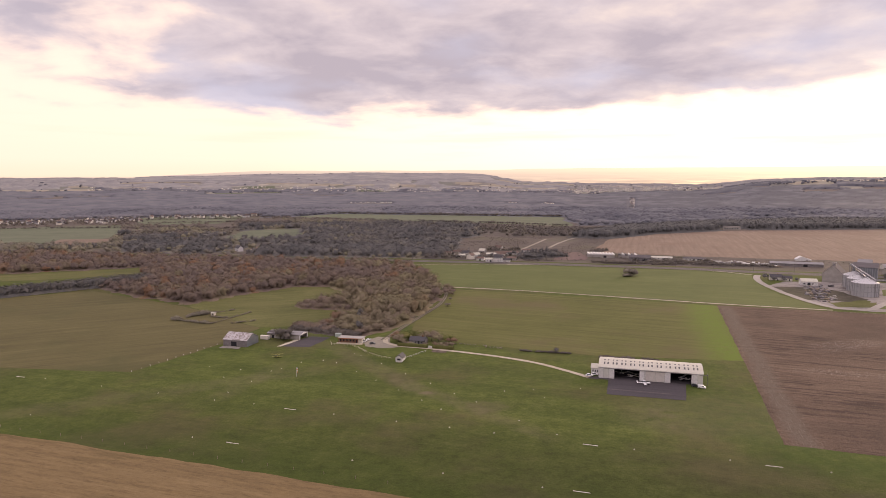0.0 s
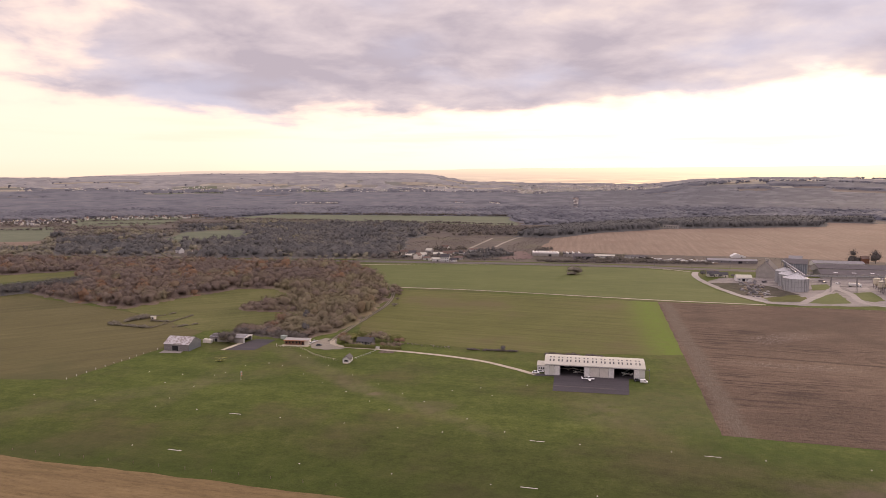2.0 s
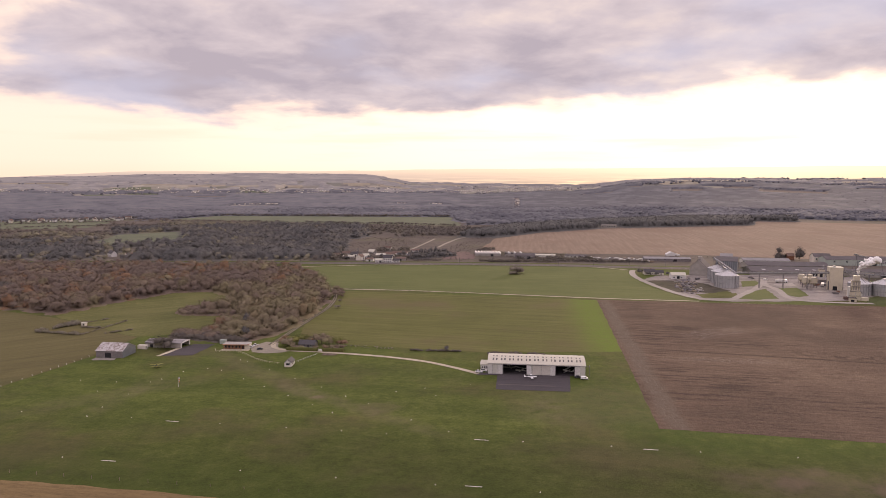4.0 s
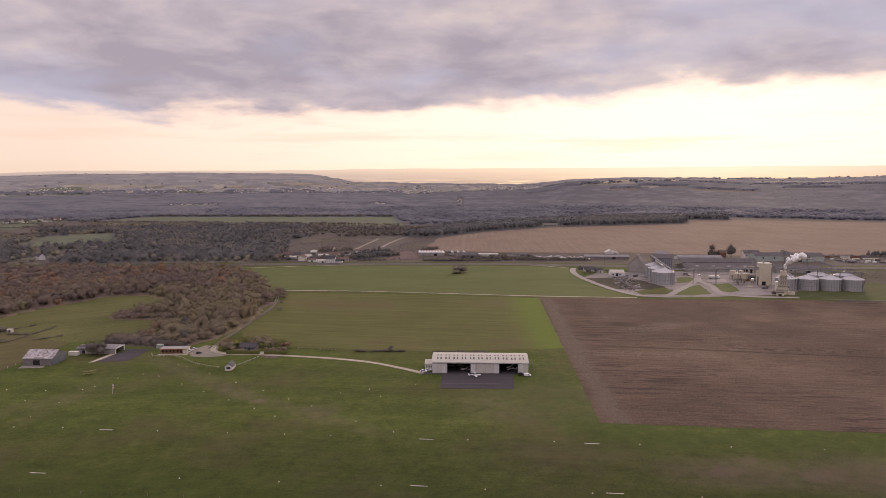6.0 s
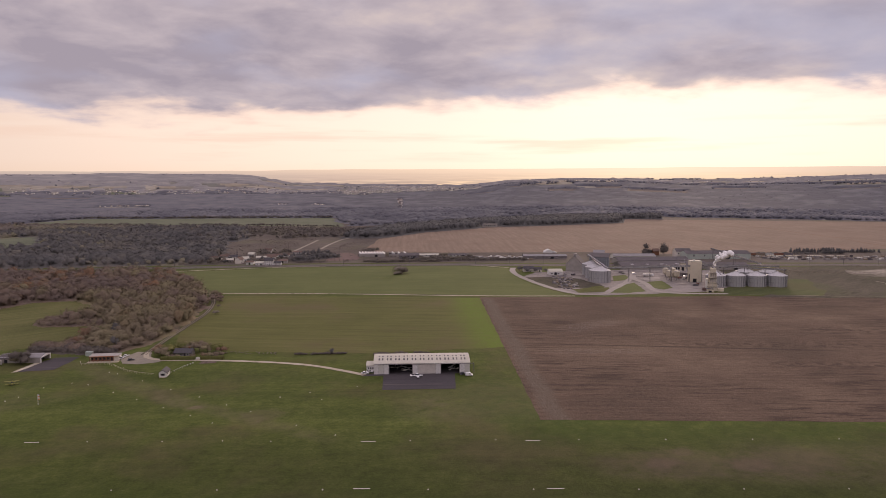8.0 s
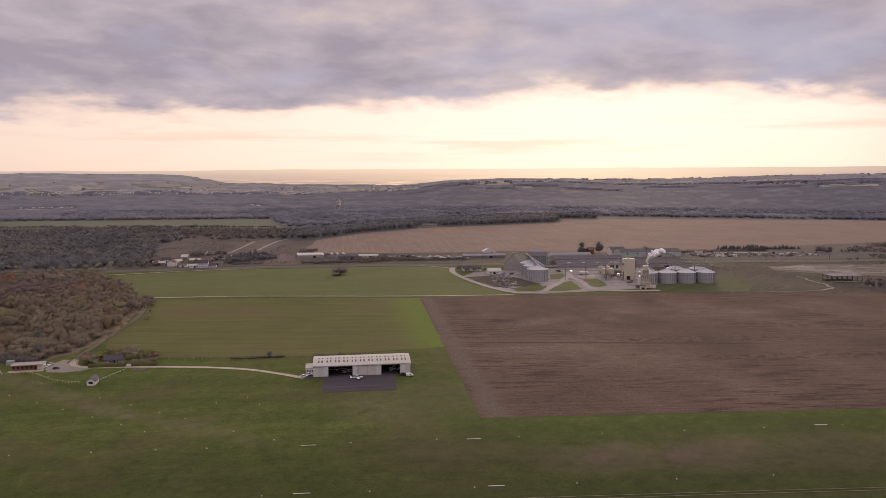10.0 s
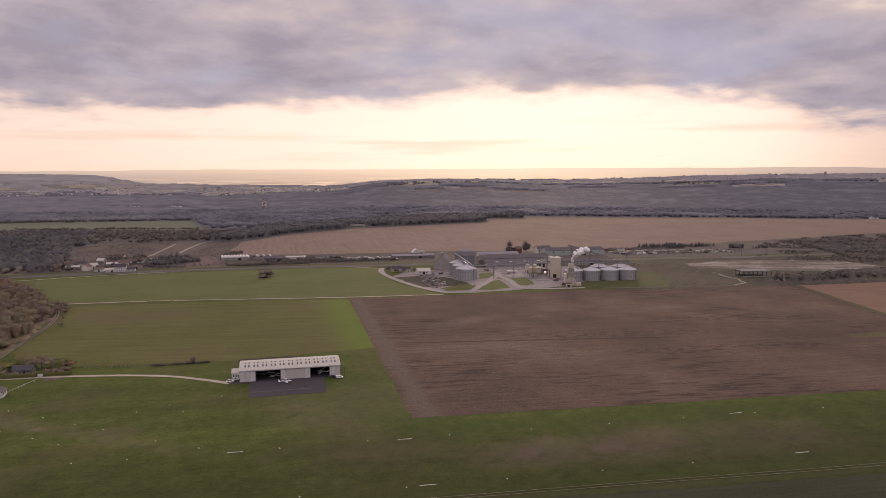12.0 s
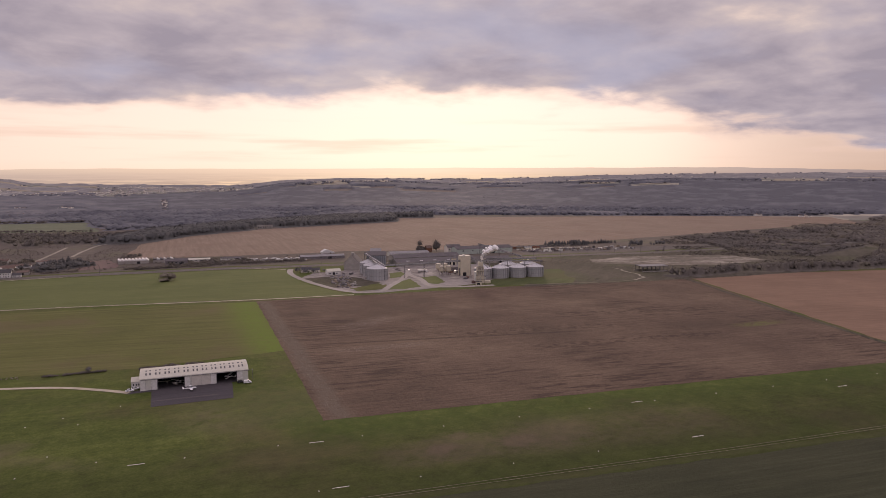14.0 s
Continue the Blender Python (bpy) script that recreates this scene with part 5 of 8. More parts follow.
def clipped_hedge(a, b, w, h):
    """A clipped hedge: a bank of foliage with an uneven skin."""
    a, b = Vector(a), Vector(b)
    n = int((b - a).length / 0.5)
    prof = [(-w / 2, 0), (-w / 2, h * 0.5), (-w / 2 + 0.1, h * 0.95), (0, h), (w / 2 - 0.1, h * 0.95), (w / 2, h * 0.5), (w / 2, 0)]
    u = (b - a).normalized()
    nrm = Vector((-u.y, u.x))
    v, f = [], []
    for i in range(n + 1):
        for s, z in prof:
            q = a + u * (0.5 * i) + nrm * s * random.uniform(0.8, 1.2)
            v.append((q.x, q.y, z * random.uniform(0.88, 1.12)))
    k = len(prof)
    for i in range(n):
        for j in range(k - 1):
            c = i * k + j
            f += [(c, c + k, c + 1), (c + 1, c + k, c + k + 1)]
    for e in (0, n * k):
        f += [(e, e + j, e + j + 1) for j in range(1, k - 1)]
    me = mesh_arrays("hedge", np.array(v), np.array(f), [M["tree_green"]], None, np.full(len(v), 0.05))
    tagged(obj("hedge", me), "clipped dark green hedge before the house", "hedge")


clipped_hedge((-31, 463.6), (-10, 457.4), 1.8, 2.3)
clipped_hedge((-7, 456.5), (7, 452.2), 1.8, 2.3)
hedge("hedge", (51, 449.5), (59, 447.2), 2.0, 1.5, M["tree_scrub"], "low dark scrub line at the field's edge", gap=0.35, size=1.2)
hedge("hedge", (61, 446.5), (83, 441.5), 2.0, 1.6, M["tree_scrub"], "low dark scrub line at the field's edge", gap=0.35, size=1.2)
hedge("hedge", (100, 431), (134, 424), 3.0, 2.2, M["tree_scrub"], "low dark scrub behind the long hangar", gap=0.4, size=1.2)
hedge("hedge", (8, 470), (40, 455), 5, 1.2, M["tree_bare"], "dry weeds along the field's edge", gap=1.0)
hedge("hedge", (7, 718), (230, 631), 1.5, 0.9, M["tree_bare"], "thin dry verge beside the pale road", gap=1.6)
hedge("hedge", (330, 584), (690, 452), 1.8, 0.9, M["tree_bare"], "thin dry verge along the ploughed field", gap=2.2)
hedge("scrub", (-900, 1062), (-60, 925), 12, 4, M["tree_bare"], "scrub along the railway", gap=1.6)
hedge("scrub", (230, 1004), (350, 960), 14, 5, M["tree_bare"], "brown scrub beside the sheds", gap=1.4)
hedge("scrub", (300, 905), (420, 872), 14, 5, M["tree_scrub"], "dark scrub along the railway", gap=1.0)
hedge("scrub", (112, 945), (150, 938), 10, 3.0, M["tree_scrub"], "dark scrub along the railway", gap=1.0)
hedge("scrub", (200, 925), (300, 900), 18, 3.5, M["tree_scrub"], "dark scrub belt between the goods sheds", (0.2, 0.9), gap=0.6, size=2.5)
hedge("scrub", (258, 936), (360, 905), 26, 5, M["tree_scrub"], "dark scrub belt between the goods sheds", (0.2, 0.9), gap=0.6, size=2.5)
hedge("scrub", (10, 985), (112, 975), 30, 4, M["tree_scrub"], "dark scrub round the station yard", (0.1, 0.9), gap=1.3, size=1.5)
hedge("scrub", (60, 1070), (118, 1085), 24, 6, M["tree_scrub"], "dark scrub on the heath", (0.1, 0.9), gap=1.0, size=2.0)
hedge("scrub", (222, 1030), (250, 1075), 14, 5, M["tree_scrub"], "dark scrub on the heath", (0.1, 0.9), gap=1.0, size=2.0)
hedge("scrub", (112, 965), (176, 1000), 22, 9, M["tree_dark"], "clump of dark trees on the heath", (0.1, 0.8), gap=0.9, size=2.0)
hedge("scrub", (760, 838), (870, 802), 8, 4, M["tree_dark"], "low dark hedge along the goods yard", (0.2, 1), gap=1.2)
hedge("conifer_row", (846, 829), (974, 789), 7, 8.0, M["tree_dark"], "row of dark firs along the goods yard", (0.0, 0.4), gap=2.0, core=False, kinds=FIR)
hedge("conifer_row", (880, 800), (905, 792), 5, 11, M["tree_dark"], "tall dark firs along the goods yard", (0.0, 0.3), gap=4.0, core=False, even=True, kinds=FIR)
hedge("scrub", (953, 738), (969, 727), 7, 12, M["tree_dark"], "clump of dark trees beside the railway", (0.0, 0.5), gap=1.8, core=False, even=True)
hedge("scrub", (985, 722), (1010, 712), 7, 9, M["tree_dark"], "clump of dark trees beside the railway", (0.0, 0.6), gap=3.0, core=False)
hedge("conifer_row", (-625, 1062), (-552, 1122), 8, 10, M["tree_dark"], "row of dark firs before the small pale field", (0.0, 0.4), gap=3.0, core=False, even=True, kinds=FIR)
hedge("conifer_row", (-700, 1010), (-625, 1062), 8, 8, M["tree_dark"], "row of dark firs before the small pale field", (0.0, 0.4), gap=3.5, core=False, kinds=FIR)
hedge("conifer_row", (112, 990), (160, 1022), 14, 12, M["tree_dark"], "clump of dark firs beside the railway depot", (0.0, 0.5), gap=2.6, core=False, even=True, kinds=FIR)
hedge("scrub", (-622, 1329), (-609, 1334), 6, 19, M["tree_dark"], "lone dark cedar beside the distant pasture", (0.0, 0.2), gap=4, core=False, even=True)

# woods beyond the railway
def polar(p):
    return np.degrees(np.arctan2(p[:, 0], p[:, 1])), np.hypot(p[:, 0], p[:, 1])


p = scatter([(-1350, 1185), (-900, 1112), (-60, 968), (20, 955), (60, 1320), (250, 1330), (420, 1400), (600, 1490), (300, 1490), (-50, 1655), (-430, 1810), (-1400, 1700)], 11.5, (FAR_GREEN_L, TAN_L, CLEAR, CLEAR_A, CLEAR_B, CLEAR_C, TAN, FAR_GREEN, VILLAGE_A, VILLAGE_B))
az, far = polar(p)
nz, fz = field_noise(p, 160, 2), field_noise(p, 55, 9)
pine = ((az > -24.8) & (az < -17) & (far > 1090) & (far < 1400) | (az > -16.4) & (az < 3) & (far > 985) & (far < 1660)) & (fz + 0.5 * nz > -0.26)
open_ground = (az < -12) & (far > 1380) & (fz > -0.12) | (az < -13) & (far > 1640) | (az < -24) & (far < 1200) & (fz > 0.1)
keep = pine | (nz + 0.6 * fz > -0.30) & ~open_ground
p, nz, dark = p[keep], nz[keep], pine[keep]
h = 8.0 + 3 * nz + rng.uniform(-3, 3.0, len(p))
h[dark] *= 1.3
w = h * 0.5 + 8 + rng.uniform(-2.5, 3.5, len(p))
t = np.clip(0.40 + 0.7 * field_noise(p, 90, 12) + rng.normal(0, 0.2, len(p)), 0, 1)
east = polar(p)[0] > -1.5
for msk, m, lab in ((dark, "tree_dark", "dark pine stand beyond the railway"), (~dark & ~east, "tree_bare", "leafless grey-brown woodland beyond the railway"), (~dark & east, "tree_scrub", "dark brown leafless woodland beside the heath")):
    wood("woodland", p[msk], h[msk], w[msk] * 0.9, t[msk], MID, [M[m]], lab)
    canopy(p[msk], h[msk], w[msk] * 1.1, t[msk], M[m], "closed understorey of the " + lab, 6.0, 0.78, None, 0.5)

p = scatter([(-50, 962), (20, 1085), (40, 1310), (270, 1320), (300, 1265), (230, 1060), (330, 990), (520, 925), (700, 812), (690, 770), (380, 880), (110, 940)], 9.0, ([(110, 1060), (190, 1290), (270, 1300), (180, 1090)], [(380, 880), (400, 940), (700, 830), (690, 780)]))
p = p[field_noise(p, 45, 14) > -0.15]
h = rng.uniform(0.7, 2.2, len(p))
wood("scrubland", p, h, h * 1.2 + rng.uniform(0.5, 2.0, len(p)), rng.uniform(0.0, 0.6, len(p)), MID, [M["tree_young"]], "scattered brown scrub on the heath beyond the railway")
p = scatter([(600, 690), (763, 690), (1000, 615), (1000, 580), (760, 650), (640, 600), (590, 610)], 7.0)
p = p[field_noise(p, 40, 19) > -0.05]
h = rng.uniform(0.6, 1.8, len(p))
wood("scrubland", p, h, h * 1.2 + rng.uniform(0.5, 1.6, len(p)), rng.uniform(0, 1, len(p)), MID, [M["tree_bare"]], "low brown scrub on the rough ground beyond the silos")

# thin trees and hedge lines on the open ground before the villages
p = scatter([(-1450, 1560), (-1150, 1290), (-640, 1320), (-430, 1240), (-420, 1620), (-60, 1660), (-330, 1960), (-500, 1990), (-950, 1820)], 17.0, (FAR_GREEN_L, CLEAR_A, CLEAR_B, FAR_GREEN))
q1, q2 = field_noise(p, 70, 33), field_noise(p, 200, 35)
p = p[(q1 + 0.5 * q2 > 0.02) | (rng.random(len(p)) < 0.12)]
h = rng.uniform(2.5, 6.5, len(p))
wood("scrubland", p, h, h * 1.2 + rng.uniform(3, 7, len(p)), rng.uniform(0.1, 0.9, len(p)), MID, [M["tree_young"]], "thin grey-brown trees and scrub before the distant village")
for a, b, hh in (((-1250, 1700), (-560, 1870), 5), ((-1000, 1500), (-520, 1560), 6), ((-720, 1700), (-330, 1760), 5), ((-560, 1440), (-430, 1560), 6), ((-430, 1880), (-120, 1810), 6), ((-60, 1775), (290, 1612), 7), ((-318, 2125), (330, 1962), 8), ((-40, 2080), (60, 2020), 9)):
    hedge("hedgerow", a, b, 9, hh, M["tree_scrub"], "dark hedgerow between distant fields", gap=5.0, size=4.0, core=False)

# gardens of the villages
p = np.concatenate([scatter(VILLAGE_A, 24.0), scatter(VILLAGE_B, 24.0)])
h = rng.uniform(4, 9, len(p))
wood("village_trees", p, h, h * 1.2, rng.uniform(0, 1, len(p)), MID, [M["tree_scrub"]], "garden trees between the village houses", "trees")

# the dark forest edge behind the pale field
FOREST = [(246, 1302), (302, 1275), (428, 1388), (602, 1474), (606, 1490), (640, 1484), (990, 1512), (1080, 1652), (1180, 1600), (1240, 1700), (900, 1720), (560, 1600), (380, 1480)]
p = scatter(FOREST, 10.5, ([(590, 1430), (662, 1430), (662, 1530), (590, 1530)],))
h, w, t = rng.uniform(14, 16, len(p)), rng.uniform(13, 17, len(p)), rng.uniform(0.0, 0.22, len(p))
canopy(p, h, w * 1.25, t, M["tree_dark"], "closed dark understorey of the forest edge", 6.0, 0.93)
wood("conifer_forest", p, h, w, t, MID, [M["tree_dark"]], "dense dark forest edge behind the pale field")

# woods on the flank
for poly, gap, h0, h1, cut, lab in (([(1250, 470), (1420, 640), (1560, 775), (1840, 690), (2050, 800), (2250, 620), (1900, 300), (1300, 330)], 12.0, 7, 13, -0.4, "brown leafless woodland beside the fields"),
                                    ([(1060, 640), (1140, 770), (1300, 800), (1560, 740), (1300, 500), (1050, 480), (985, 560)], 9.0, 2, 6, -0.10, "low brown scrubland beside the fields"),
                                    ([(690, 480), (800, 470), (960, 392), (1080, 410), (1300, 480), (1300, 400), (1120, 350), (960, 368), (800, 446), (700, 468)], 8.0, 8, 11, -0.8, "grey-green scrub belt beside the red field")):
    p = scatter(poly, gap)
    nz = field_noise(p, 55, 5)
    p, nz = p[nz > cut], nz[nz > cut]
    h = h0 + (h1 - h0) * np.clip(0.4 + 1.1 * nz, 0, 1) + rng.uniform(-1, 2.5, len(p))
    w = h * 0.5 + gap * 0.8 + rng.uniform(-2, 3, len(p))
    t = np.clip(0.28 + 1.0 * field_noise(p, 80, 6) + rng.normal(0, 0.15, len(p)), 0, 1)
    wood("woodland", p, h, w * 0.78, t, MID, [M["tree_scrub"]], lab)
    canopy(p, h, w * 1.25, t, M["tree_scrub"], "closed understorey of the " + lab, 5.0, 0.82, None, 0.5)

p = scatter([(900, 655), (960, 650), (1080, 770), (1180, 800), (1040, 470), (960, 420), (930, 560), (860, 640)], 7.0)
p = p[field_noise(p, 60, 23) > -0.12]
h = rng.uniform(1.0, 3.6, len(p))
wood("scrubland", p, h, h * 1.3 + 2.5, rng.uniform(0, 0.7, len(p)), MID, [M["tree_scrub"]], "low dark scrub round the chalky ground")

# far woods on the plain, and the canopy on the rising hills
p = scatter([(-1700, 1500), (-1350, 1730), (-430, 1960), (-318, 2130), (345, 1960), (310, 1625), (560, 1620), (900, 1740), (1250, 1720), (1760, 1290), (2150, 960), (2500, 700), (2900, 900), (1700, 2300), (0, 2900), (-1900, 2200)], 19.5, (FAR_GREEN, VILLAGE_A, VILLAGE_B))
nz = field_noise(p, 260, 21)
r = np.hypot(p[:, 0], p[:, 1])
az = polar(p)[0]
p = p[((nz > -0.34) | (r > 2150)) & (r < 2480) & ~((az < -13.5) & (r < 1990))]
h, w = rng.uniform(8, 11, len(p)), rng.uniform(15, 23, len(p))
t = np.clip(0.45 - 0.4 * np.clip((polar(p)[0] - 2) / 14, 0, 1) + 0.9 * field_noise(p, 180, 30) + rng.normal(0, 0.12, len(p)), 0, 1)
wood("hazed_far_woodland", p, h, w, t, ROUND, [M["tree_far"]], "distant winter woodland, mauve-grey with painted haze", ground=True)
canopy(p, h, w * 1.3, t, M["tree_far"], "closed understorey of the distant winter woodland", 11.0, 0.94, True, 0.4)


def hill_canopy():
    """Unbroken winter woods over the rising land, with clearings; strips of wood in the farmland behind."""
    azs = np.arange(-37, 74, 0.25)
    rs = np.arange(2400, 4600, 17.0)
    n = len(azs)
    v, t, kind, spots = [], [], [], []
    for r in rs:
        for a in azs:
            x, y = r * math.sin(radians(a)), r * math.cos(radians(a))
            lump = noise.noise((x / 15, y / 15, 2)) * 2.2 + noise.noise((x / 55, y / 55, 6)) * 0.8
            m = noise.noise((a / 6, r / 230, 41)) + 0.5 * noise.noise((a / 2.2, r / 90, 17))
            m = m + 0.75 if r < 3340 else noise.noise((a / 0.9, r / 50, 41)) + 0.5 * noise.noise((a / 0.35, r / 24, 17)) - 0.06
            if -24 < a < 4 and r > 4150:
                m += 0.8
            if 10 < a < 22 and 3200 < r < 4300:
                m -= 0.42
            top = min(1.0, max(0.0, (m + 0.10) / 0.10)) * min(1.0, (r - 2400) / 40)
            for a0, a1, r0, r1 in CLEARINGS:
                if a0 < a < a1 and r0 < r < r1:
                    top = 0.0
            wob = 0.25 * noise.noise((a * 1.5, r / 60, 3))
            young = any(a0 < a + wob < a1 and r0 < r + 60 * wob < r1 for a0, a1, r0, r1 in PLANTED)
            if young:
                top *= 0.45
            # beyond about 3.5 km the haze-paled colour takes over
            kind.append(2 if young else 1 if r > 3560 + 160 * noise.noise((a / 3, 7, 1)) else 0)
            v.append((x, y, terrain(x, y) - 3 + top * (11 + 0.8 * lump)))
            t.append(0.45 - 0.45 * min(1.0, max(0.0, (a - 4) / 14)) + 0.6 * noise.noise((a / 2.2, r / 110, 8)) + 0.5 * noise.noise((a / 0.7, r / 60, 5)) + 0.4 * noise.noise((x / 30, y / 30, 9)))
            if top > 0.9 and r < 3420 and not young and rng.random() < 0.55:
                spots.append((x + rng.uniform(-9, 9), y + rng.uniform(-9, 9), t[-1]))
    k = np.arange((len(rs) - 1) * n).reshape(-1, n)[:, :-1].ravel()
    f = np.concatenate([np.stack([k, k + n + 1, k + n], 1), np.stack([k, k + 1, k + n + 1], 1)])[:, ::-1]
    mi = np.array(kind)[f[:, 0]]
    me = mesh_arrays("hill_woodland", np.array(v), f, [M["tree_far"], M["tree_haze"], M["tree_young"]], mi, np.clip(np.array(t), 0, 1))
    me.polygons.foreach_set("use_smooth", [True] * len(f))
    tagged(obj("hill_woodland", me), "grey-brown winter woods covering the low hills, paled with painted haze", "wood", kind="stuff")
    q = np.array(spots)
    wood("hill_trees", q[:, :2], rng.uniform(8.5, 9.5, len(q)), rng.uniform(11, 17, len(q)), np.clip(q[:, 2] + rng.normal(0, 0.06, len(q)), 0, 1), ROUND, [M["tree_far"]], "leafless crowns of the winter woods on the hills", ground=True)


hill_canopy()


# single trees along the crests and field edges of the hills
P = []
for a0, a1, r0, r1, n in ((-33, 70, 3325, 3420, 420), (20, 52, 3330, 3400, 200), (-33, 70, 3450, 4300, 140), (-24, 2, 4480, 4580, 120), (30, 66, 4350, 4580, 160)):
    a, r = np.radians(rng.uniform(a0, a1, n)), rng.uniform(r0, r1, n)
    P.append(np.stack([r * np.sin(a), r * np.cos(a)], 1))
p = np.concatenate(P)
h = rng.uniform(6, 13, len(p))
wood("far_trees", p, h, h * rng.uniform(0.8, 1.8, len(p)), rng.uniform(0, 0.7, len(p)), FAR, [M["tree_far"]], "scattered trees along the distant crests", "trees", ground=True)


def tree(x, y, h, mat, label, tint=0.4, w=None, category="tree", name="tree", low=0.10):
    g = np.random.default_rng(int(abs(x * 13 + y * 7)))
    o = thing(name, x, y, random.uniform(0, 360), label, category)
    tv, tf, tn = stem(g, 0.30, 0.022, 0.5)
    tops = []
    for k in range(4 if low > 0 else 7):
        v, f, n = crown(g, 420, 0.030, False, 0.6, 0.72)
        a, size = k * 1.6 + g.uniform(0, 1), g.uniform(0.55, 0.72)
        tops.append((v * np.array((size, size, size * 0.92)) + np.array((0.24 * math.cos(a), 0.24 * math.sin(a), g.uniform(low, 0.36))), f, n))
    cv, cf, cn = joined(tops)
    w = w or h
    sc = np.array((w, w, h))
    obj("trunk", mesh_arrays("trunk", tv * sc, tf, [M["bark"]]), o)
    obj("crown", mesh_arrays("crown", cv * sc, cf, [mat], None, np.full(len(cv), tint), cn), o)
    return o


# ---- the long hangar ----
def glazed(parent, name, x0, x1, y, z0, z1, frame_mat, deep=0.08, axis="y"):
    """A window: pane set into a frame that stands a little proud of the wall."""
    if axis == "y":
        w = part(name, box(x0, x1, y - deep, y + 0.02, z0, z1), frame_mat, parent)
        part("pane", box(x0 + 0.1, x1 - 0.1, y - deep - 0.02, y - deep + 0.02, z0 + 0.1, z1 - 0.1), M["glass"], w)
    else:
        w = part(name, box(y - 0.02, y + deep, x0, x1, z0, z1), frame_mat, parent)
        part("pane", box(y + deep - 0.02, y + deep + 0.02, x0 + 0.1, x1 - 0.1, z0 + 0.1, z1 - 0.1), M["glass"], w)
    return w


HX, HY, HR, HL, HD = 89.4, 388.7, -15.86, 56.35, 22.0
ARCH = [(-0.5, 6.50), (0.6, 6.80), (2.2, 7.18), (4.4, 7.65), (7.2, 8.10), (11, 8.42)]


def hu(x, y):
    """A place by the hangar: metres along its front and behind it."""
    c, s = math.cos(radians(HR)), math.sin(radians(HR))
    return HX + x * c - y * s, HY + x * s + y * c


def roof_z(y):
    yy = y if y <= 11 else 22 - y
    return float(np.interp(yy, [a for a, _ in ARCH], [b for _, b in ARCH]))


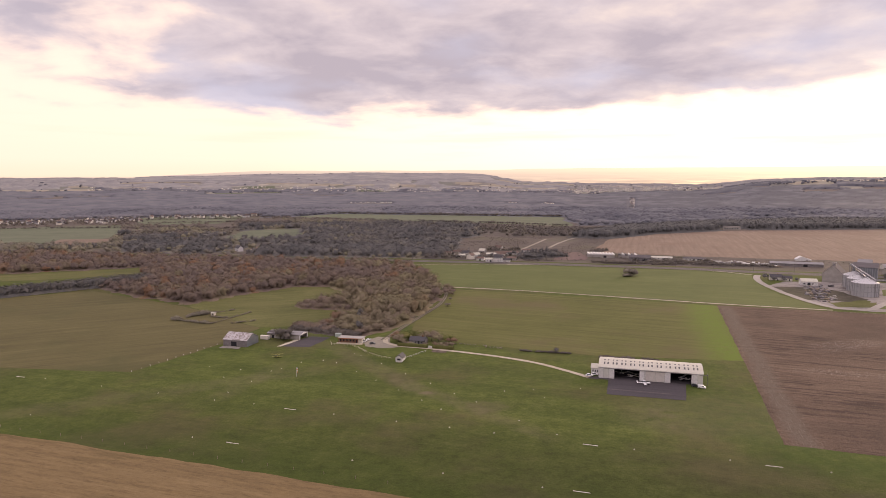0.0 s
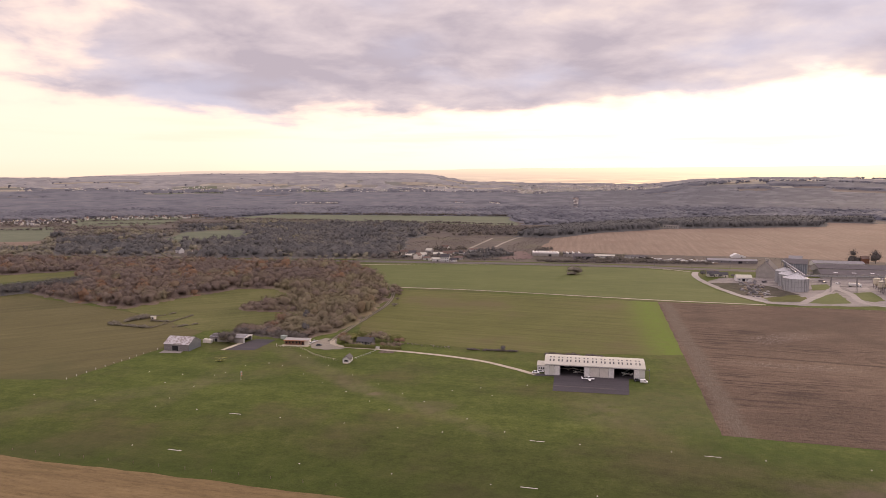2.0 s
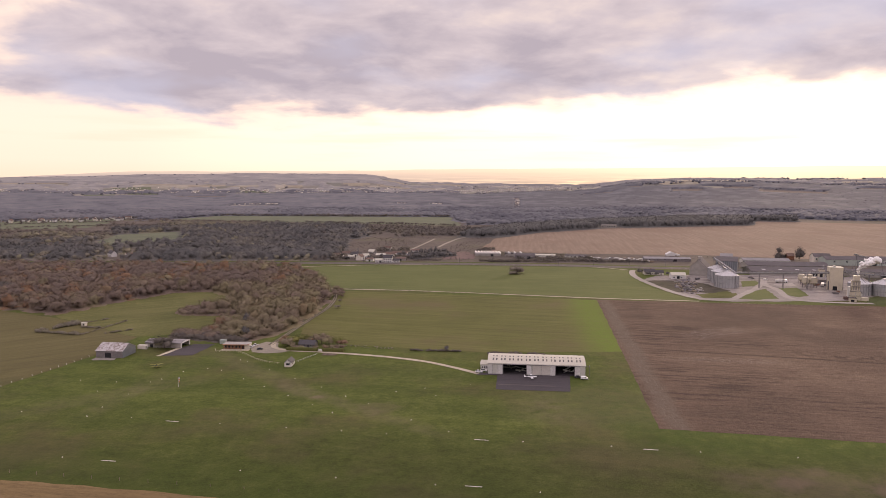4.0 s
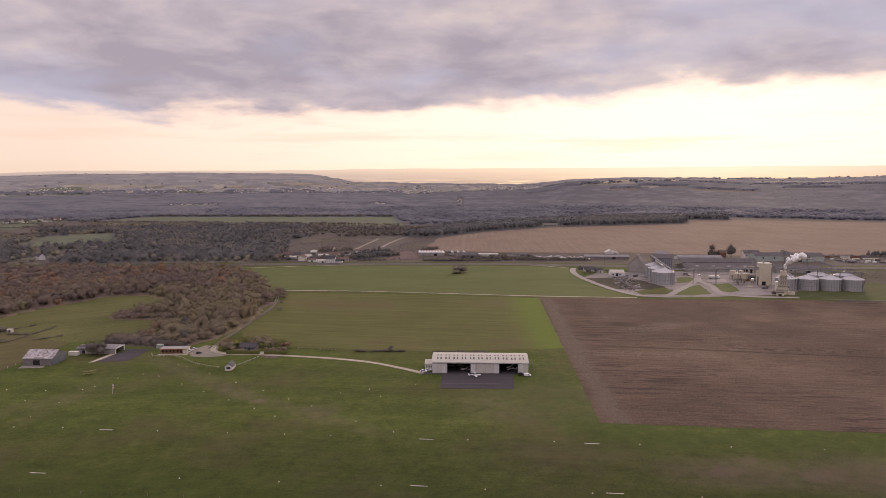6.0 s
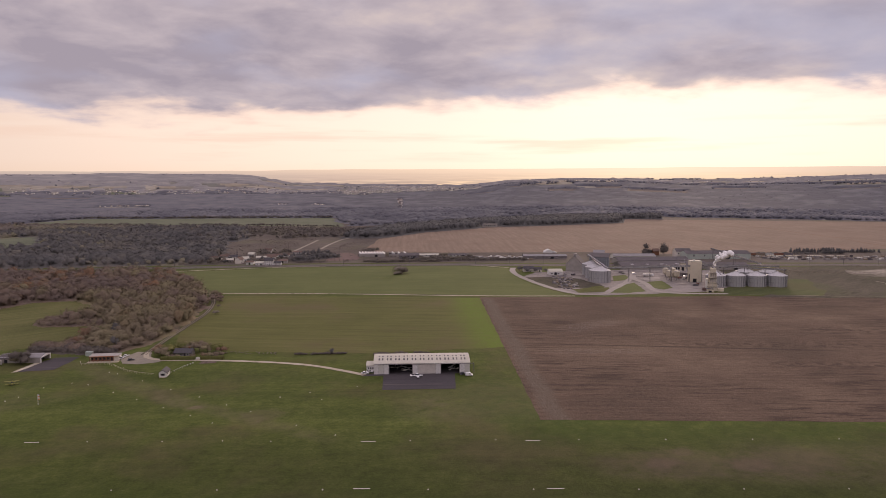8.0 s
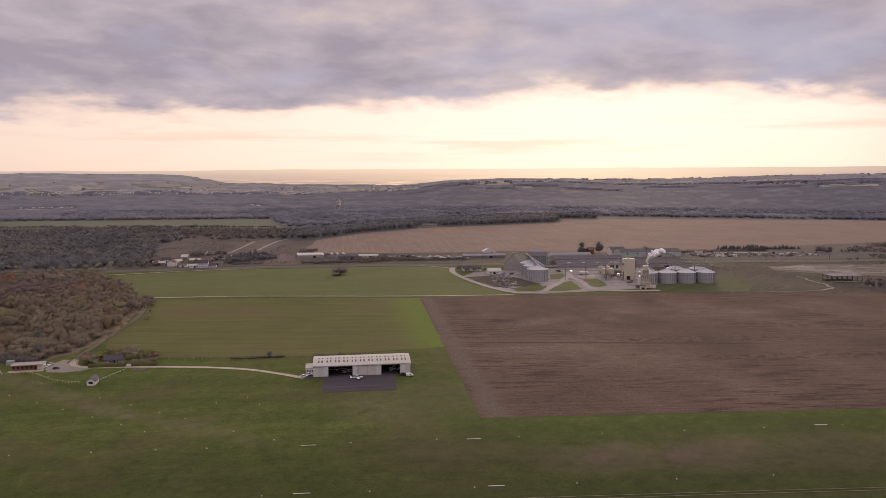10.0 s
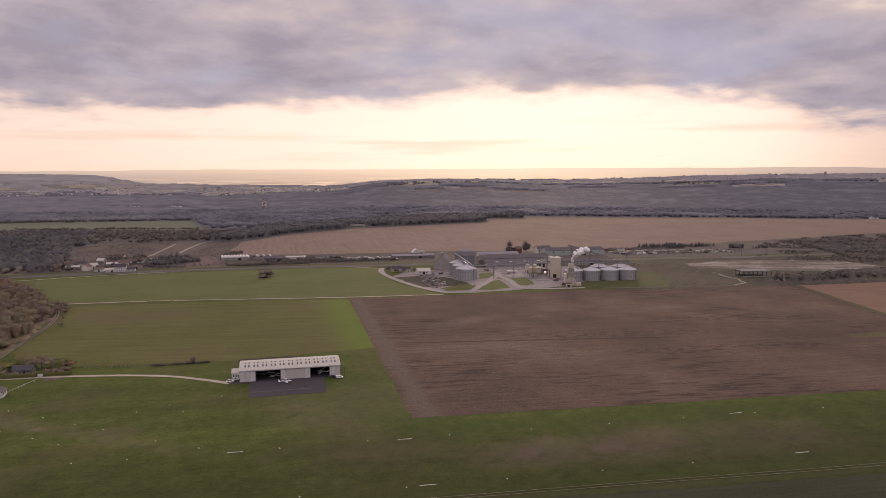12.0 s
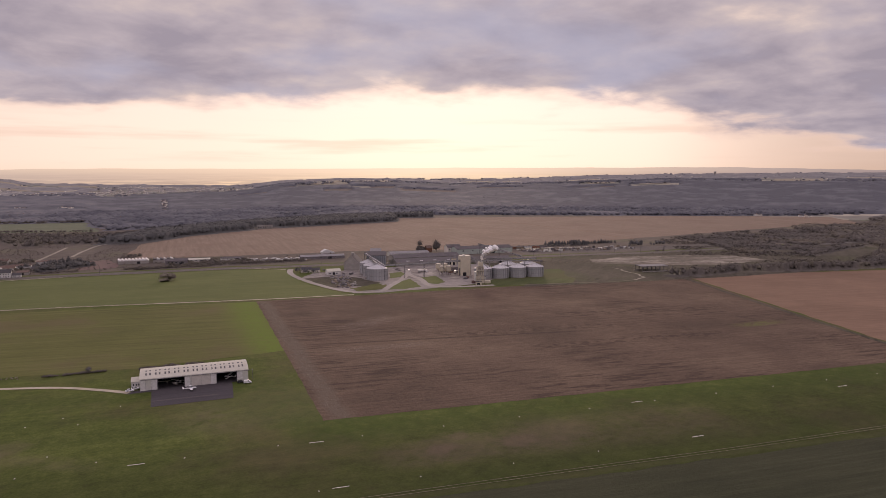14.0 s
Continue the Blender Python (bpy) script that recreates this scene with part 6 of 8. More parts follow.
def long_hangar():
    o = thing("hangar", HX, HY, HR, "long white steel hangar with an arched roof and two open bays", "hangar")
    arch = ARCH + [(22 - a, b) for a, b in ARCH[-2::-1]]
    outer = arch + [(a, b - 0.22) for a, b in arch[::-1]]
    roof = part("roof", prism(outer, -0.3, HL + 0.3), M["roof_pale"], o, "pale arched roof with rows of small skylights")
    for i in range(19):
        x = HL * (i + 0.5) / 19
        part("roof_seam", prism([(a, b + 0.05) for a, b in arch[:6]] + [(a, b - 0.05) for a, b in arch[5::-1]], x - 0.06, x + 0.06), M["roof_pale"], roof)
    for k in range(11):
        for dx in (2.6, 4.6):
            for y0, y1 in ((3.3, 6.0), (8.5, 10.1)):
                x = dx + 4.87 * k
                bm = bmesh.new()
                z0, z1 = roof_z(y0) + 0.06, roof_z(y1) + 0.06
                v = [bm.verts.new(q) for q in ((x, y0, z0 - 0.1), (x + 0.85, y0, z0 - 0.1), (x + 0.85, y1, z1 - 0.1), (x, y1, z1 - 0.1), (x, y0, z0), (x + 0.85, y0, z0), (x + 0.85, y1, z1), (x, y1, z1))]
                for q in ((4, 5, 6, 7), (0, 1, 5, 4), (1, 2, 6, 5), (2, 3, 7, 6), (3, 0, 4, 7)):
                    bm.faces.new([v[i] for i in q])
                part("skylight", bm, M["skylight"], roof, "dark skylight")
    gable = [(0, 0), (0, 6.4), (0.6, 6.56), (2.2, 6.94), (4.4, 7.41), (7.2, 7.86), (11, 8.18), (14.8, 7.86), (17.6, 7.41), (19.8, 6.94), (21.4, 6.56), (22, 6.4), (22, 0)]
    part("end_wall", prism(gable, 0, 0.25), M["sheet"], o)
    part("end_wall", prism(gable, HL - 0.25, HL), M["sheet"], o)
    part("back_wall", box(0.25, HL - 0.25, 21.75, 22, 0, 6.4), M["sheet"], o)
    # dark floor and added inner sheets put the shade of the bays into colour
    part("floor", box(0.25, HL - 0.25, 0.1, 21.75, -0.05, 0.13), M["asphalt"], o, "floor in dark asphalt colour to deepen the shade inside")
    part("shade_lining", box(0.3, HL - 0.3, 21.6, 21.7, 0.14, 6.4), M["shade_lining"], o, "dark blue-grey sheet standing in for shade in the bays")
    part("ceiling_shade_lining", prism([(a, b - 0.3) for a, b in arch[1:-1]] + [(a, b - 0.4) for a, b in arch[-2:0:-1]], 0.3, HL - 0.3), M["shade_lining"], o, "dark sheet under the roof, coloured as shade")
    for x in (0.28, HL - 0.34):
        part("shade_lining", box(x, x + 0.06, 0.4, 21.5, 0.14, 6.4), M["shade_lining"], o, "dark blue-grey sheet standing in for shade in the bays")
    part("fascia", box(-0.1, HL + 0.1, -0.42, 0.0, 5.98, 6.55), M["white"], o, "white fascia beam over the doors")
    part("door_track", box(-0.1, HL + 2.6, -0.62, -0.44, 5.82, 6.02), M["steel_dark"], o, "door track running on past the end wall")
    for x, y in ((HL + 2.5, -0.53), (HL + 2.5, 3.0)):
        part("track_post", beam((x, y, 0), (x, y, 5.9), 0.14), M["steel_dark"], o)
    part("track_tie", beam((HL + 2.5, -0.53, 5.87), (HL + 2.5, 3.0, 5.87), 0.12), M["steel_dark"], o)
    for a, b, y, m in ((0.0, 2.75, -0.35, "white"), (2.75, 5.6, -0.22, "sheet"), (5.6, 8.65, -0.35, "white"), (22.6, 25.3, -0.35, "white"), (25.3, 26.0, -0.12, "sheet"), (26.0, 31.2, -0.10, "panel"), (31.2, 36.2, -0.10, "panel"),
                       (36.2, 39.2, -0.35, "white"), (50.3, 53.4, -0.35, "white"), (53.4, 56.35, -0.22, "sheet")):
        p = part("door_panel", box(a + 0.03, b - 0.03, y - 0.07, y + 0.05, 0.06, 5.97), M[m], o, "sliding steel door panel")
        for i in range(1, 4):
            x = a + (b - a) * i / 4
            part("rib", box(x - 0.04, x + 0.04, y - 0.11, y - 0.06, 0.1, 5.9), M[m], p)
    for x in (8.9, 22.5, 39.3, 50.2):
        part("column", box(x - 0.15, x + 0.15, 0.15, 0.45, 0, 6.5), M["steel_dark"], o)
    for i in range(1, 7):
        x = HL * i / 7
        part("truss", prism([(0.4, 6.3), (4.4, 7.2), (11, 7.95), (17.6, 7.2), (21.6, 6.3), (21.6, 6.1), (0.4, 6.1)], x - 0.06, x + 0.06), M["steel_dark"], o)
    an = thing("annex", *hu(-4.7, 6.5), HR, "small white lean-to annex with windows beside the hangar", "shed")
    part("wall", box(0, 4.6, 0, 7, 0, 3.5), M["white"], an)
    part("roof", prism([(-0.3, 3.45), (-0.3, 3.65), (7.2, 4.5), (7.2, 4.3)], -0.25, 4.65), M["roof_pale"], an)
    for x in (0.7, 2.1, 3.4):
        glazed(an, "window", x, x + 0.8, 0, 1.3, 2.6, M["white"])
    glazed(an, "window", 2, 3.2, 0, 1.2, 2.4, M["white"], 0.08, "x").location.x = 0
    part("door", box(-0.06, 0.02, 4.5, 5.5, 0, 2.1), M["steel_dark"], an)
    return o


M["roof_mid"] = plain("mid_grey_roof_sheet", (0.24, 0.225, 0.225), 0.8, 0, 0.2, 0.2)
# near-black colour carries the shade inside the hangar bays
M["shade_lining"] = plain("shade_dark_blue_grey", (0.030, 0.032, 0.042), 0.9)
M["bluewall"] = plain("blue_grey_steel_sheet", (0.17, 0.185, 0.205), 0.6, 0.2, 0.2, 0.3)
M["skylight"] = plain("smoked_skylight", (0.040, 0.032, 0.034), 0.35)
M["panel"] = plain("stained_cream_steel", (0.56, 0.52, 0.47), 0.6, 0, 0.14, 0.35)
long_hangar()


# ---- aircraft and vehicles ----
def loft(rings, bm=None):
    """Skin over rings of (x, half width, z bottom, z top), eight-sided."""
    bm = bm or bmesh.new()
    rows = []
    for x, w, a, b in rings:
        m, hh = (a + b) / 2, (b - a) / 2
        rows.append([bm.verts.new((x, w * math.cos(t), m + hh * math.sin(t))) for t in [2 * math.pi * i / 8 for i in range(8)]])
    for p, q in zip(rows, rows[1:]):
        for i in range(8):
            bm.faces.new((p[i], p[(i + 1) % 8], q[(i + 1) % 8], q[i]))
    bm.faces.new(rows[0])
    bm.faces.new(rows[-1][::-1])
    bmesh.ops.recalc_face_normals(bm, faces=bm.faces)
    return bm


def aircraft(x, y, rz, high, mat, label, length=7.0, span=9.0):
    o = thing("light_aircraft", x, y, rz, label, "aircraft")
    L = length
    part("fuselage", loft([(L * 0.42, 0.12, 0.85, 1.15), (L * 0.38, 0.42, 0.65, 1.35), (L * 0.12, 0.55, 0.55, 1.5), (-L * 0.08, 0.5, 0.6, 1.5), (-L * 0.5, 0.12, 0.95, 1.2), (-L * 0.58, 0.05, 1.0, 1.2)]), mat, o, smooth=True)
    part("canopy", loft([(L * 0.16, 0.3, 1.3, 1.5), (L * 0.06, 0.48, 1.2, 1.95), (-L * 0.08, 0.45, 1.2, 1.9), (-L * 0.2, 0.2, 1.2, 1.5)]), M["glass"], o, smooth=True)
    zw = 2.05 if high else 0.75
    for s in (-1, 1):
        bm = bmesh.new()
        v = [bm.verts.new(q) for q in ((L * 0.12, s * 0.3, zw), (L * 0.1, s * span / 2, zw + 0.3), (-L * 0.06, s * span / 2, zw + 0.3), (-L * 0.1, s * 0.3, zw))]
        top = bmesh.ops.extrude_face_region(bm, geom=[bm.faces.new(v)])
        bmesh.ops.translate(bm, verts=[e for e in top["geom"] if isinstance(e, bmesh.types.BMVert)], vec=(0, 0, 0.16))
        bmesh.ops.recalc_face_normals(bm, faces=bm.faces)
        part("wing", bm, mat, o)
        if high:
            part("strut", beam((0.2, s * 0.5, 0.8), (0.1, s * span * 0.27, zw + 0.15), 0.07), M["steel_dark"], o)
            part("lower_wing", box(-0.5, 0.55, s * 0.3 if s > 0 else -span * 0.44, span * 0.44 if s > 0 else -0.3, 0.72, 0.84), mat, o)
        part("tailplane", box(-L * 0.58, -L * 0.47, 0.05 if s > 0 else -1.5, 1.5 if s > 0 else -0.05, 1.1, 1.18), mat, o)
        part("wheel", beam((0.1, s * 1.1 - 0.07, 0.25), (0.1, s * 1.1 + 0.07, 0.25), 0.5), M["tyre"], o)
        part("undercarriage_leg", beam((0.1, s * 1.1, 0.25), (0.1, s * 0.5, 0.75), 0.09), mat, o)
    part("fin", prism([(-L * 0.6, 1.15), (-L * 0.45, 1.15), (-L * 0.54, 2.15), (-L * 0.61, 2.15)], -0.05, 0.05, "y"), mat, o)
    part("nose_wheel", beam((L * 0.3, -0.06, 0.22), (L * 0.3, 0.06, 0.22), 0.44), M["tyre"], o)
    part("nose_leg", beam((L * 0.3, 0, 0.25), (L * 0.3, 0, 0.75), 0.09), mat, o)
    part("propeller", beam((L * 0.43, 0, 0.15), (L * 0.43, 0, 1.85), 0.12, h=0.05), M["steel_dark"], o)
    return o


def wheel_bm(x, y, r=0.32, w=0.2):
    bm = bmesh.new()
    rows = [[bm.verts.new((x + r * math.cos(i * math.pi / 5), y + d, r + r * math.sin(i * math.pi / 5))) for i in range(10)] for d in (-w / 2, w / 2)]
    for i in range(10):
        bm.faces.new((rows[0][i], rows[0][(i + 1) % 10], rows[1][(i + 1) % 10], rows[1][i]))
    bm.faces.new(rows[0])
    bm.faces.new(rows[1][::-1])
    return bm


def vehicle(x, y, rz, paint, label, van=False, L=4.3, W=1.76, category="car", z=0.12):
    o = thing("van" if van else "car", x, y, rz, label, category, "parked vehicles", z)
    h = L / 2
    if van:
        body = [(-h, 0.35), (-h, 1.78), (h * 0.35, 1.82), (h * 0.62, 1.12), (h * 0.96, 0.95), (h, 0.35)]
        glass = [(h * 0.05, 1.12), (h * 0.05, 1.72), (h * 0.36, 1.74), (h * 0.60, 1.14)]
    else:
        body = [(-h, 0.32), (-h * 0.98, 0.85), (-h * 0.78, 0.98), (h * 0.38, 0.98), (h * 0.95, 0.78), (h, 0.32)]
        glass = [(-h * 0.8, 0.95), (-h * 0.58, 1.4), (h * 0.08, 1.42), (h * 0.4, 0.95)]
    bm = prism(body, -W / 2, W / 2, "y")
    bmesh.ops.bevel(bm, geom=bm.edges[:], offset=0.07, segments=1, affect="EDGES")
    b = part("body", bm, paint, o)
    part("windows", prism(glass, -W / 2 + (0.04 if not van else -0.01), W / 2 - (0.04 if not van else -0.01), "y"), M["glass"], o, "dark glazing")
    if not van:
        part("roof_panel", box(-h * 0.56, h * 0.06, -W / 2 + 0.12, W / 2 - 0.12, 1.41, 1.46), paint, o)
    for sx in (-0.62, 0.62):
        for sy in (-1, 1):
            w = part("wheel", wheel_bm(sx * h, sy * (W / 2 - 0.08)), M["tyre"], o)
            part("rim", tube([(0.18, 0), (0.18, 0.02)], 8), M["galv"], w).matrix_basis = pose(sx * h, sy * (W / 2 + 0.03), 0.32, 90)
    for sy in (-1, 1):
        part("headlight", box(h - 0.08, h + 0.01, sy * 0.6 - 0.16, sy * 0.6 + 0.16, 0.6, 0.75), M["glass"], b)
    return o


aircraft(*hu(25.4, -7.0), HR + 4, False, M["carpaint"], "white low-wing light aircraft parked on the asphalt apron", 7.2, 8.6)
aircraft(*hu(19.5, 6.5), HR + 60, True, M["white"], "white high-wing aircraft inside the open hangar bay")
aircraft(*hu(13, 12), HR - 80, False, M["sheet"], "pale low-wing aircraft in the dark hangar bay")
aircraft(*hu(46.5, 8), HR + 150, True, M["carpaint"], "white high-wing aircraft in the second open bay")
aircraft(-105.8, 432.6, -82, True, M["yellow"], "dull yellow biplane parked on the grass", 5.4, 7.4)
vehicle(*hu(-5.2, 1.0), HR + 8, M["carpaint"], "white estate car parked beside the hangar annex")
vehicle(*hu(-2.6, 3.8), HR + 10, M["carpaint"], "white hatchback parked before the hangar annex", L=4.0)
vehicle(*hu(55.4, -6.0), HR - 6, M["carpaint"], "white panel van parked at the hangar's corner", True, 4.2, 1.8, "van")
vehicle(*hu(52.2, -3.6), HR + 2, M["carblack"], "dark saloon car parked beside the white van")
vehicle(-54.6, 474.5, 62, M["carpaint"], "white car parked beside the clubhouse")
vehicle(-52.4, 479.3, 58, M["carpaint"], "white car parked on the gravel lot")
vehicle(-48.6, 467.8, 15, M["carblack"], "black car parked on the gravel lot", L=4.1)


# ---- generic buildings ----
def gabled(name, x, y, rz, L, W, eave, ridge, wall, roof, label, category, windows=(), doors=(), over=0.35, group="", chimney=None, thick=0.18):
    """A building centred at its base, ridge along its length, front towards -y. windows: x0, x1, z0, z1 on the front."""
    o = thing(name, x, y, rz, label, category, group)
    l, w = L / 2, W / 2
    part("wall", prism([(-w, 0), (w, 0), (w, eave), (0, ridge), (-w, eave)], -l, l), M[wall], o)
    k = (ridge - eave) / w
    out = [(-w - over, eave - k * over), (0, ridge), (w + over, eave - k * over)]
    top = [(a, b + thick) for a, b in out]
    part("roof", prism(out + top[::-1], -l - over, l + over), M[roof], o)
    for a, b, c, d in windows:
        glazed(o, "window", a, b, -w, c, d, M["white"])
    for a, b, d in doors:
        part("door", box(a, b, -w - 0.06, -w + 0.02, 0, d), M["dark"], o, "dark doorway")
    if chimney is not None:
        part("chimney", box(chimney - 0.4, chimney + 0.4, -0.3, 0.3, ridge - 0.8, ridge + 1.1), M["rust"], o)
    return o


def flat_block(name, x, y, rz, L, W, H, wall, label, category, roof="roof_grey", windows=(), doors=(), over=0.0, group=""):
    o = thing(name, x, y, rz, label, category, group)
    l, w = L / 2, W / 2
    part("wall", box(-l, l, -w, w, 0, H), M[wall], o)
    part("roof", box(-l - over, l + over, -w - over, w + over, H, H + 0.25), M[roof], o)
    for a, b, c, d in windows:
        glazed(o, "window", a, b, -w, c, d, M["white"])
    for a, b, d in doors:
        part("door", box(a, b, -w - 0.06, -w + 0.02, 0, d), M["dark"], o, "dark doorway")
    return o


def place(x, y, rz, lx, ly):
    c, s = math.cos(radians(rz)), math.sin(radians(rz))
    return x + lx * c - ly * s, y + lx * s + ly * c


# ---- airfield buildings ----
barn = gabled("barn", *place(-150, 464.4, -16, 9, 7.5), -16, 18, 15, 4.4, 8.0, "wall_worn", "roof_worn", "weathered barn with a rust-stained pale sheet roof", "barn", doors=((-3, 1.2, 3.2),))
part("gable_cladding", prism([(-7.4, 0), (7.4, 0), (7.4, 4.3), (0, 7.75), (-7.4, 4.3)], 9.0, 9.08), M["bluewall"], barn, "blue-grey metal gable end")
for i in range(9):
    part("roof_sheet_lap", prism([(-7.8, 4.32), (0, 8.17), (0, 8.25), (-7.8, 4.40)], -8.8 + i * 2.15, -8.74 + i * 2.15), M["roof_worn"], barn)


def small_hangar():
    x, y = place(-99.5, 485.5, -17, -13, 0)
    o = thing("small_hangar", x, y, -17, "low grey-roofed hangar with a white-framed open end", "hangar")
    part("back_wall", box(-13, 13, 5.35, 5.6, 0, 3.3), M["concrete"], o)
    part("front_wall", box(-13, 12.9, -5.6, -5.35, 0, 3.3), M["concrete"], o)
    part("end_wall", prism([(-5.6, 0), (5.6, 0), (5.6, 3.3), (0, 4.2), (-5.6, 3.3)], -13, -12.75), M["concrete"], o)
    part("roof", prism([(-6.0, 3.3), (0, 4.3), (6.0, 3.3), (6.0, 3.5), (0, 4.5), (-6.0, 3.5)], -13.3, 13.3), M["roof_mid"], o)
    part("portal_post", box(12.7, 13.15, -5.9, -5.0, 0, 3.3), M["white"], o)
    part("portal_post", box(12.7, 13.15, 5.0, 5.9, 0, 3.3), M["white"], o)
    part("portal_beam", prism([(-5.9, 3.2), (5.9, 3.2), (5.9, 3.6), (0, 4.6), (-5.9, 3.6)], 13.31, 13.5), M["white"], o)
    part("inner_door", box(9, 9.2, -5.3, 5.3, 0, 3.2), M["dark"], o)
    return o


small_hangar()


def container(x, y, rz, L, mat, label):
    o = thing("container", x, y, rz, label, "container")
    b = part("body", box(-L / 2, L / 2, -1.22, 1.22, 0.12, 2.6), mat, o)
    for i in range(int(L / 0.5)):
        part("rib", box(-L / 2 + 0.25 + i * 0.5, -L / 2 + 0.4 + i * 0.5, -1.27, -1.22, 0.25, 2.5), mat, b)
    part("lid", box(-L / 2 - 0.05, L / 2 + 0.05, -1.27, 1.27, 2.6, 2.68), mat, o)
    part("door", box(L / 2, L / 2 + 0.05, -1.1, 1.1, 0.2, 2.5), M["sheet"], o)
    for s in (-1, 1):
        part("skid", box(-L / 2, L / 2, s * 0.9 - 0.1, s * 0.9 + 0.1, 0, 0.14), M["steel_dark"], o)


container(-126.3, 482.8, -16, 6.2, M["plaster"], "off-white steel container beside the small hangar")
container(-75.2, 489.5, -14, 4.2, M["greenwall"], "pale site container below the thicket")
gabled("shed", -120.5, 489.5, -17, 8, 7, 3.0, 4.6, "concrete", "roof_grey", "grey shed with a shallow fibre-cement roof", "shed", doors=((-1, 1, 2.2),))


def clubhouse():
    o = thing("clubhouse", *place(-72.9, 472.3, -11, 8.7, 3.6), -11, "low flat-roofed clubhouse with a rust-red glazed front", "clubhouse")
    part("wall", box(-8.4, 8.4, -2.2, 3.4, 0.15, 3.3), M["plaster"], o)
    part("front_cladding", box(-8.3, 5.4, -2.3, -2.2, 0.15, 3.2), M["rust"], o, "rust-red timber front")
    part("roof", box(-8.9, 8.9, -3.8, 3.8, 3.3, 3.62), M["concrete"], o, "flat pale roof with a deep overhang")
    part("gutter", box(-8.95, 8.95, -3.88, -3.8, 3.25, 3.5), M["orange"], o, "orange fascia board")
    part("terrace", box(-9.6, 9.4, -6.6, -2.3, 0, 0.15), M["gravel"], o, "pale paved terrace")
    for i in range(7):
        x = -8.4 + i * 2.3
        part("porch_post", box(x - 0.09, x + 0.09, -3.7, -3.52, 0.15, 3.3), M["rust"], o)
    for i in range(5):
        glazed(o, "window", -7.9 + i * 2.35, -6.2 + i * 2.35, -2.3, 0.9, 2.6, M["wood"])
    part("door", box(3.9, 5.0, -2.38, -2.3, 0.15, 2.3), M["dark"], o)
    glazed(o, "window", -1.0, 0.6, 8.4, 1.2, 2.3, M["white"], 0.08, "x")
    return o


clubhouse()


def white_shed():
    o = thing("shed", *place(-27.5, 422.3, -12, 0, 4.0), -12 + 90, "small white gabled shed with a dark slate roof", "shed")
    part("wall", prism([(-2.15, 0), (2.15, 0), (2.15, 2.5), (0, 4.1), (-2.15, 2.5)], -4, 4), M["white"], o)
    part("roof", prism([(-2.5, 2.24), (0, 4.1), (2.5, 2.24), (2.5, 2.42), (0, 4.3), (-2.5, 2.42)], -4.3, 4.3), M["roof_dark"], o, "dark slate roof")
    part("door", box(-4.06, -3.98, -1.1, 1.1, 0.9, 2.1), M["dark"], o, "wide dark window opening")
    part("step", box(-5.2, -4.0, -1.6, 1.6, 0, 0.12), M["gravel"], o)
    for x in (-2.4, 0.6):
        part("window", box(x, x + 1, -2.2, -2.13, 1.1, 2.0), M["glass"], o)


white_shed()
gabled("house", -17, 472, -16, 11, 8, 2.4, 4.5, "wall_worn", "roof_dark", "single-storey grey house with a dark slate roof", "house", ((-4, -2.8, 0.9, 2.0), (-1.6, -0.4, 0.9, 2.0), (2.6, 3.9, 0.9, 2.0)), ((0.8, 1.8, 2.0),), chimney=3.2)
for x, y, hh, tt, m in ((-27, 481, 7, 0.5, "tree_green"), (-31, 474, 6.5, 0.4, "tree_mix"), (-24, 477, 6, 0.7, "tree_green"), (-8, 478, 7.5, 0.35, "tree_mix"), (-3, 474, 7, 0.6, "tree_mix"), (2.5, 473, 6.2, 0.3, "tree_green"), (-14, 481, 6.5, 0.5, "tree_mix"), (6, 469, 5, 0.8, "tree_mix"), (-20, 483, 6, 0.2, "tree_green"), (-33, 482, 5.5, 0.8, "tree_mix")):
    tree(x, y, hh * 1.1, M[m], "half-bare garden tree behind the house", tt, hh * 1.6)
tree(-112, 480, 11.0, M["tree_scrub"], "broad leafless tree before the small hangar", 0.45, 14.5)
tree(-115, 481.5, 7.6, M["tree_bare"], "leafless tree before the small hangar", 0.6, 9)
tree(4, 606, 4, M["tree_bare"], "small bush in the green field", 0.4, 6, "bush", "bush")
tree(-3, 655, 7, M["tree_mix"], "tree at the end of the wood", 0.35, 9)
tree(2, 668, 8, M["tree_mix"], "tree at the end of the wood", 0.2, 10)
tree(-88, 527, 7.0, M["tree_mix"], "rust-coloured tree at the wood's corner", 0.86, 8)
tree(-62, 508, 9.5, M["tree_dark"], "dark evergreen at the wood's edge", 0.4, 6.5)
tree(-66, 547, 10.5, M["tree_dark"], "dark evergreen at the wood's edge", 0.4, 7)


for x, y, hh, m, tt in ((7, 640, 3, "tree_bare", 0.4), (8, 662, 5, "tree_mix", 0.3), (9, 676, 6, "tree_mix", 0.15), (7, 690, 7, "tree_mix", 0.3), (4, 702, 7, "tree_mix", 0.4)):
    tree(x, y, hh, M[m], "brown bush beside the rutted track", tt, hh * 1.3, "bush", "bush")
hut = gabled("hut", -190.6, 567.5, -16, 3.2, 2.6, 2.0, 2.6, "plaster", "roof_pale", "small white hut inside the hedged plot", "hut", (), ((-0.5, 0.5, 1.9),))


tree(74, 443.5, 4.6, M["tree_dark"], "small dark bush in the scrub line", 0.5, 4, "bush", "bush")
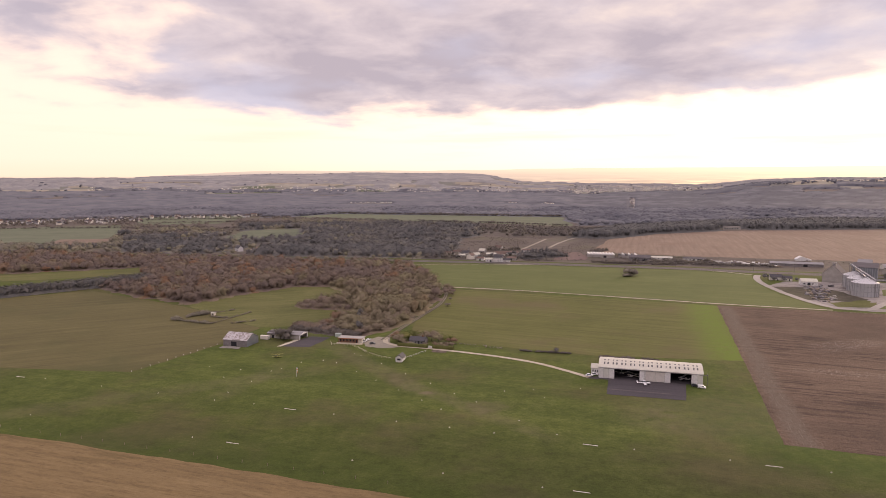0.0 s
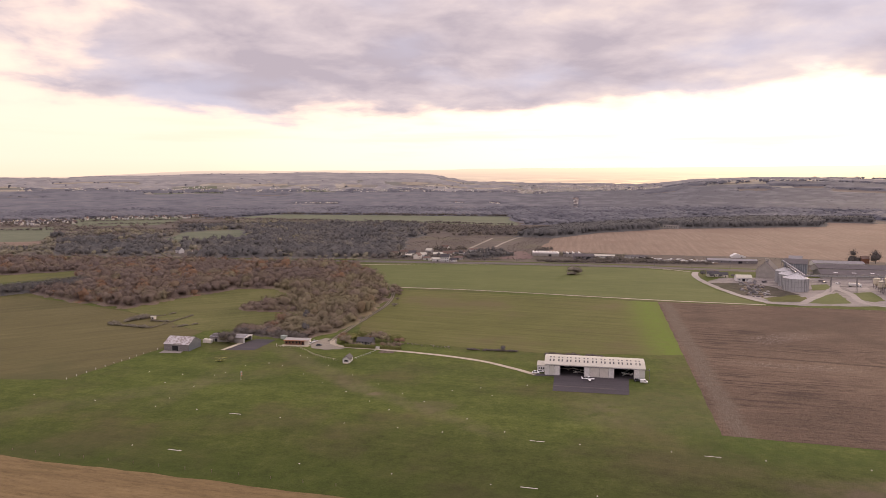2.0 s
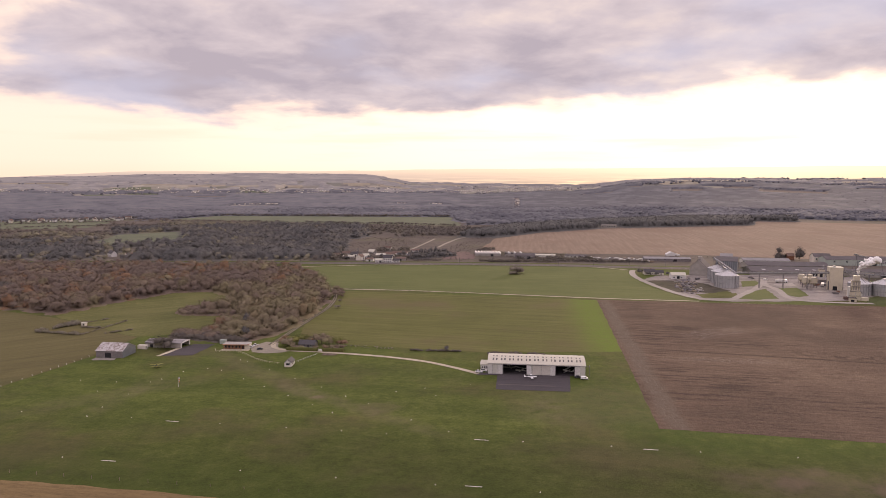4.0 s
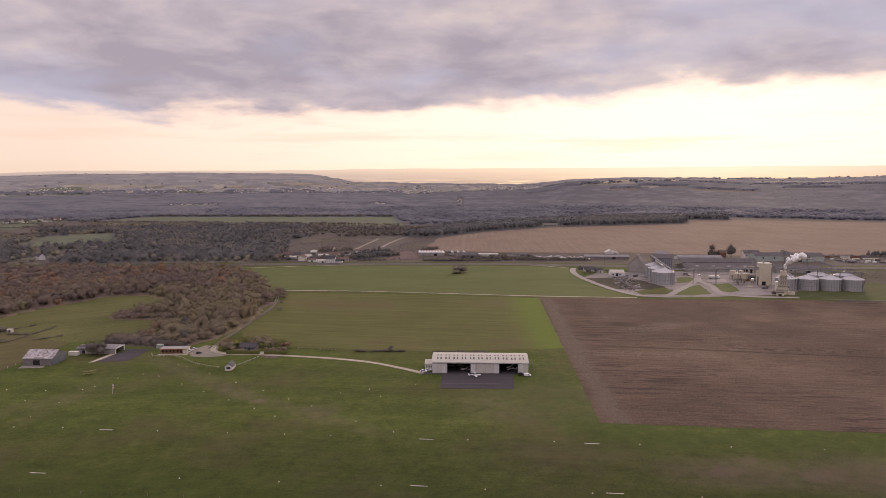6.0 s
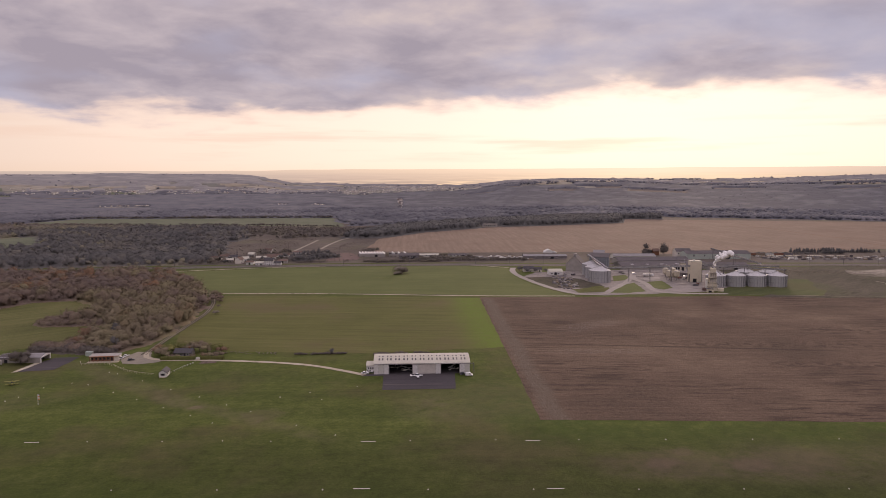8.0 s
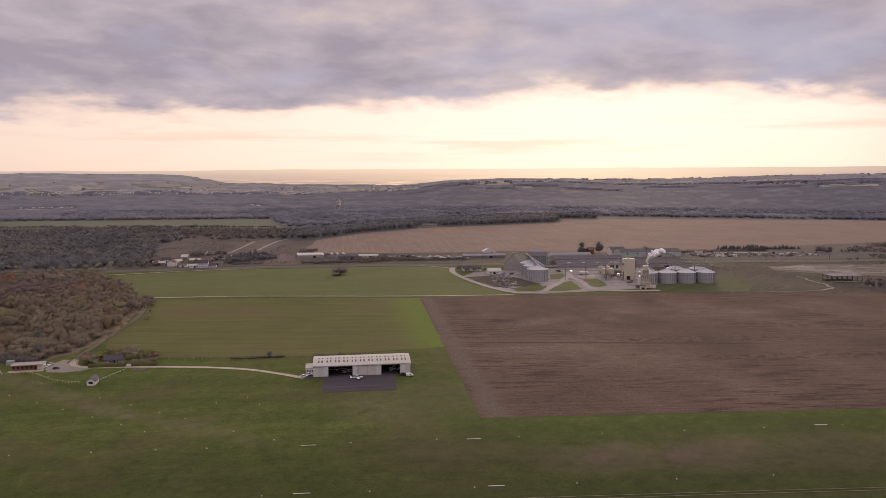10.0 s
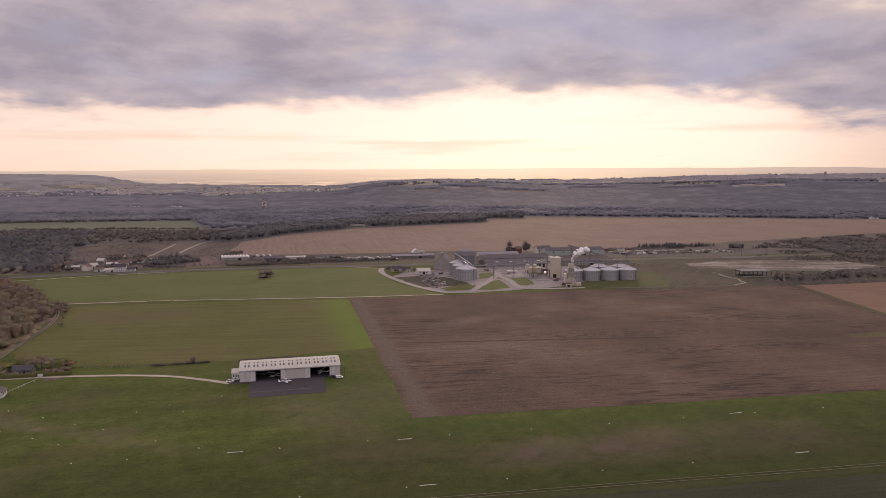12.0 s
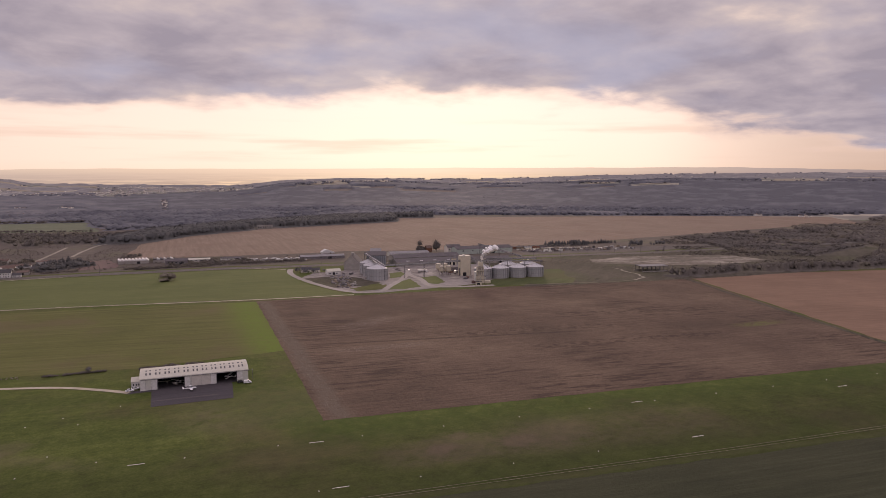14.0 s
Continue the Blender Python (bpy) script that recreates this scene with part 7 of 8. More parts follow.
for x, y, hh, tt in ((-25, 465.5, 3.4, 0.3), (-21.5, 464.5, 2.8, 0.6), (-12, 462.5, 3.0, 0.4), (-5, 460.5, 3.8, 0.7), (0, 459, 4.2, 0.5), (4, 458, 4.6, 0.3), (-28, 470, 4.6, 0.5)):
    tree(x, y, hh, M["tree_mix"], "half-bare shrub in the house's garden", tt, hh * 1.5, "bush", "bush")


def sign():
    o = thing("sign", -8.6, 455.4, -16, "plain white board on two posts in the hedge gap", "sign")
    part("board", box(-1.3, 1.3, -0.06, 0.06, 0.6, 2.0), M["white"], o)
    for s in (-1, 1):
        part("post", box(s * 1.1 - 0.06, s * 1.1 + 0.06, 0.06, 0.16, 0, 2.0), M["wood"], o)


sign()


def fence(pts, gap, h, mat, label, rails=2, name="fence"):
    o = thing(name, pts[0][0], pts[0][1], 0, label, "fence")
    ox, oy = pts[0]
    me = None
    for (ax, ay), (bx, by) in zip(pts, pts[1:]):
        n = max(1, int(math.hypot(bx - ax, by - ay) / gap))
        for i in range(n):
            x, y = ax + (bx - ax) * i / n - ox, ay + (by - ay) * i / n - oy
            if me is None:
                bm = box(-0.08, 0.08, -0.08, 0.08, 0, h)
                me = bpy.data.meshes.new("post")
                bm.to_mesh(me)
                me.materials.append(mat)
            q = obj("post", me, o)
            q.location = (x, y, 0)
            q.rotation_euler = (random.uniform(-0.03, 0.03), random.uniform(-0.03, 0.03), 0)
        for k in range(rails):
            z = h * (0.9 - 0.45 * k)
            part("rail", beam((ax - ox, ay - oy, z), (bx - ox, by - oy, z), 0.09), mat, o)


fence([(-78.2, 473.5), (-76.5, 466.5), (-63, 464), (-57, 457), (-49.5, 443.2), (-41, 434), (-32.5, 428)], 2.0, 1.15, M["cream"], "white-painted post-and-rail fence round the club lawn", 1)
fence([(-23, 431), (-16, 441), (-10, 449)], 2.4, 1.0, M["white"], "white wire fence beside the white shed", 1)
fence([(-400, 372), (-204, 309.5), (-58.9, 262.7), (-8, 246)], 11.5, 1.2, M["wood"], "thin wooden post fence along the stubble field", 0)
fence([(-184, 400), (-170, 432), (-152, 471)], 6, 1.0, M["white"], "white posts along the stubble field", 0)


def windsock():
    o = thing("windsock", -84.6, 390.5, 20, "limp white and orange windsock on a pale pole", "windsock")
    part("pole", tube([(0.11, 0), (0.06, 5.4)], 8), M["white"], o)
    part("hoop", tube([(0.42, 0), (0.42, 0.06)], 10, None, 0.35), M["steel_dark"], o).location.z = 5.2
    for i in range(4):
        part("sock_band", tube([(0.46 - 0.06 * i, 5.2 - 0.7 * i), (0.42 - 0.06 * i, 4.5 - 0.7 * i)], 10, None, 0.35 + 0.05 * i), M["white"] if i % 2 == 0 else M["orange"], o)


windsock()


# ---- runway markers ----
def flat_mark(name, x, y, rz, L, W, label, group, category="marker"):
    o = thing(name, x, y, rz, label, category, group)
    part("slab", box(-L / 2, L / 2, -W / 2, W / 2, 0, 0.12, None, 0.02), M["plaster"], o)


for x, y in ((-243.8, 390), (-75.8, 334), (63.4, 287.9), (132, 265.7), (288.4, 216), (401, 164.6), (-91.2, 290.1), (50.8, 243.3), (119, 220.2), (270.5, 169.7)):
    flat_mark("runway_edge_slab", x, y, -18.3, 6.4, 0.36, "long white concrete slab marking the runway edge", "runway edge slabs")


def cone(x, y):
    o = thing("runway_marker", x, y, 0, "small white cone marker on the grass", "marker", "runway markers")
    part("cone", tube([(0.30, 0), (0.22, 0.08), (0.08, 0.30)], 8), M["plaster"], o)


SPOTS = [(-142, 412), (-126, 389), (-118, 348), (-115, 361), (-121, 405), (-108, 381), (-102, 402), (-96, 342), (-97, 407), (-88, 421), (-75, 426), (-66, 420), (-51, 400), (-38, 383), (-24, 365), (-11, 348), (-1, 334),
         (-53, 327), (-22, 317), (3, 309), (-38, 418), (-22, 396), (-7, 377), (6, 359), (17, 345), (-53, 438), (-58, 443), (-51, 451), (33, 363), (49, 366), (53, 352), (75, 368), (36, 318), (23, 302), (51, 300), (81, 283), (117, 272), (-227, 386), (-188, 372), (-152, 360), (-200, 326), (-111, 297)]
for x, y in SPOTS:
    cone(x, y)
for k in range(4, 13):
    cone(6 + 36.4 * k, 308.5 - 12.1 * k)
for k in range(2, 10):
    cone(-111 + 37 * k, 296.7 - 12.4 * k)


# ---- grain silos ----
def silo(x, y, r, h, top, label, group):
    o = thing("grain_silo", x, y, 10, label, "silo", group)
    seg = 40
    bm = bmesh.new()
    rows = []
    zs = [0] + [h * k / 8 for k in range(1, 9)]
    for z in zs:
        rows.append([bm.verts.new(((r + (0.14 if i % 2 else 0)) * math.cos(2 * math.pi * i / seg), (r + (0.14 if i % 2 else 0)) * math.sin(2 * math.pi * i / seg), z)) for i in range(seg)])
    for p, q in zip(rows, rows[1:]):
        for i in range(seg):
            bm.faces.new((p[i], p[(i + 1) % seg], q[(i + 1) % seg], q[i]))
    wall = part("wall", bm, M["galv"], o, "ribbed galvanised steel wall")
    post = beam((0, 0, 0.4), (0, 0, h), 0.34, h=0.3)
    first = part("stiffener", post, M["rib_steel"], wall)
    for i in range(24):
        a = 2 * math.pi * i / 24
        q = first if i == 0 else obj("stiffener", first.data, wall)
        q.matrix_basis = pose((r + 0.2) * math.cos(a), (r + 0.2) * math.sin(a), 0, 0, 0, math.degrees(a))
    for k in (3, 6):
        part("hoop", tube([(r + 0.2, h * k / 8), (r + 0.2, h * k / 8 + 0.12)], seg), M["steel_dark"], wall)
    roof = part("roof", tube([(r + 0.35, h - 0.1), (r + 0.3, h + 0.15), (1.2, top), (1.1, top + 0.5)], 30), M["galv_roof"], o, "pale conical roof")
    for i in range(15):
        a = 2 * math.pi * i / 15
        part("roof_rib", beam((r * math.cos(a), r * math.sin(a), h + 0.3), (1.3 * math.cos(a), 1.3 * math.sin(a), top + 0.1), 0.16), M["galv"], roof)
    part("base_ring", tube([(r + 0.5, 0), (r + 0.5, 0.4)], 30), M["concrete"], o)
    part("ladder", beam((0.6, -r - 0.35, 0), (0.6, -r - 0.35, h), 0.4, h=0.15), M["steel_dark"], o)
    return o


def facing(x, y, d):
    """A place d metres further from the middle of the map."""
    k = 1 + d / math.hypot(x, y)
    return x * k, y * k


for x, y in ((402, 653), (413, 679.5), (423, 703.5)):
    silo(*facing(x, y, 11.5), 11.6, 13.0, 17.2, "broad galvanised steel grain silo with a conical roof", "silos beside the granary")
for x, y in ((503.5, 591), (523, 584), (543, 576.5), (563, 569)):
    silo(*facing(x, y, 9.5), 9.9, 11.6, 15.4, "galvanised steel grain silo with a conical roof on the lawn", "row of silos")
for x, y in ((553, 604), (576, 594)):
    silo(*facing(x, y, 9.5), 9.9, 11.6, 15.4, "galvanised steel grain silo behind the front row", "row of silos")


def gantry(name, a, b, w, hgt, label, legs=(), mat="steel_dark"):
    """A conveyor bridge: two chords, posts and a covered top."""
    ax, ay, az = a
    o = thing(name, ax, ay, 0, label, "conveyor")
    d = Vector(b) - Vector(a)
    n = max(2, int(d.length / 4))
    side = Vector((-d.y, d.x, 0)).normalized() * w / 2
    for s in (-1, 1):
        for z in (0, hgt):
            part("chord", beam(side * s + Vector((0, 0, az + z)), d + side * s + Vector((0, 0, az + z)), 0.28), M[mat], o)
        for i in range(n + 1):
            p = d * i / n + side * s + Vector((0, 0, az))
            part("lattice_post", beam(p, p + Vector((0, 0, hgt)), 0.2), M[mat], o)
    part("cover", beam(Vector((0, 0, az + hgt * 0.5)), d + Vector((0, 0, az + hgt * 0.5)), w * 0.8, h=hgt * 0.7), M["galv"], o)
    for f in legs:
        p = d * f
        for s in (-1, 1):
            part("leg", beam((p.x + side.x * s * 1.6, p.y + side.y * s * 1.6, 0), (p.x + side.x * s, p.y + side.y * s, az + d.z * f), 0.35), M[mat], o)


S1, S2, S3 = facing(402, 653, 11.5), facing(413, 679.5, 11.5), facing(423, 703.5, 11.5)
gantry("conveyor", (*S3, 17.8), (*S2, 17.8), 1.6, 1.2, "covered conveyor over the silo tops")
gantry("conveyor", (*S2, 17.8), (*S1, 17.8), 1.6, 1.2, "covered conveyor over the silo tops")
gantry("conveyor", (S3[0] - 3, S3[1] + 6, 23.0), (S1[0] + 7, S1[1] - 5, 14.5), 1.8, 1.5, "inclined conveyor descending across the silo tops", (0.02, 0.99))
gantry("conveyor", (S1[0] + 7, S1[1] - 5, 15.0), (503, 628, 17.0), 2.2, 1.8, "long level conveyor bridge between silos and tower", (0.25, 0.5, 0.75))
gantry("conveyor", (510, 618, 18.5), (578, 572, 17.0), 1.8, 1.2, "conveyor bridge over the row of silos", (0.25, 0.5, 0.75, 0.98))
gantry("conveyor", (514, 628, 18.5), (590, 594, 17.0), 1.8, 1.2, "conveyor bridge over the rear silos", (0.3, 0.6, 0.9))
gantry("conveyor", (592, 705, 26.0), (582, 612, 18.5), 1.6, 1.2, "slanting conveyor from the sheds to the silo row", (0.05, 0.5))


def silo_tower():
    o = thing("silo_tower", 507.5, 629.5, -24, "tall cream-clad rectangular silo tower", "tower")
    t = part("wall", box(-6, 6, -5.5, 5.5, 0, 23.0), M["cream"], o)
    part("roof", box(-6.2, 6.2, -5.7, 5.7, 23.0, 23.5), M["roof_pale"], o)
    for i in range(6):
        part("seam", box(-6 + 2 * i + 0.9, -6 + 2 * i + 1.05, -5.56, -5.5, 0.5, 22.7), M["cream"], t)
    part("stair_tower", box(6, 7.3, -3, 1, 0, 20), M["steel_dark"], o, "dark external stair")
    part("side_duct", box(-7, -6, -4, -2.6, 0, 9), M["steel_dark"], o, "dark elevator leg")
    part("low_door", box(-3, 1, -5.58, -5.5, 0, 4.2), M["dark"], o)
    part("vent", box(-2, 0, -1, 1, 23.5, 24.7), M["galv"], o)
    return o


silo_tower()


def drier():
    o = thing("grain_drier", 484.5, 574, -30, "cream stepped grain drier with ledges and a steaming stack", "drier")
    part("lower_block", box(-4.4, 4.4, -4.0, 4.0, 0, 8), M["cream"], o)
    part("upper_block", box(-3.2, 3.8, -3.2, 3.2, 8, 18), M["cream"], o)
    part("head", box(-2.0, 3.2, -2.4, 2.4, 18, 23), M["cream"], o)
    part("annex", box(-6.2, -4.4, -3.0, 2.0, 0, 12.5), M["sheet"], o, "pale steel annex")
    for z, w in ((4.0, 4.9), (8.1, 4.7), (13.0, 3.8), (18.1, 3.6)):
        part("platform", box(-w, w, -4.5, 3.6, z, z + 0.18), M["steel_dark"], o)
        part("handrail", box(-w, w, -4.52, -4.46, z + 1.0, z + 1.08), M["steel_dark"], o)
    for x in (-1.6, 0.4, 2.4):
        part("louvre", box(x - 0.6, x + 0.6, -3.3, -3.2, 9.5, 12.4), M["concrete"], o)
        part("louvre", box(x - 0.6, x + 0.6, -3.3, -3.2, 14.2, 17.2), M["concrete"], o)
    part("duct", beam((4.4, -2.5, 2), (4.4, -2.5, 15), 0.9), M["galv"], o)
    part("feed_pipe", beam((3.0, 0, 22), (9.0, 1.5, 16.0), 0.5), M["galv"], o)
    part("stack", tube([(0.8, 23), (0.7, 25)], 12, None, 1.5), M["galv"], o)
    part("red_plinth", box(-9, -5, -4, 1, 0, 2.6), M["brickred"], o, "brick-red plinth")
    part("hopper", box(5, 11, -5, -1, 0, 3.0), M["cream"], o)


drier()


def steam():
    g = np.random.default_rng(3)
    pieces = []
    ico = bmesh.new()
    bmesh.ops.create_icosphere(ico, subdivisions=2, radius=1)
    V = np.array([v.co[:] for v in ico.verts])
    F = np.array([[v.index for v in f.verts] for f in ico.faces])
    ico.free()
    for i in range(60):
        f = i / 59
        c = np.array((486 + 7.5 * f ** 1.4 + 5 * max(0, f - 0.5), 573 - 8 * f, 25.5 + 14 * f ** 0.7 - 5 * max(0, f - 0.7))) + g.normal(0, 0.3 + 1.4 * f, 3)
        r = (0.9 + 2.3 * f) * g.uniform(0.55, 1.0)
        d = np.array([1 + 0.35 * noise.fractal(Vector(v * 1.7) + Vector((i, 0, 0)), 0.8, 2.1, 3) for v in V])
        pieces.append((V * d[:, None] * r + c, F, V))
    v, f, _ = joined(pieces)
    me = mesh_arrays("steam_plume", v, f, [M["steam"]])
    me.polygons.foreach_set("use_smooth", [True] * len(f))
    tagged(obj("steam_plume", me), "billowing white steam plume above the drier stack", "steam")


steam()
gran = gabled("granary", *place(423.4, 747.2, -36, 0, 15), -36 + 90, 30, 19.4, 9.6, 18.9, "concrete", "roof_grey", "large grey concrete granary with a steep gable", "granary")
part("head_house", box(-4, -1, -2, 2, 16.8, 20.8), M["concrete"], gran, "small concrete head house on the ridge")
hall = gabled("grain_hall", 472, 768, -33, 24, 30, 15, 19, "bluewall", "roof_grey", "blue-grey ribbed steel grain hall", "hall", doors=((-3, 2, 5),))
for i in range(11):
    part("rib", box(-11.5 + i * 2.3, -11.2 + i * 2.3, -15.12, -15.0, 0.3, 14.8), M["galv"], hall)
gabled("grain_hall", 482, 786, -33, 14, 12, 17.5, 20.5, "bluewall", "roof_mid", "pale-roofed upper hall behind the granary", "hall")
for x, y, L, W, e, rd, w, rf, lab in ((545, 741, 112, 32, 4.6, 8.2, "concrete", "roof_grey", "long low warehouse under a grey roof"), (560, 784, 96, 28, 5.5, 9.0, "concrete", "roof_grey", "long grey warehouse behind the first"),
                                      (618, 712, 54, 30, 4.4, 7.6, "concrete", "roof_grey", "grey-roofed warehouse behind the silo tower"), (684, 806, 92, 24, 7.5, 11, "greenwall", "roof_grey", "long pale green shed beside the railway"),
                                      (572, 842, 60, 18, 4.2, 6.6, "sheet", "roof_mid", "pale-roofed depot behind the warehouses"), (652, 838, 22, 15, 8, 12, "plaster", "roof_grey", "pale gabled depot beside poplars"), (454, 886, 62, 16, 3.6, 5.4, "wall_worn", "roof_mid", "long low grey-roofed goods shed"),
                                      (268, 938, 28, 14, 5.5, 8, "wall_worn", "roof_grey", "brown shed with a dark doorway"), (300, 955, 34, 12, 3.2, 4.5, "sheet", "roof_pale", "low pale shed beside the railway"), (345, 945, 30, 9, 3, 4, "sheet", "roof_grey", "low grey shed beside the railway")):
    gabled("warehouse", x, y, -16, L, W, e, rd, w, rf, lab, "warehouse", [(-L * 0.4 + i * L / 6, -L * 0.4 + i * L / 6 + 2.2, e * 0.5, e * 0.8) for i in range(5)], ((L * 0.12, L * 0.12 + 5, min(4.2, e * 0.8)),))
wh = thing("roof_lights", 0, 0, 0, "white roof lights on the warehouse roof", "roof light")
for i in range(5):
    x, y = place(545, 741, -16, -40 + i * 19, -10)
    q = part("roof_light", box(-2.0, 2.0, -0.9, 0.9, -0.1, 0.14), M["white"], wh)
    q.matrix_basis = pose(x, y, 6.05, 12.7, 0, -16)


def tank_on_legs(x, y):
    o = thing("hopper_tank", x, y, 0, "cream hopper bin standing on steel legs", "tank", "hopper bins")
    part("shell", tube([(0.5, 2.6), (3.2, 5.4), (3.2, 10.4), (0.8, 11.6)], 16), M["cream"], o)
    part("rim", tube([(3.3, 10.2), (3.3, 10.5)], 16), M["steel_dark"], o)
    part("feed_pipe", beam((0, 0, 11.3), (2.5, 2.0, 14.5), 0.4), M["galv"], o)
    for i in range(4):
        a = i * math.pi / 2 + 0.78
        part("leg", beam((2.6 * math.cos(a), 2.6 * math.sin(a), 0), (2.6 * math.cos(a), 2.6 * math.sin(a), 6.2), 0.35), M["steel_dark"], o)


for x, y in ((487, 646), (494, 642.5), (498, 668), (505, 664)):
    tank_on_legs(x, y)


def intake(x, y, rz, L, W, H, mat, label):
    """A small plant house: clad box with a roof slab, an open bay and a pipe."""
    o = thing("intake_house", x, y, rz, label, "plant house", "intake houses")
    part("wall", box(-L / 2, L / 2, -W / 2, W / 2, 0, H), M[mat], o)
    part("roof", box(-L / 2 - 0.3, L / 2 + 0.3, -W / 2 - 0.3, W / 2 + 0.3, H, H + 0.3), M["roof_grey"], o)
    part("bay", box(-L * 0.3, L * 0.2, -W / 2 - 0.06, -W / 2 + 0.02, 0, H * 0.6), M["dark"], o, "dark open bay")
    part("pipe", beam((L * 0.3, 0, H), (L * 0.3, 0, H + 4.5), 0.5), M["galv"], o)


intake(512, 668, -24, 7, 5, 6.5, "cream", "small cream plant house beside the hopper bins")
intake(476, 566, -30, 6, 4, 3.2, "cream", "low cream block at the foot of the drier")
intake(495, 581, -30, 5, 4, 5.0, "sheet", "pale plant house between the drier and the silos")
intake(524, 668, -24, 9, 6, 4.2, "wall_worn", "grey-brown machine house behind the hopper bins")
intake(556, 712, -24, 6, 5, 9.0, "cream", "cream elevator head on the warehouse row")


def truck(x, y, rz, label):
    o = thing("truck", x, y, rz, label, "truck", "parked lorries", 0.15)
    part("trailer", box(-6.5, 3.2, -1.25, 1.25, 1.1, 3.7, None, 0.06), M["white"], o)
    part("cab", prism([(3.5, 0.6), (3.5, 3.1), (4.9, 3.1), (5.6, 2.0), (5.7, 0.6)], -1.2, 1.2, "y"), M["carpaint"], o)
    part("windscreen", prism([(4.95, 2.95), (5.5, 2.05), (5.56, 2.05), (5.01, 2.95)], -1.1, 1.1, "y"), M["glass"], o)
    part("chassis", box(-6.4, 5.2, -0.5, 0.5, 0.6, 1.1), M["steel_dark"], o)
    for xx in (-5.5, -4.3, 2.0, 4.6):
        for s in (-1, 1):
            part("wheel", wheel_bm(xx, s * 1.05, 0.5, 0.3), M["tyre"], o)


def skip(x, y, rz, mat, label):
    """An open steel bin with sloping ends and a load."""
    o = thing("steel_bin", x, y, rz, label, "bin", "yard bins", 0.12)
    part("shell", prism([(-2.4, 0.1), (2.4, 0.1), (3.0, 1.7), (-3.0, 1.7)], -1.1, 1.1, "y"), M[mat], o)
    part("load", prism([(-2.6, 1.7), (2.6, 1.7), (0.8, 2.2), (-1.2, 2.1)], -0.9, 0.9, "y"), M["wall_worn"], o)
    for xx in (-1.6, 0.0, 1.6):
        part("rib", box(xx - 0.08, xx + 0.08, -1.2, -1.1, 0.2, 1.65), M["steel_dark"], o)


for x, y, rz, mt in ((508, 656, 10, "rust"), (516, 652, -30, "steel_dark"), (522, 660, -24, "sheet"), (498, 612, 60, "rust"), (489, 604, -24, "steel_dark"), (470, 716, -16, "wall_worn"), (452, 724, -16, "sheet"), (538, 700, -16, "rust"), (405, 716, 20, "steel_dark"), (398, 722, 70, "wall_worn")):
    skip(x, y, rz, mt, {"rust": "rust-red open steel bin in the silo yard", "steel_dark": "dark open steel bin in the silo yard", "sheet": "pale open steel bin in the silo yard", "wall_worn": "grey open steel bin in the silo yard"}[mt])
tree(217, 793.5, 11, M["tree_bare"], "lone rounded bush on the green field", 0.3, 19, "bush", "bush", low=-0.18)
vehicle(478, 700, -20, M["carpaint"], "white van parked beside the concrete pad", van=True, z=0.2)
vehicle(468, 708, -16, M["carblack"], "dark car parked before the warehouses", z=0.2)
vehicle(494, 694, -16, M["carpaint"], "white car parked before the warehouses", z=0.2)
truck(484, 680, -20, "white lorry parked on a concrete pad in the silo yard")
truck(510, 650, 50, "white lorry beside the silo tower")
vehicle(500, 596, 20, M["carblack"], "dark car parked below the silo tower", z=0.2)
gabled("house", 389, 731, -14, 16, 11, 4.0, 6.6, "white", "roof_pale", "white low workshop with a pale roof in the yard", "workshop", ((-6, -4, 1, 2.4), (2, 4, 1, 2.4)), ((-2, 1, 3),))
gabled("house", 371, 766, -14, 13, 8, 3.6, 6.2, "plaster", "roof_dark", "small cream house with a dark roof beside the yard", "house", ((-4, -3, 1, 2.2), (-1, 0, 1, 2.2), (3, 4, 1, 2.2)), ((1, 2, 2.1),), chimney=2)
gabled("house", 381, 760, -14, 9, 7, 3.0, 5.4, "plaster", "roof_dark", "small cream outbuilding with a dark roof", "house", ((-2, -1, 1, 2.2),), ((1, 2, 2.1),))
for x, y, hh in ((366, 758, 6), (376, 757, 5), (388, 752, 5), (362, 772, 7)):
    tree(x, y, hh, M["tree_dark"], "dark garden shrub beside the yard house", 0.5, hh * 1.1)
for i in range(110):
    f = random.random()
    x, y = 352 + 34 * f + random.uniform(-9, 12), 636 + 82 * f + random.uniform(-12, 12)
    o = thing("scrap_pile", x, y, random.uniform(0, 180), "low pile of rubble and scrap in the yard", "rubble", "yard clutter", 0.1)
    v, f, _ = blob((0, 0, 0.3), (random.uniform(0.8, 3.2), random.uniform(0.6, 2.0), random.uniform(0.4, 1.3)), rng, 0.45)
    obj("rubble", mesh_arrays("rubble", v, f, [M[random.choice(("wood", "wall_worn", "wall_worn", "roof_grey", "steel_dark", "concrete"))]]), o)
gabled("house", 628, 868, -14, 9, 8, 6, 9.5, "rust", "roof_tile", "brown house between two tall trees", "house", ((-3, -2, 1, 2.2), (2, 3, 1, 2.2)), ())
for x, y, hh, w in ((617, 872, 19, 15), (637, 859, 20, 14), (704, 852, 7, 10), (715, 850, 9, 9)):
    tree(x, y, hh, M["tree_scrub"], "tall dark tree beside the railway sheds", 0.0, w, low=-0.22)


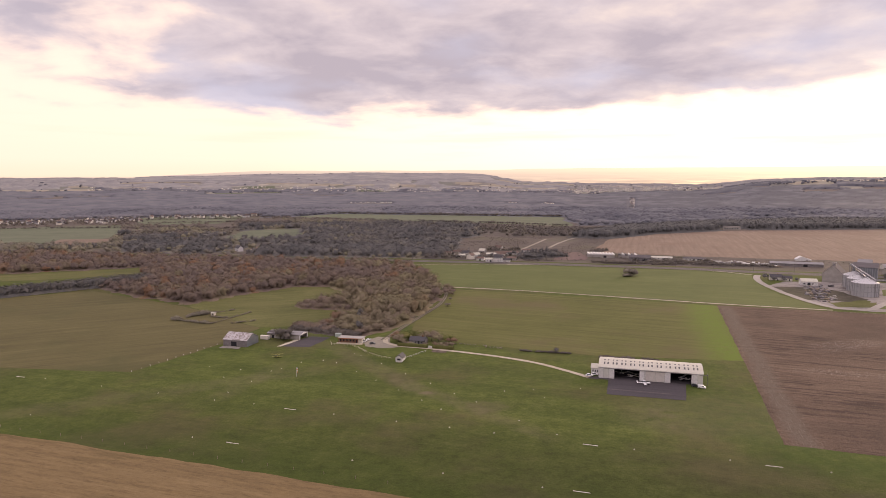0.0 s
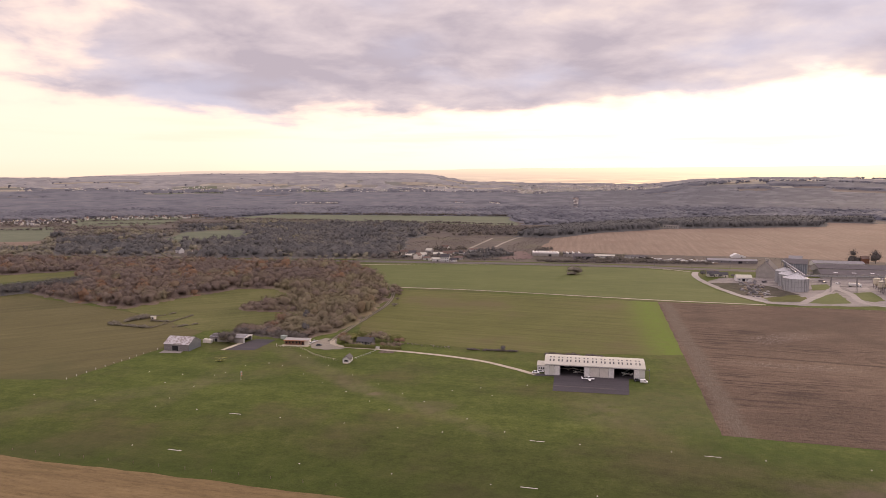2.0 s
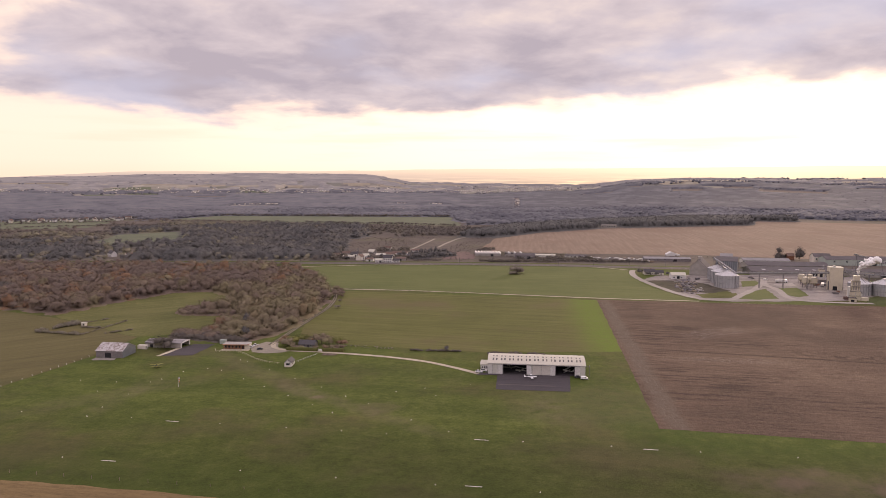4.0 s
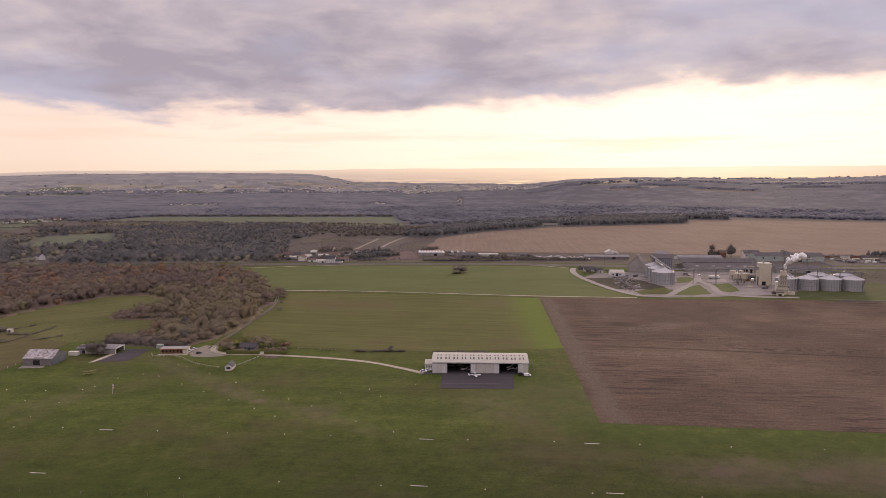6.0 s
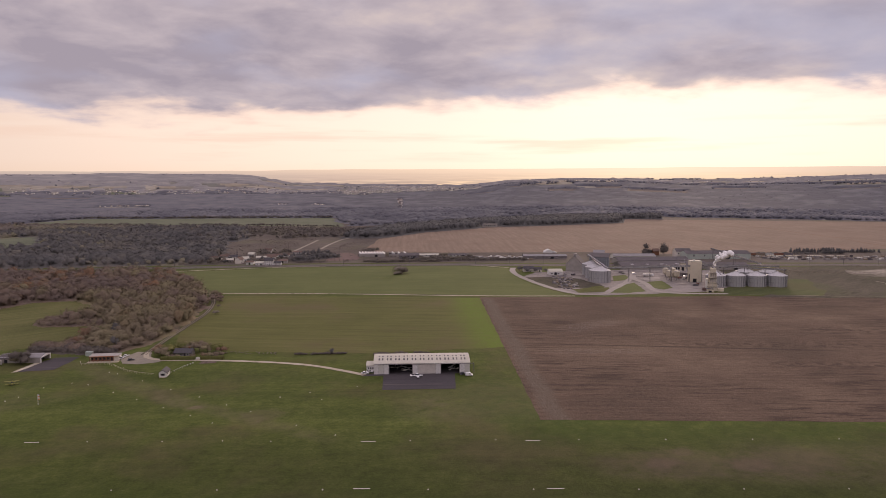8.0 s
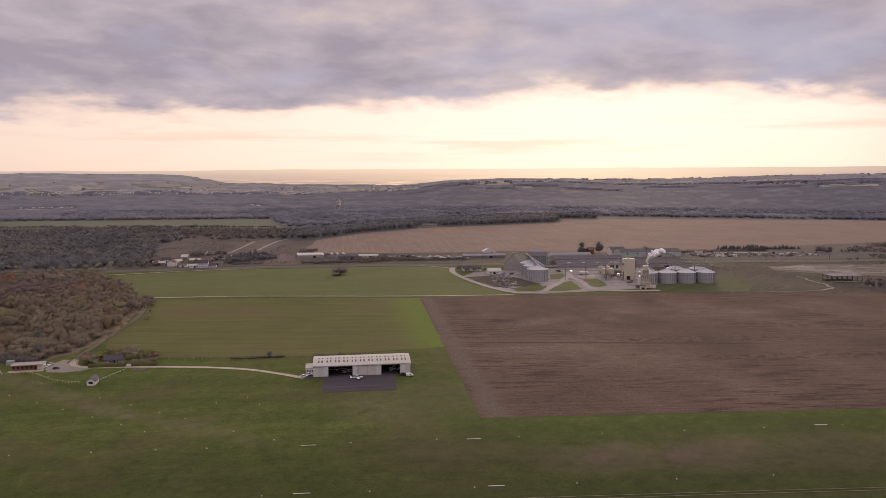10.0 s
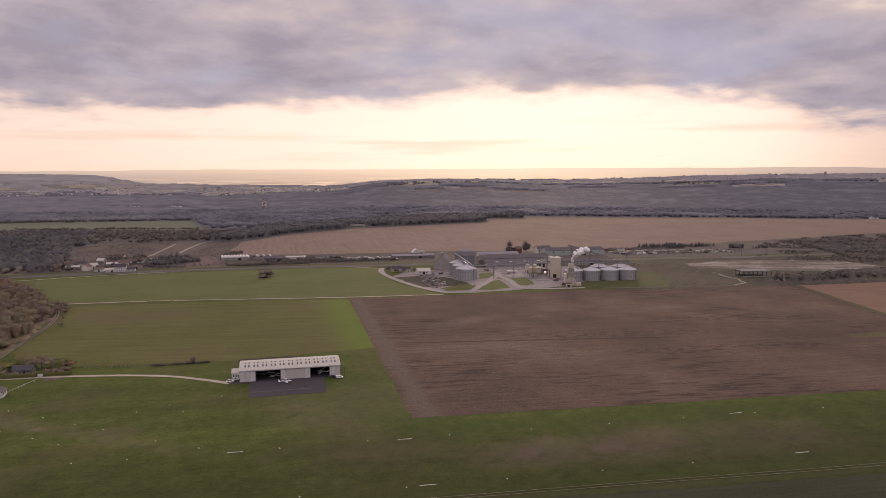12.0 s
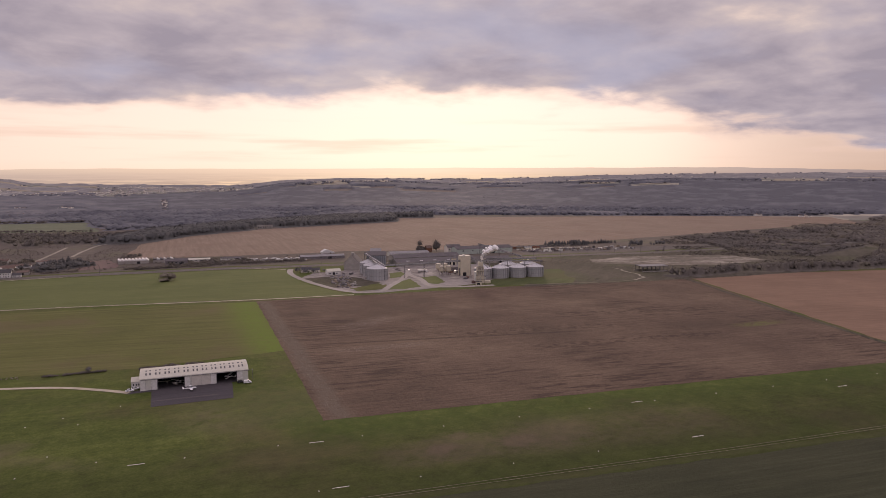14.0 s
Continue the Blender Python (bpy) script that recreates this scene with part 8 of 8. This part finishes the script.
def marquee():
    o = thing("marquee", 491, 943, -12, "white peaked tent beside the goods shed", "tent")
    part("canvas", prism([(-8, 0), (8, 0), (8, 2.2), (3.5, 4.4), (-1.5, 6.0), (-5, 4.2), (-8, 2.2)], -5, 5, "y"), M["white"], o, "white canvas roof with one peak")
    part("porch", prism([(8, 0), (11.5, 0), (11.5, 1.8), (8, 2.9)], -3.5, 3.5, "y"), M["white"], o)


marquee()


def sawtooth():
    o = thing("sawtooth_factory", 226, 986, -15, "white sawtooth-roofed workshop beside the railway", "factory")
    part("wall", box(-19, 19, -8, 8, 0, 4), M["concrete"], o)
    for i in range(9):
        x = -19 + i * 4.22
        part("roof_tooth", prism([(x, 4), (x + 4.1, 4), (x + 0.5, 6.6), (x, 6.6)], -8.2, 8.2, "y"), M["white"], o, "white-glazed sawtooth bay")
    part("door", box(4, 8, -8.08, -8, 0, 3), M["dark"], o)
    p = thing("sawtooth_factory", 262, 976, -15, "grey sawtooth-roofed workshop beside the railway", "factory")
    part("wall", box(-13, 13, -8, 8, 0, 4), M["concrete"], p)
    for i in range(6):
        x = -13 + i * 4.3
        part("roof_tooth", prism([(x, 4), (x + 4.2, 4), (x + 0.5, 6.4), (x, 6.4)], -8.2, 8.2, "y"), M["galv"] if i % 2 else M["roof_grey"], p)


sawtooth()
sheet("earth_bank", [(152, 945), (160, 1020), (172, 1045), (205, 1045), (208, 985), (196, 948)], 0.3, M["brickred"], "red-brown earth yard", "ground", 6, 2)
gabled("house", -314, 1062, -50, 13, 8, 5.0, 8.6, "white", "roof_dark", "white farmhouse with a dark roof among the trees", "house", ((-6, -5, 1, 2.4), (-3, -2, 1, 2.4), (3, 4, 1, 2.4)), ((0, 1, 2.1),), chimney=4)
gabled("shed", -292, 1066, 30, 9, 6, 3, 4.8, "plaster", "roof_tile", "small pale outbuilding beside the farmhouse", "shed", (), ((-1, 1, 2.2),))
gabled("house", 75, 931, -12, 12, 9, 6.2, 9.8, "white", "roof_dark", "white two-storey house beside the railway", "house", [(-4.6 + i * 2.6, -3.6 + i * 2.6, z, z + 1.4) for i in range(4) for z in (1, 3.8)], ((0.6, 1.6, 2.1),), chimney=3)
gabled("house", 86, 928, -12, 9, 7, 3, 5, "white", "roof_dark", "white single-storey wing of the railway house", "house", ((-3, -2, 1, 2.2), (2, 3, 1, 2.2)), ())
gabled("house", 63, 933, -12, 10, 7, 3.4, 5, "white", "roof_pale", "white outbuilding beside the railway", "house", ((-3, -2, 1, 2.2),), ((1, 3, 2.4),))
gabled("house", 39, 964, 60, 11, 8, 5.0, 8.2, "plaster", "roof_tile", "pale gabled house beside the level crossing", "house", ((-3, -2, 1, 2.2), (2, 3, 1, 2.2)), (), chimney=-3)
for x, y, L, lab in ((24, 985, 16, "low pale shed beyond the railway"), (100, 1020, 22, "low pale depot beyond the railway"), (130, 1050, 18, "low pale shed beside the road"), (70, 1000, 14, "low pale shed beyond the railway"), (95, 950, 12, "small pale shed beside the railway"), (52, 948, 10, "small pale shed beside the railway")):
    gabled("shed", x, y, -12 + random.uniform(-8, 8), L, 9, 3, 4.6, random.choice(("plaster", "white", "concrete")), random.choice(("roof_pale", "roof_tile")), lab, "shed", (), ((-1, 1, 2.4),))
for x, y, L, w, rf, lab in ((21, 1018, 13, "white", "roof_tile", "small white house beyond the railway"), (33, 1012, 11, "plaster", "roof_dark", "small cream house beyond the railway"), (46, 984, 12, "white", "roof_pale", "white shed among dark shrubs"), (84, 1000, 15, "plaster", "roof_tile", "cream house with a tiled roof beyond the railway"),
                            (60, 1040, 10, "concrete", "roof_pale", "small pale depot on the heath"), (88, 1086, 12, "plaster", "roof_tile", "small house at the heath road"), (112, 972, 12, "concrete", "roof_grey", "grey shed beside the railway"), (8, 1000, 10, "plaster", "roof_tile", "small tiled house beyond the railway")):
    gabled("house", x, y, -12 + random.uniform(-40, 40), L, 8, 3.6, 6.4, w, rf, lab, "house", ((-L * 0.3, -L * 0.3 + 1, 1, 2.2), (L * 0.2, L * 0.2 + 1, 1, 2.2)), ((-0.5, 0.5, 2.1),))
for x, y, hh in ((28, 1002, 7), (40, 1000, 8), (52, 972, 6), (58, 958, 5), (70, 985, 7), (96, 990, 8), (104, 1008, 9), (112, 995, 8), (132, 1016, 10), (146, 1030, 9), (110, 960, 6), (20, 962, 7), (140, 985, 9), (150, 1000, 10), (165, 1010, 11), (128, 1000, 9), (120, 985, 8)):
    tree(x, y, hh, M["tree_dark"], "dark evergreen beside the railway depot", 0.5, hh * 0.9)


def shelter():
    o = thing("open_shelter", 716, 521, -22, "open steel-framed shelter with a dark flat roof", "shelter")
    part("roof", box(-18, 18, -9, 9, 6.6, 7.1), M["steel_dark"], o)
    for i in range(7):
        for j in (-8.5, 0, 8.5):
            part("column", beam((-17.5 + i * 35 / 6, j, 0), (-17.5 + i * 35 / 6, j, 6.6), 0.4), M["steel_dark"], o)
    for j in (-8.5, 8.5):
        part("side_beam", box(-18, 18, j - 0.2, j + 0.2, 5.4, 5.8), M["steel_dark"], o)
        part("low_wall", box(-18, 18, j - 0.15, j + 0.15, 0, 1.2), M["concrete"], o)


shelter()

# ---- railway ----
def mast(x, y, rz, h=8.5):
    o = thing("catenary_mast", x, y, rz, "slim steel mast with an arm beside the railway", "mast", "railway masts", 0.2)
    part("pole", beam((0, 0, 0), (0, 0, h), 0.32), M["steel_dark"], o)
    part("arm", beam((0, 0, h * 0.82), (0, -4.5, h * 0.86), 0.14), M["steel_dark"], o)
    part("stay", beam((0, 0, h), (0, -4.0, h * 0.86), 0.08), M["steel_dark"], o)
    return o


src = mast(-420, rail_y(-420) + 9, -15)
for i in range(1, 34):
    x = -420 + i * 42
    copy_thing(src, pose(x, rail_y(x) + 9, 0.2, 0, 0, -15))
for off in (-6.2, -4.7, -1.8, -0.3, 2.6, 4.1):
    road("rail", [(x, y + off) for x, y in RAIL[0:9]], 0.16, 0.36, M["steel_dark"], "steel rail on the ballast", "rail", 25, 0)
sig = thing("signal_tower", 36.3, 969, 0, "slim dark lattice tower beside the railway", "tower")
for sx in (-1, 1):
    for sy in (-1, 1):
        part("leg", beam((sx * 1.1, sy * 1.1, 0), (sx * 0.5, sy * 0.5, 15.6), 0.22), M["steel_dark"], sig)
for z in (4, 8, 12, 15.4):
    part("brace", box(-1.0, 1.0, -1.0, 1.0, z, z + 0.15), M["steel_dark"], sig)
for i in range(120):
    f = random.random() ** 1.4
    x = 748 + f * 190
    y = 776 - 0.36 * (x - 748) + random.uniform(-14, 24)
    o = thing("stacked_goods", x, y, -16, "stack of pale building goods in the yard", "goods", "yard stacks", 0.1)
    L = random.uniform(2, 7)
    part("goods_block", box(-L / 2, L / 2, -1.2, 1.2, 0, random.uniform(1.2, 3.2), None, 0.05), M[random.choice(("concrete", "wood", "sheet", "wall_worn", "roof_grey"))], o)
    part("pallet", box(-L / 2 - 0.1, L / 2 + 0.1, -1.3, 1.3, -0.05, 0.0), M["wood"], o)
for i in range(84):
    x = 350 + i * 0.95 + random.uniform(-2, 2)
    y = 918 - 0.55 * (x - 361) + random.uniform(-9, 20)
    o = thing("stacked_goods", x, y, -16, "stack of pale timber beside the goods sheds", "goods", "yard stacks", 0.1)
    L = random.uniform(2, 6)
    part("goods_block", box(-L / 2, L / 2, -1.4, 1.4, 0, random.uniform(0.9, 2.8), None, 0.05), M[random.choice(("white", "white", "sheet", "concrete", "wood", "wall_worn"))], o)
    part("pallet", box(-L / 2 - 0.1, L / 2 + 0.1, -1.5, 1.5, -0.05, 0.0), M["wood"], o)

# ---- distant villages ----
def village_house(wall, roof, label):
    o = thing("village_house", 0, -200, 0, label, "house", "distant village houses")
    part("wall", prism([(-4, 0), (4, 0), (4, 5.2), (0, 8.2), (-4, 5.2)], -6, 6), M[wall], o)
    part("roof", prism([(-4.4, 5.0), (0, 8.3), (4.4, 5.0), (4.4, 5.3), (0, 8.7), (-4.4, 5.3)], -6.3, 6.3), M[roof], o)
    part("chimney", box(3, 4, -0.4, 0.4, 7.5, 9.4), M["rust"], o)
    return o


KINDS = [("plaster", "roof_tile", "white house with a brown tiled roof in a distant village"), ("plaster", "roof_dark", "cream house with a slate roof in a distant village"), ("white", "roof_grey", "white house with a grey roof in a distant village")]
SRC = [None] * 3


def houses(az0, az1, r0, r1, n, seed):
    g = random.Random(seed)
    for _ in range(n):
        a, r, k = g.uniform(az0, az1), g.uniform(r0, r1), g.randrange(3)
        x, y = r * math.sin(radians(a)), r * math.cos(radians(a))
        m = pose(x, y, terrain(x, y) + 2.0 * (r > 2600), 0, 0, g.uniform(0, 180))
        if SRC[k] is None:
            SRC[k] = village_house(*KINDS[k])
            SRC[k].matrix_basis = m @ Matrix.Diagonal((0.92, 0.92, 0.92, 1))
        else:
            copy_thing(SRC[k], m @ Matrix.Diagonal((0.92, 0.92, 0.92, 1)))


houses(-34, -23.5, 1880, 2070, 85, 1)
houses(-23, -15, 2010, 2100, 34, 2)
houses(3, 9, 2280, 2400, 14, 6)
houses(11, 22, 1960, 2150, 16, 7)
houses(61.3, 61.9, 2262, 2282, 3, 8)
houses(64.3, 65.2, 2248, 2276, 3, 9)


def far_town(rows):
    """Houses too far to pick apart, joined."""
    g = random.Random(5)
    V, F, MI = [], [], []
    wall = np.array([(-6, -4, 0), (6, -4, 0), (6, 4, 0), (-6, 4, 0), (-6, -4, 5.2), (6, -4, 5.2), (6, 4, 5.2), (-6, 4, 5.2), (-6, 0, 8.2), (6, 0, 8.2)], float)
    tri = np.array([(0, 1, 5), (0, 5, 4), (1, 2, 6), (1, 6, 5), (2, 3, 7), (2, 7, 6), (3, 0, 4), (3, 4, 7), (5, 6, 9), (4, 8, 7), (4, 5, 9), (4, 9, 8), (6, 7, 8), (6, 8, 9)])
    k = 0
    for a0, a1, r0, r1, n in rows:
        for _ in range(n):
            a, r, t, s = g.uniform(a0, a1), g.uniform(r0, r1), g.uniform(0, 3.14), g.uniform(0.32, 0.7) * (1.5 if a1 - a0 < 0.5 else 1)
            x, y = r * math.sin(radians(a)), r * math.cos(radians(a))
            w = wall * s
            V.append(np.stack([w[:, 0] * math.cos(t) - w[:, 1] * math.sin(t) + x, w[:, 0] * math.sin(t) + w[:, 1] * math.cos(t) + y, w[:, 2] + terrain(x, y) + 2.5 * (r > 2600)], 1))
            F.append(tri + k)
            MI.append(np.array([0] * 10 + [g.choice((1, 2, 2))] * 4))
            k += 10
    me = mesh_arrays("distant_town", np.concatenate(V), np.concatenate(F), [M["plaster"], M["roof_tile"], M["roof_grey"]], np.concatenate(MI))
    tagged(obj("distant_town", me), "pale houses of a distant town among winter trees", "town", kind="stuff")


far_town([(-27, -16, 3420, 3620, 90), (-16, -6, 3430, 3700, 126), (-6, 2, 3430, 3640, 162), (2, 13, 3440, 3720, 342), (13, 19.5, 3150, 4200, 270), (19.3, 22, 3420, 3800, 72), (22, 34, 3360, 3700, 72), (34, 52, 3380, 4000, 79), (52, 70, 3400, 4100, 43), (5.3, 6.1, 2630, 2690, 7), (8.1, 9.1, 2630, 2690, 9), (10, 19, 3330, 4300, 240), (15.12, 15.36, 2420, 2960, 54), (-7.6, -4.2, 2680, 2700, 18)])
flat_block("depot", 622, 1490, -20, 34, 14, 7, "concrete", "pale flat-roofed building in the forest gap", "building", "roof_grey", [(-15 + i * 5, -12.5 + i * 5, 2, 4.5) for i in range(6)])
wt = thing("water_tower", 4400 * math.sin(radians(58.4)), 4400 * math.cos(radians(58.4)), 0, "small distant water tower on the ridge", "water tower", "", 115)
part("shaft", tube([(3, -20), (2.5, 22)], 12), M["concrete"], wt)
part("tank", tube([(3, 20), (7, 26), (7, 32), (1, 34)], 14), M["concrete"], wt)


# ---- goods yard beyond the silos ----
def wagon(x, y, rz, mat, label):
    """A goods wagon: body on a dark underframe with two bogies."""
    o = thing("goods_wagon", x, y, rz, label, "wagon", "goods wagons", 0.36)
    part("body", box(-6.4, 6.4, -1.35, 1.35, 1.1, 3.9, None, 0.08), M[mat], o)
    part("roof", prism([(-1.4, 3.9), (1.4, 3.9), (0.9, 4.25), (-0.9, 4.25)], -6.45, 6.45), M["roof_grey"], o)
    part("underframe", box(-6.5, 6.5, -1.1, 1.1, 0.75, 1.1), M["steel_dark"], o)
    for i in range(5):
        part("rib", box(-5.6 + i * 2.7, -5.4 + i * 2.7, -1.42, -1.35, 1.15, 3.85), M["steel_dark"], o)
    for x0 in (-4.4, 4.4):
        part("bogie", box(x0 - 1.3, x0 + 1.3, -0.95, 0.95, 0.05, 0.75), M["steel_dark"], o)


for i in range(5):
    wagon(752 + i * 12.6, 811 - i * 4.7, -20.5, ("rust", "wood", "sheet", "rust", "wall_worn")[i], "covered goods wagon on a siding")


def timber_rack(x, y, rz):
    """Upright frames that hold stacked boards."""
    o = thing("timber_rack", x, y, rz, "row of stacked pale timber between steel posts", "timber", "timber racks", 0.1)
    for i in range(5):
        part("post", box(-6 + i * 3 - 0.12, -6 + i * 3 + 0.12, -1.6, -1.35, 0, 3.6), M["steel_dark"], o)
    for k in range(3):
        part("timber_block", box(-5.8 + random.uniform(0, 1), 5.8 - random.uniform(0, 1.5), -1.3, 1.3, 0.1 + k * 1.1, 1.1 + k * 1.1, None, 0.04), M[("wood", "concrete", "cream")[k]], o)


for i in range(8):
    timber_rack(762 + i * 13 + random.uniform(-2, 2), 786 - i * 4.9 + random.uniform(-3, 3), -20.5)
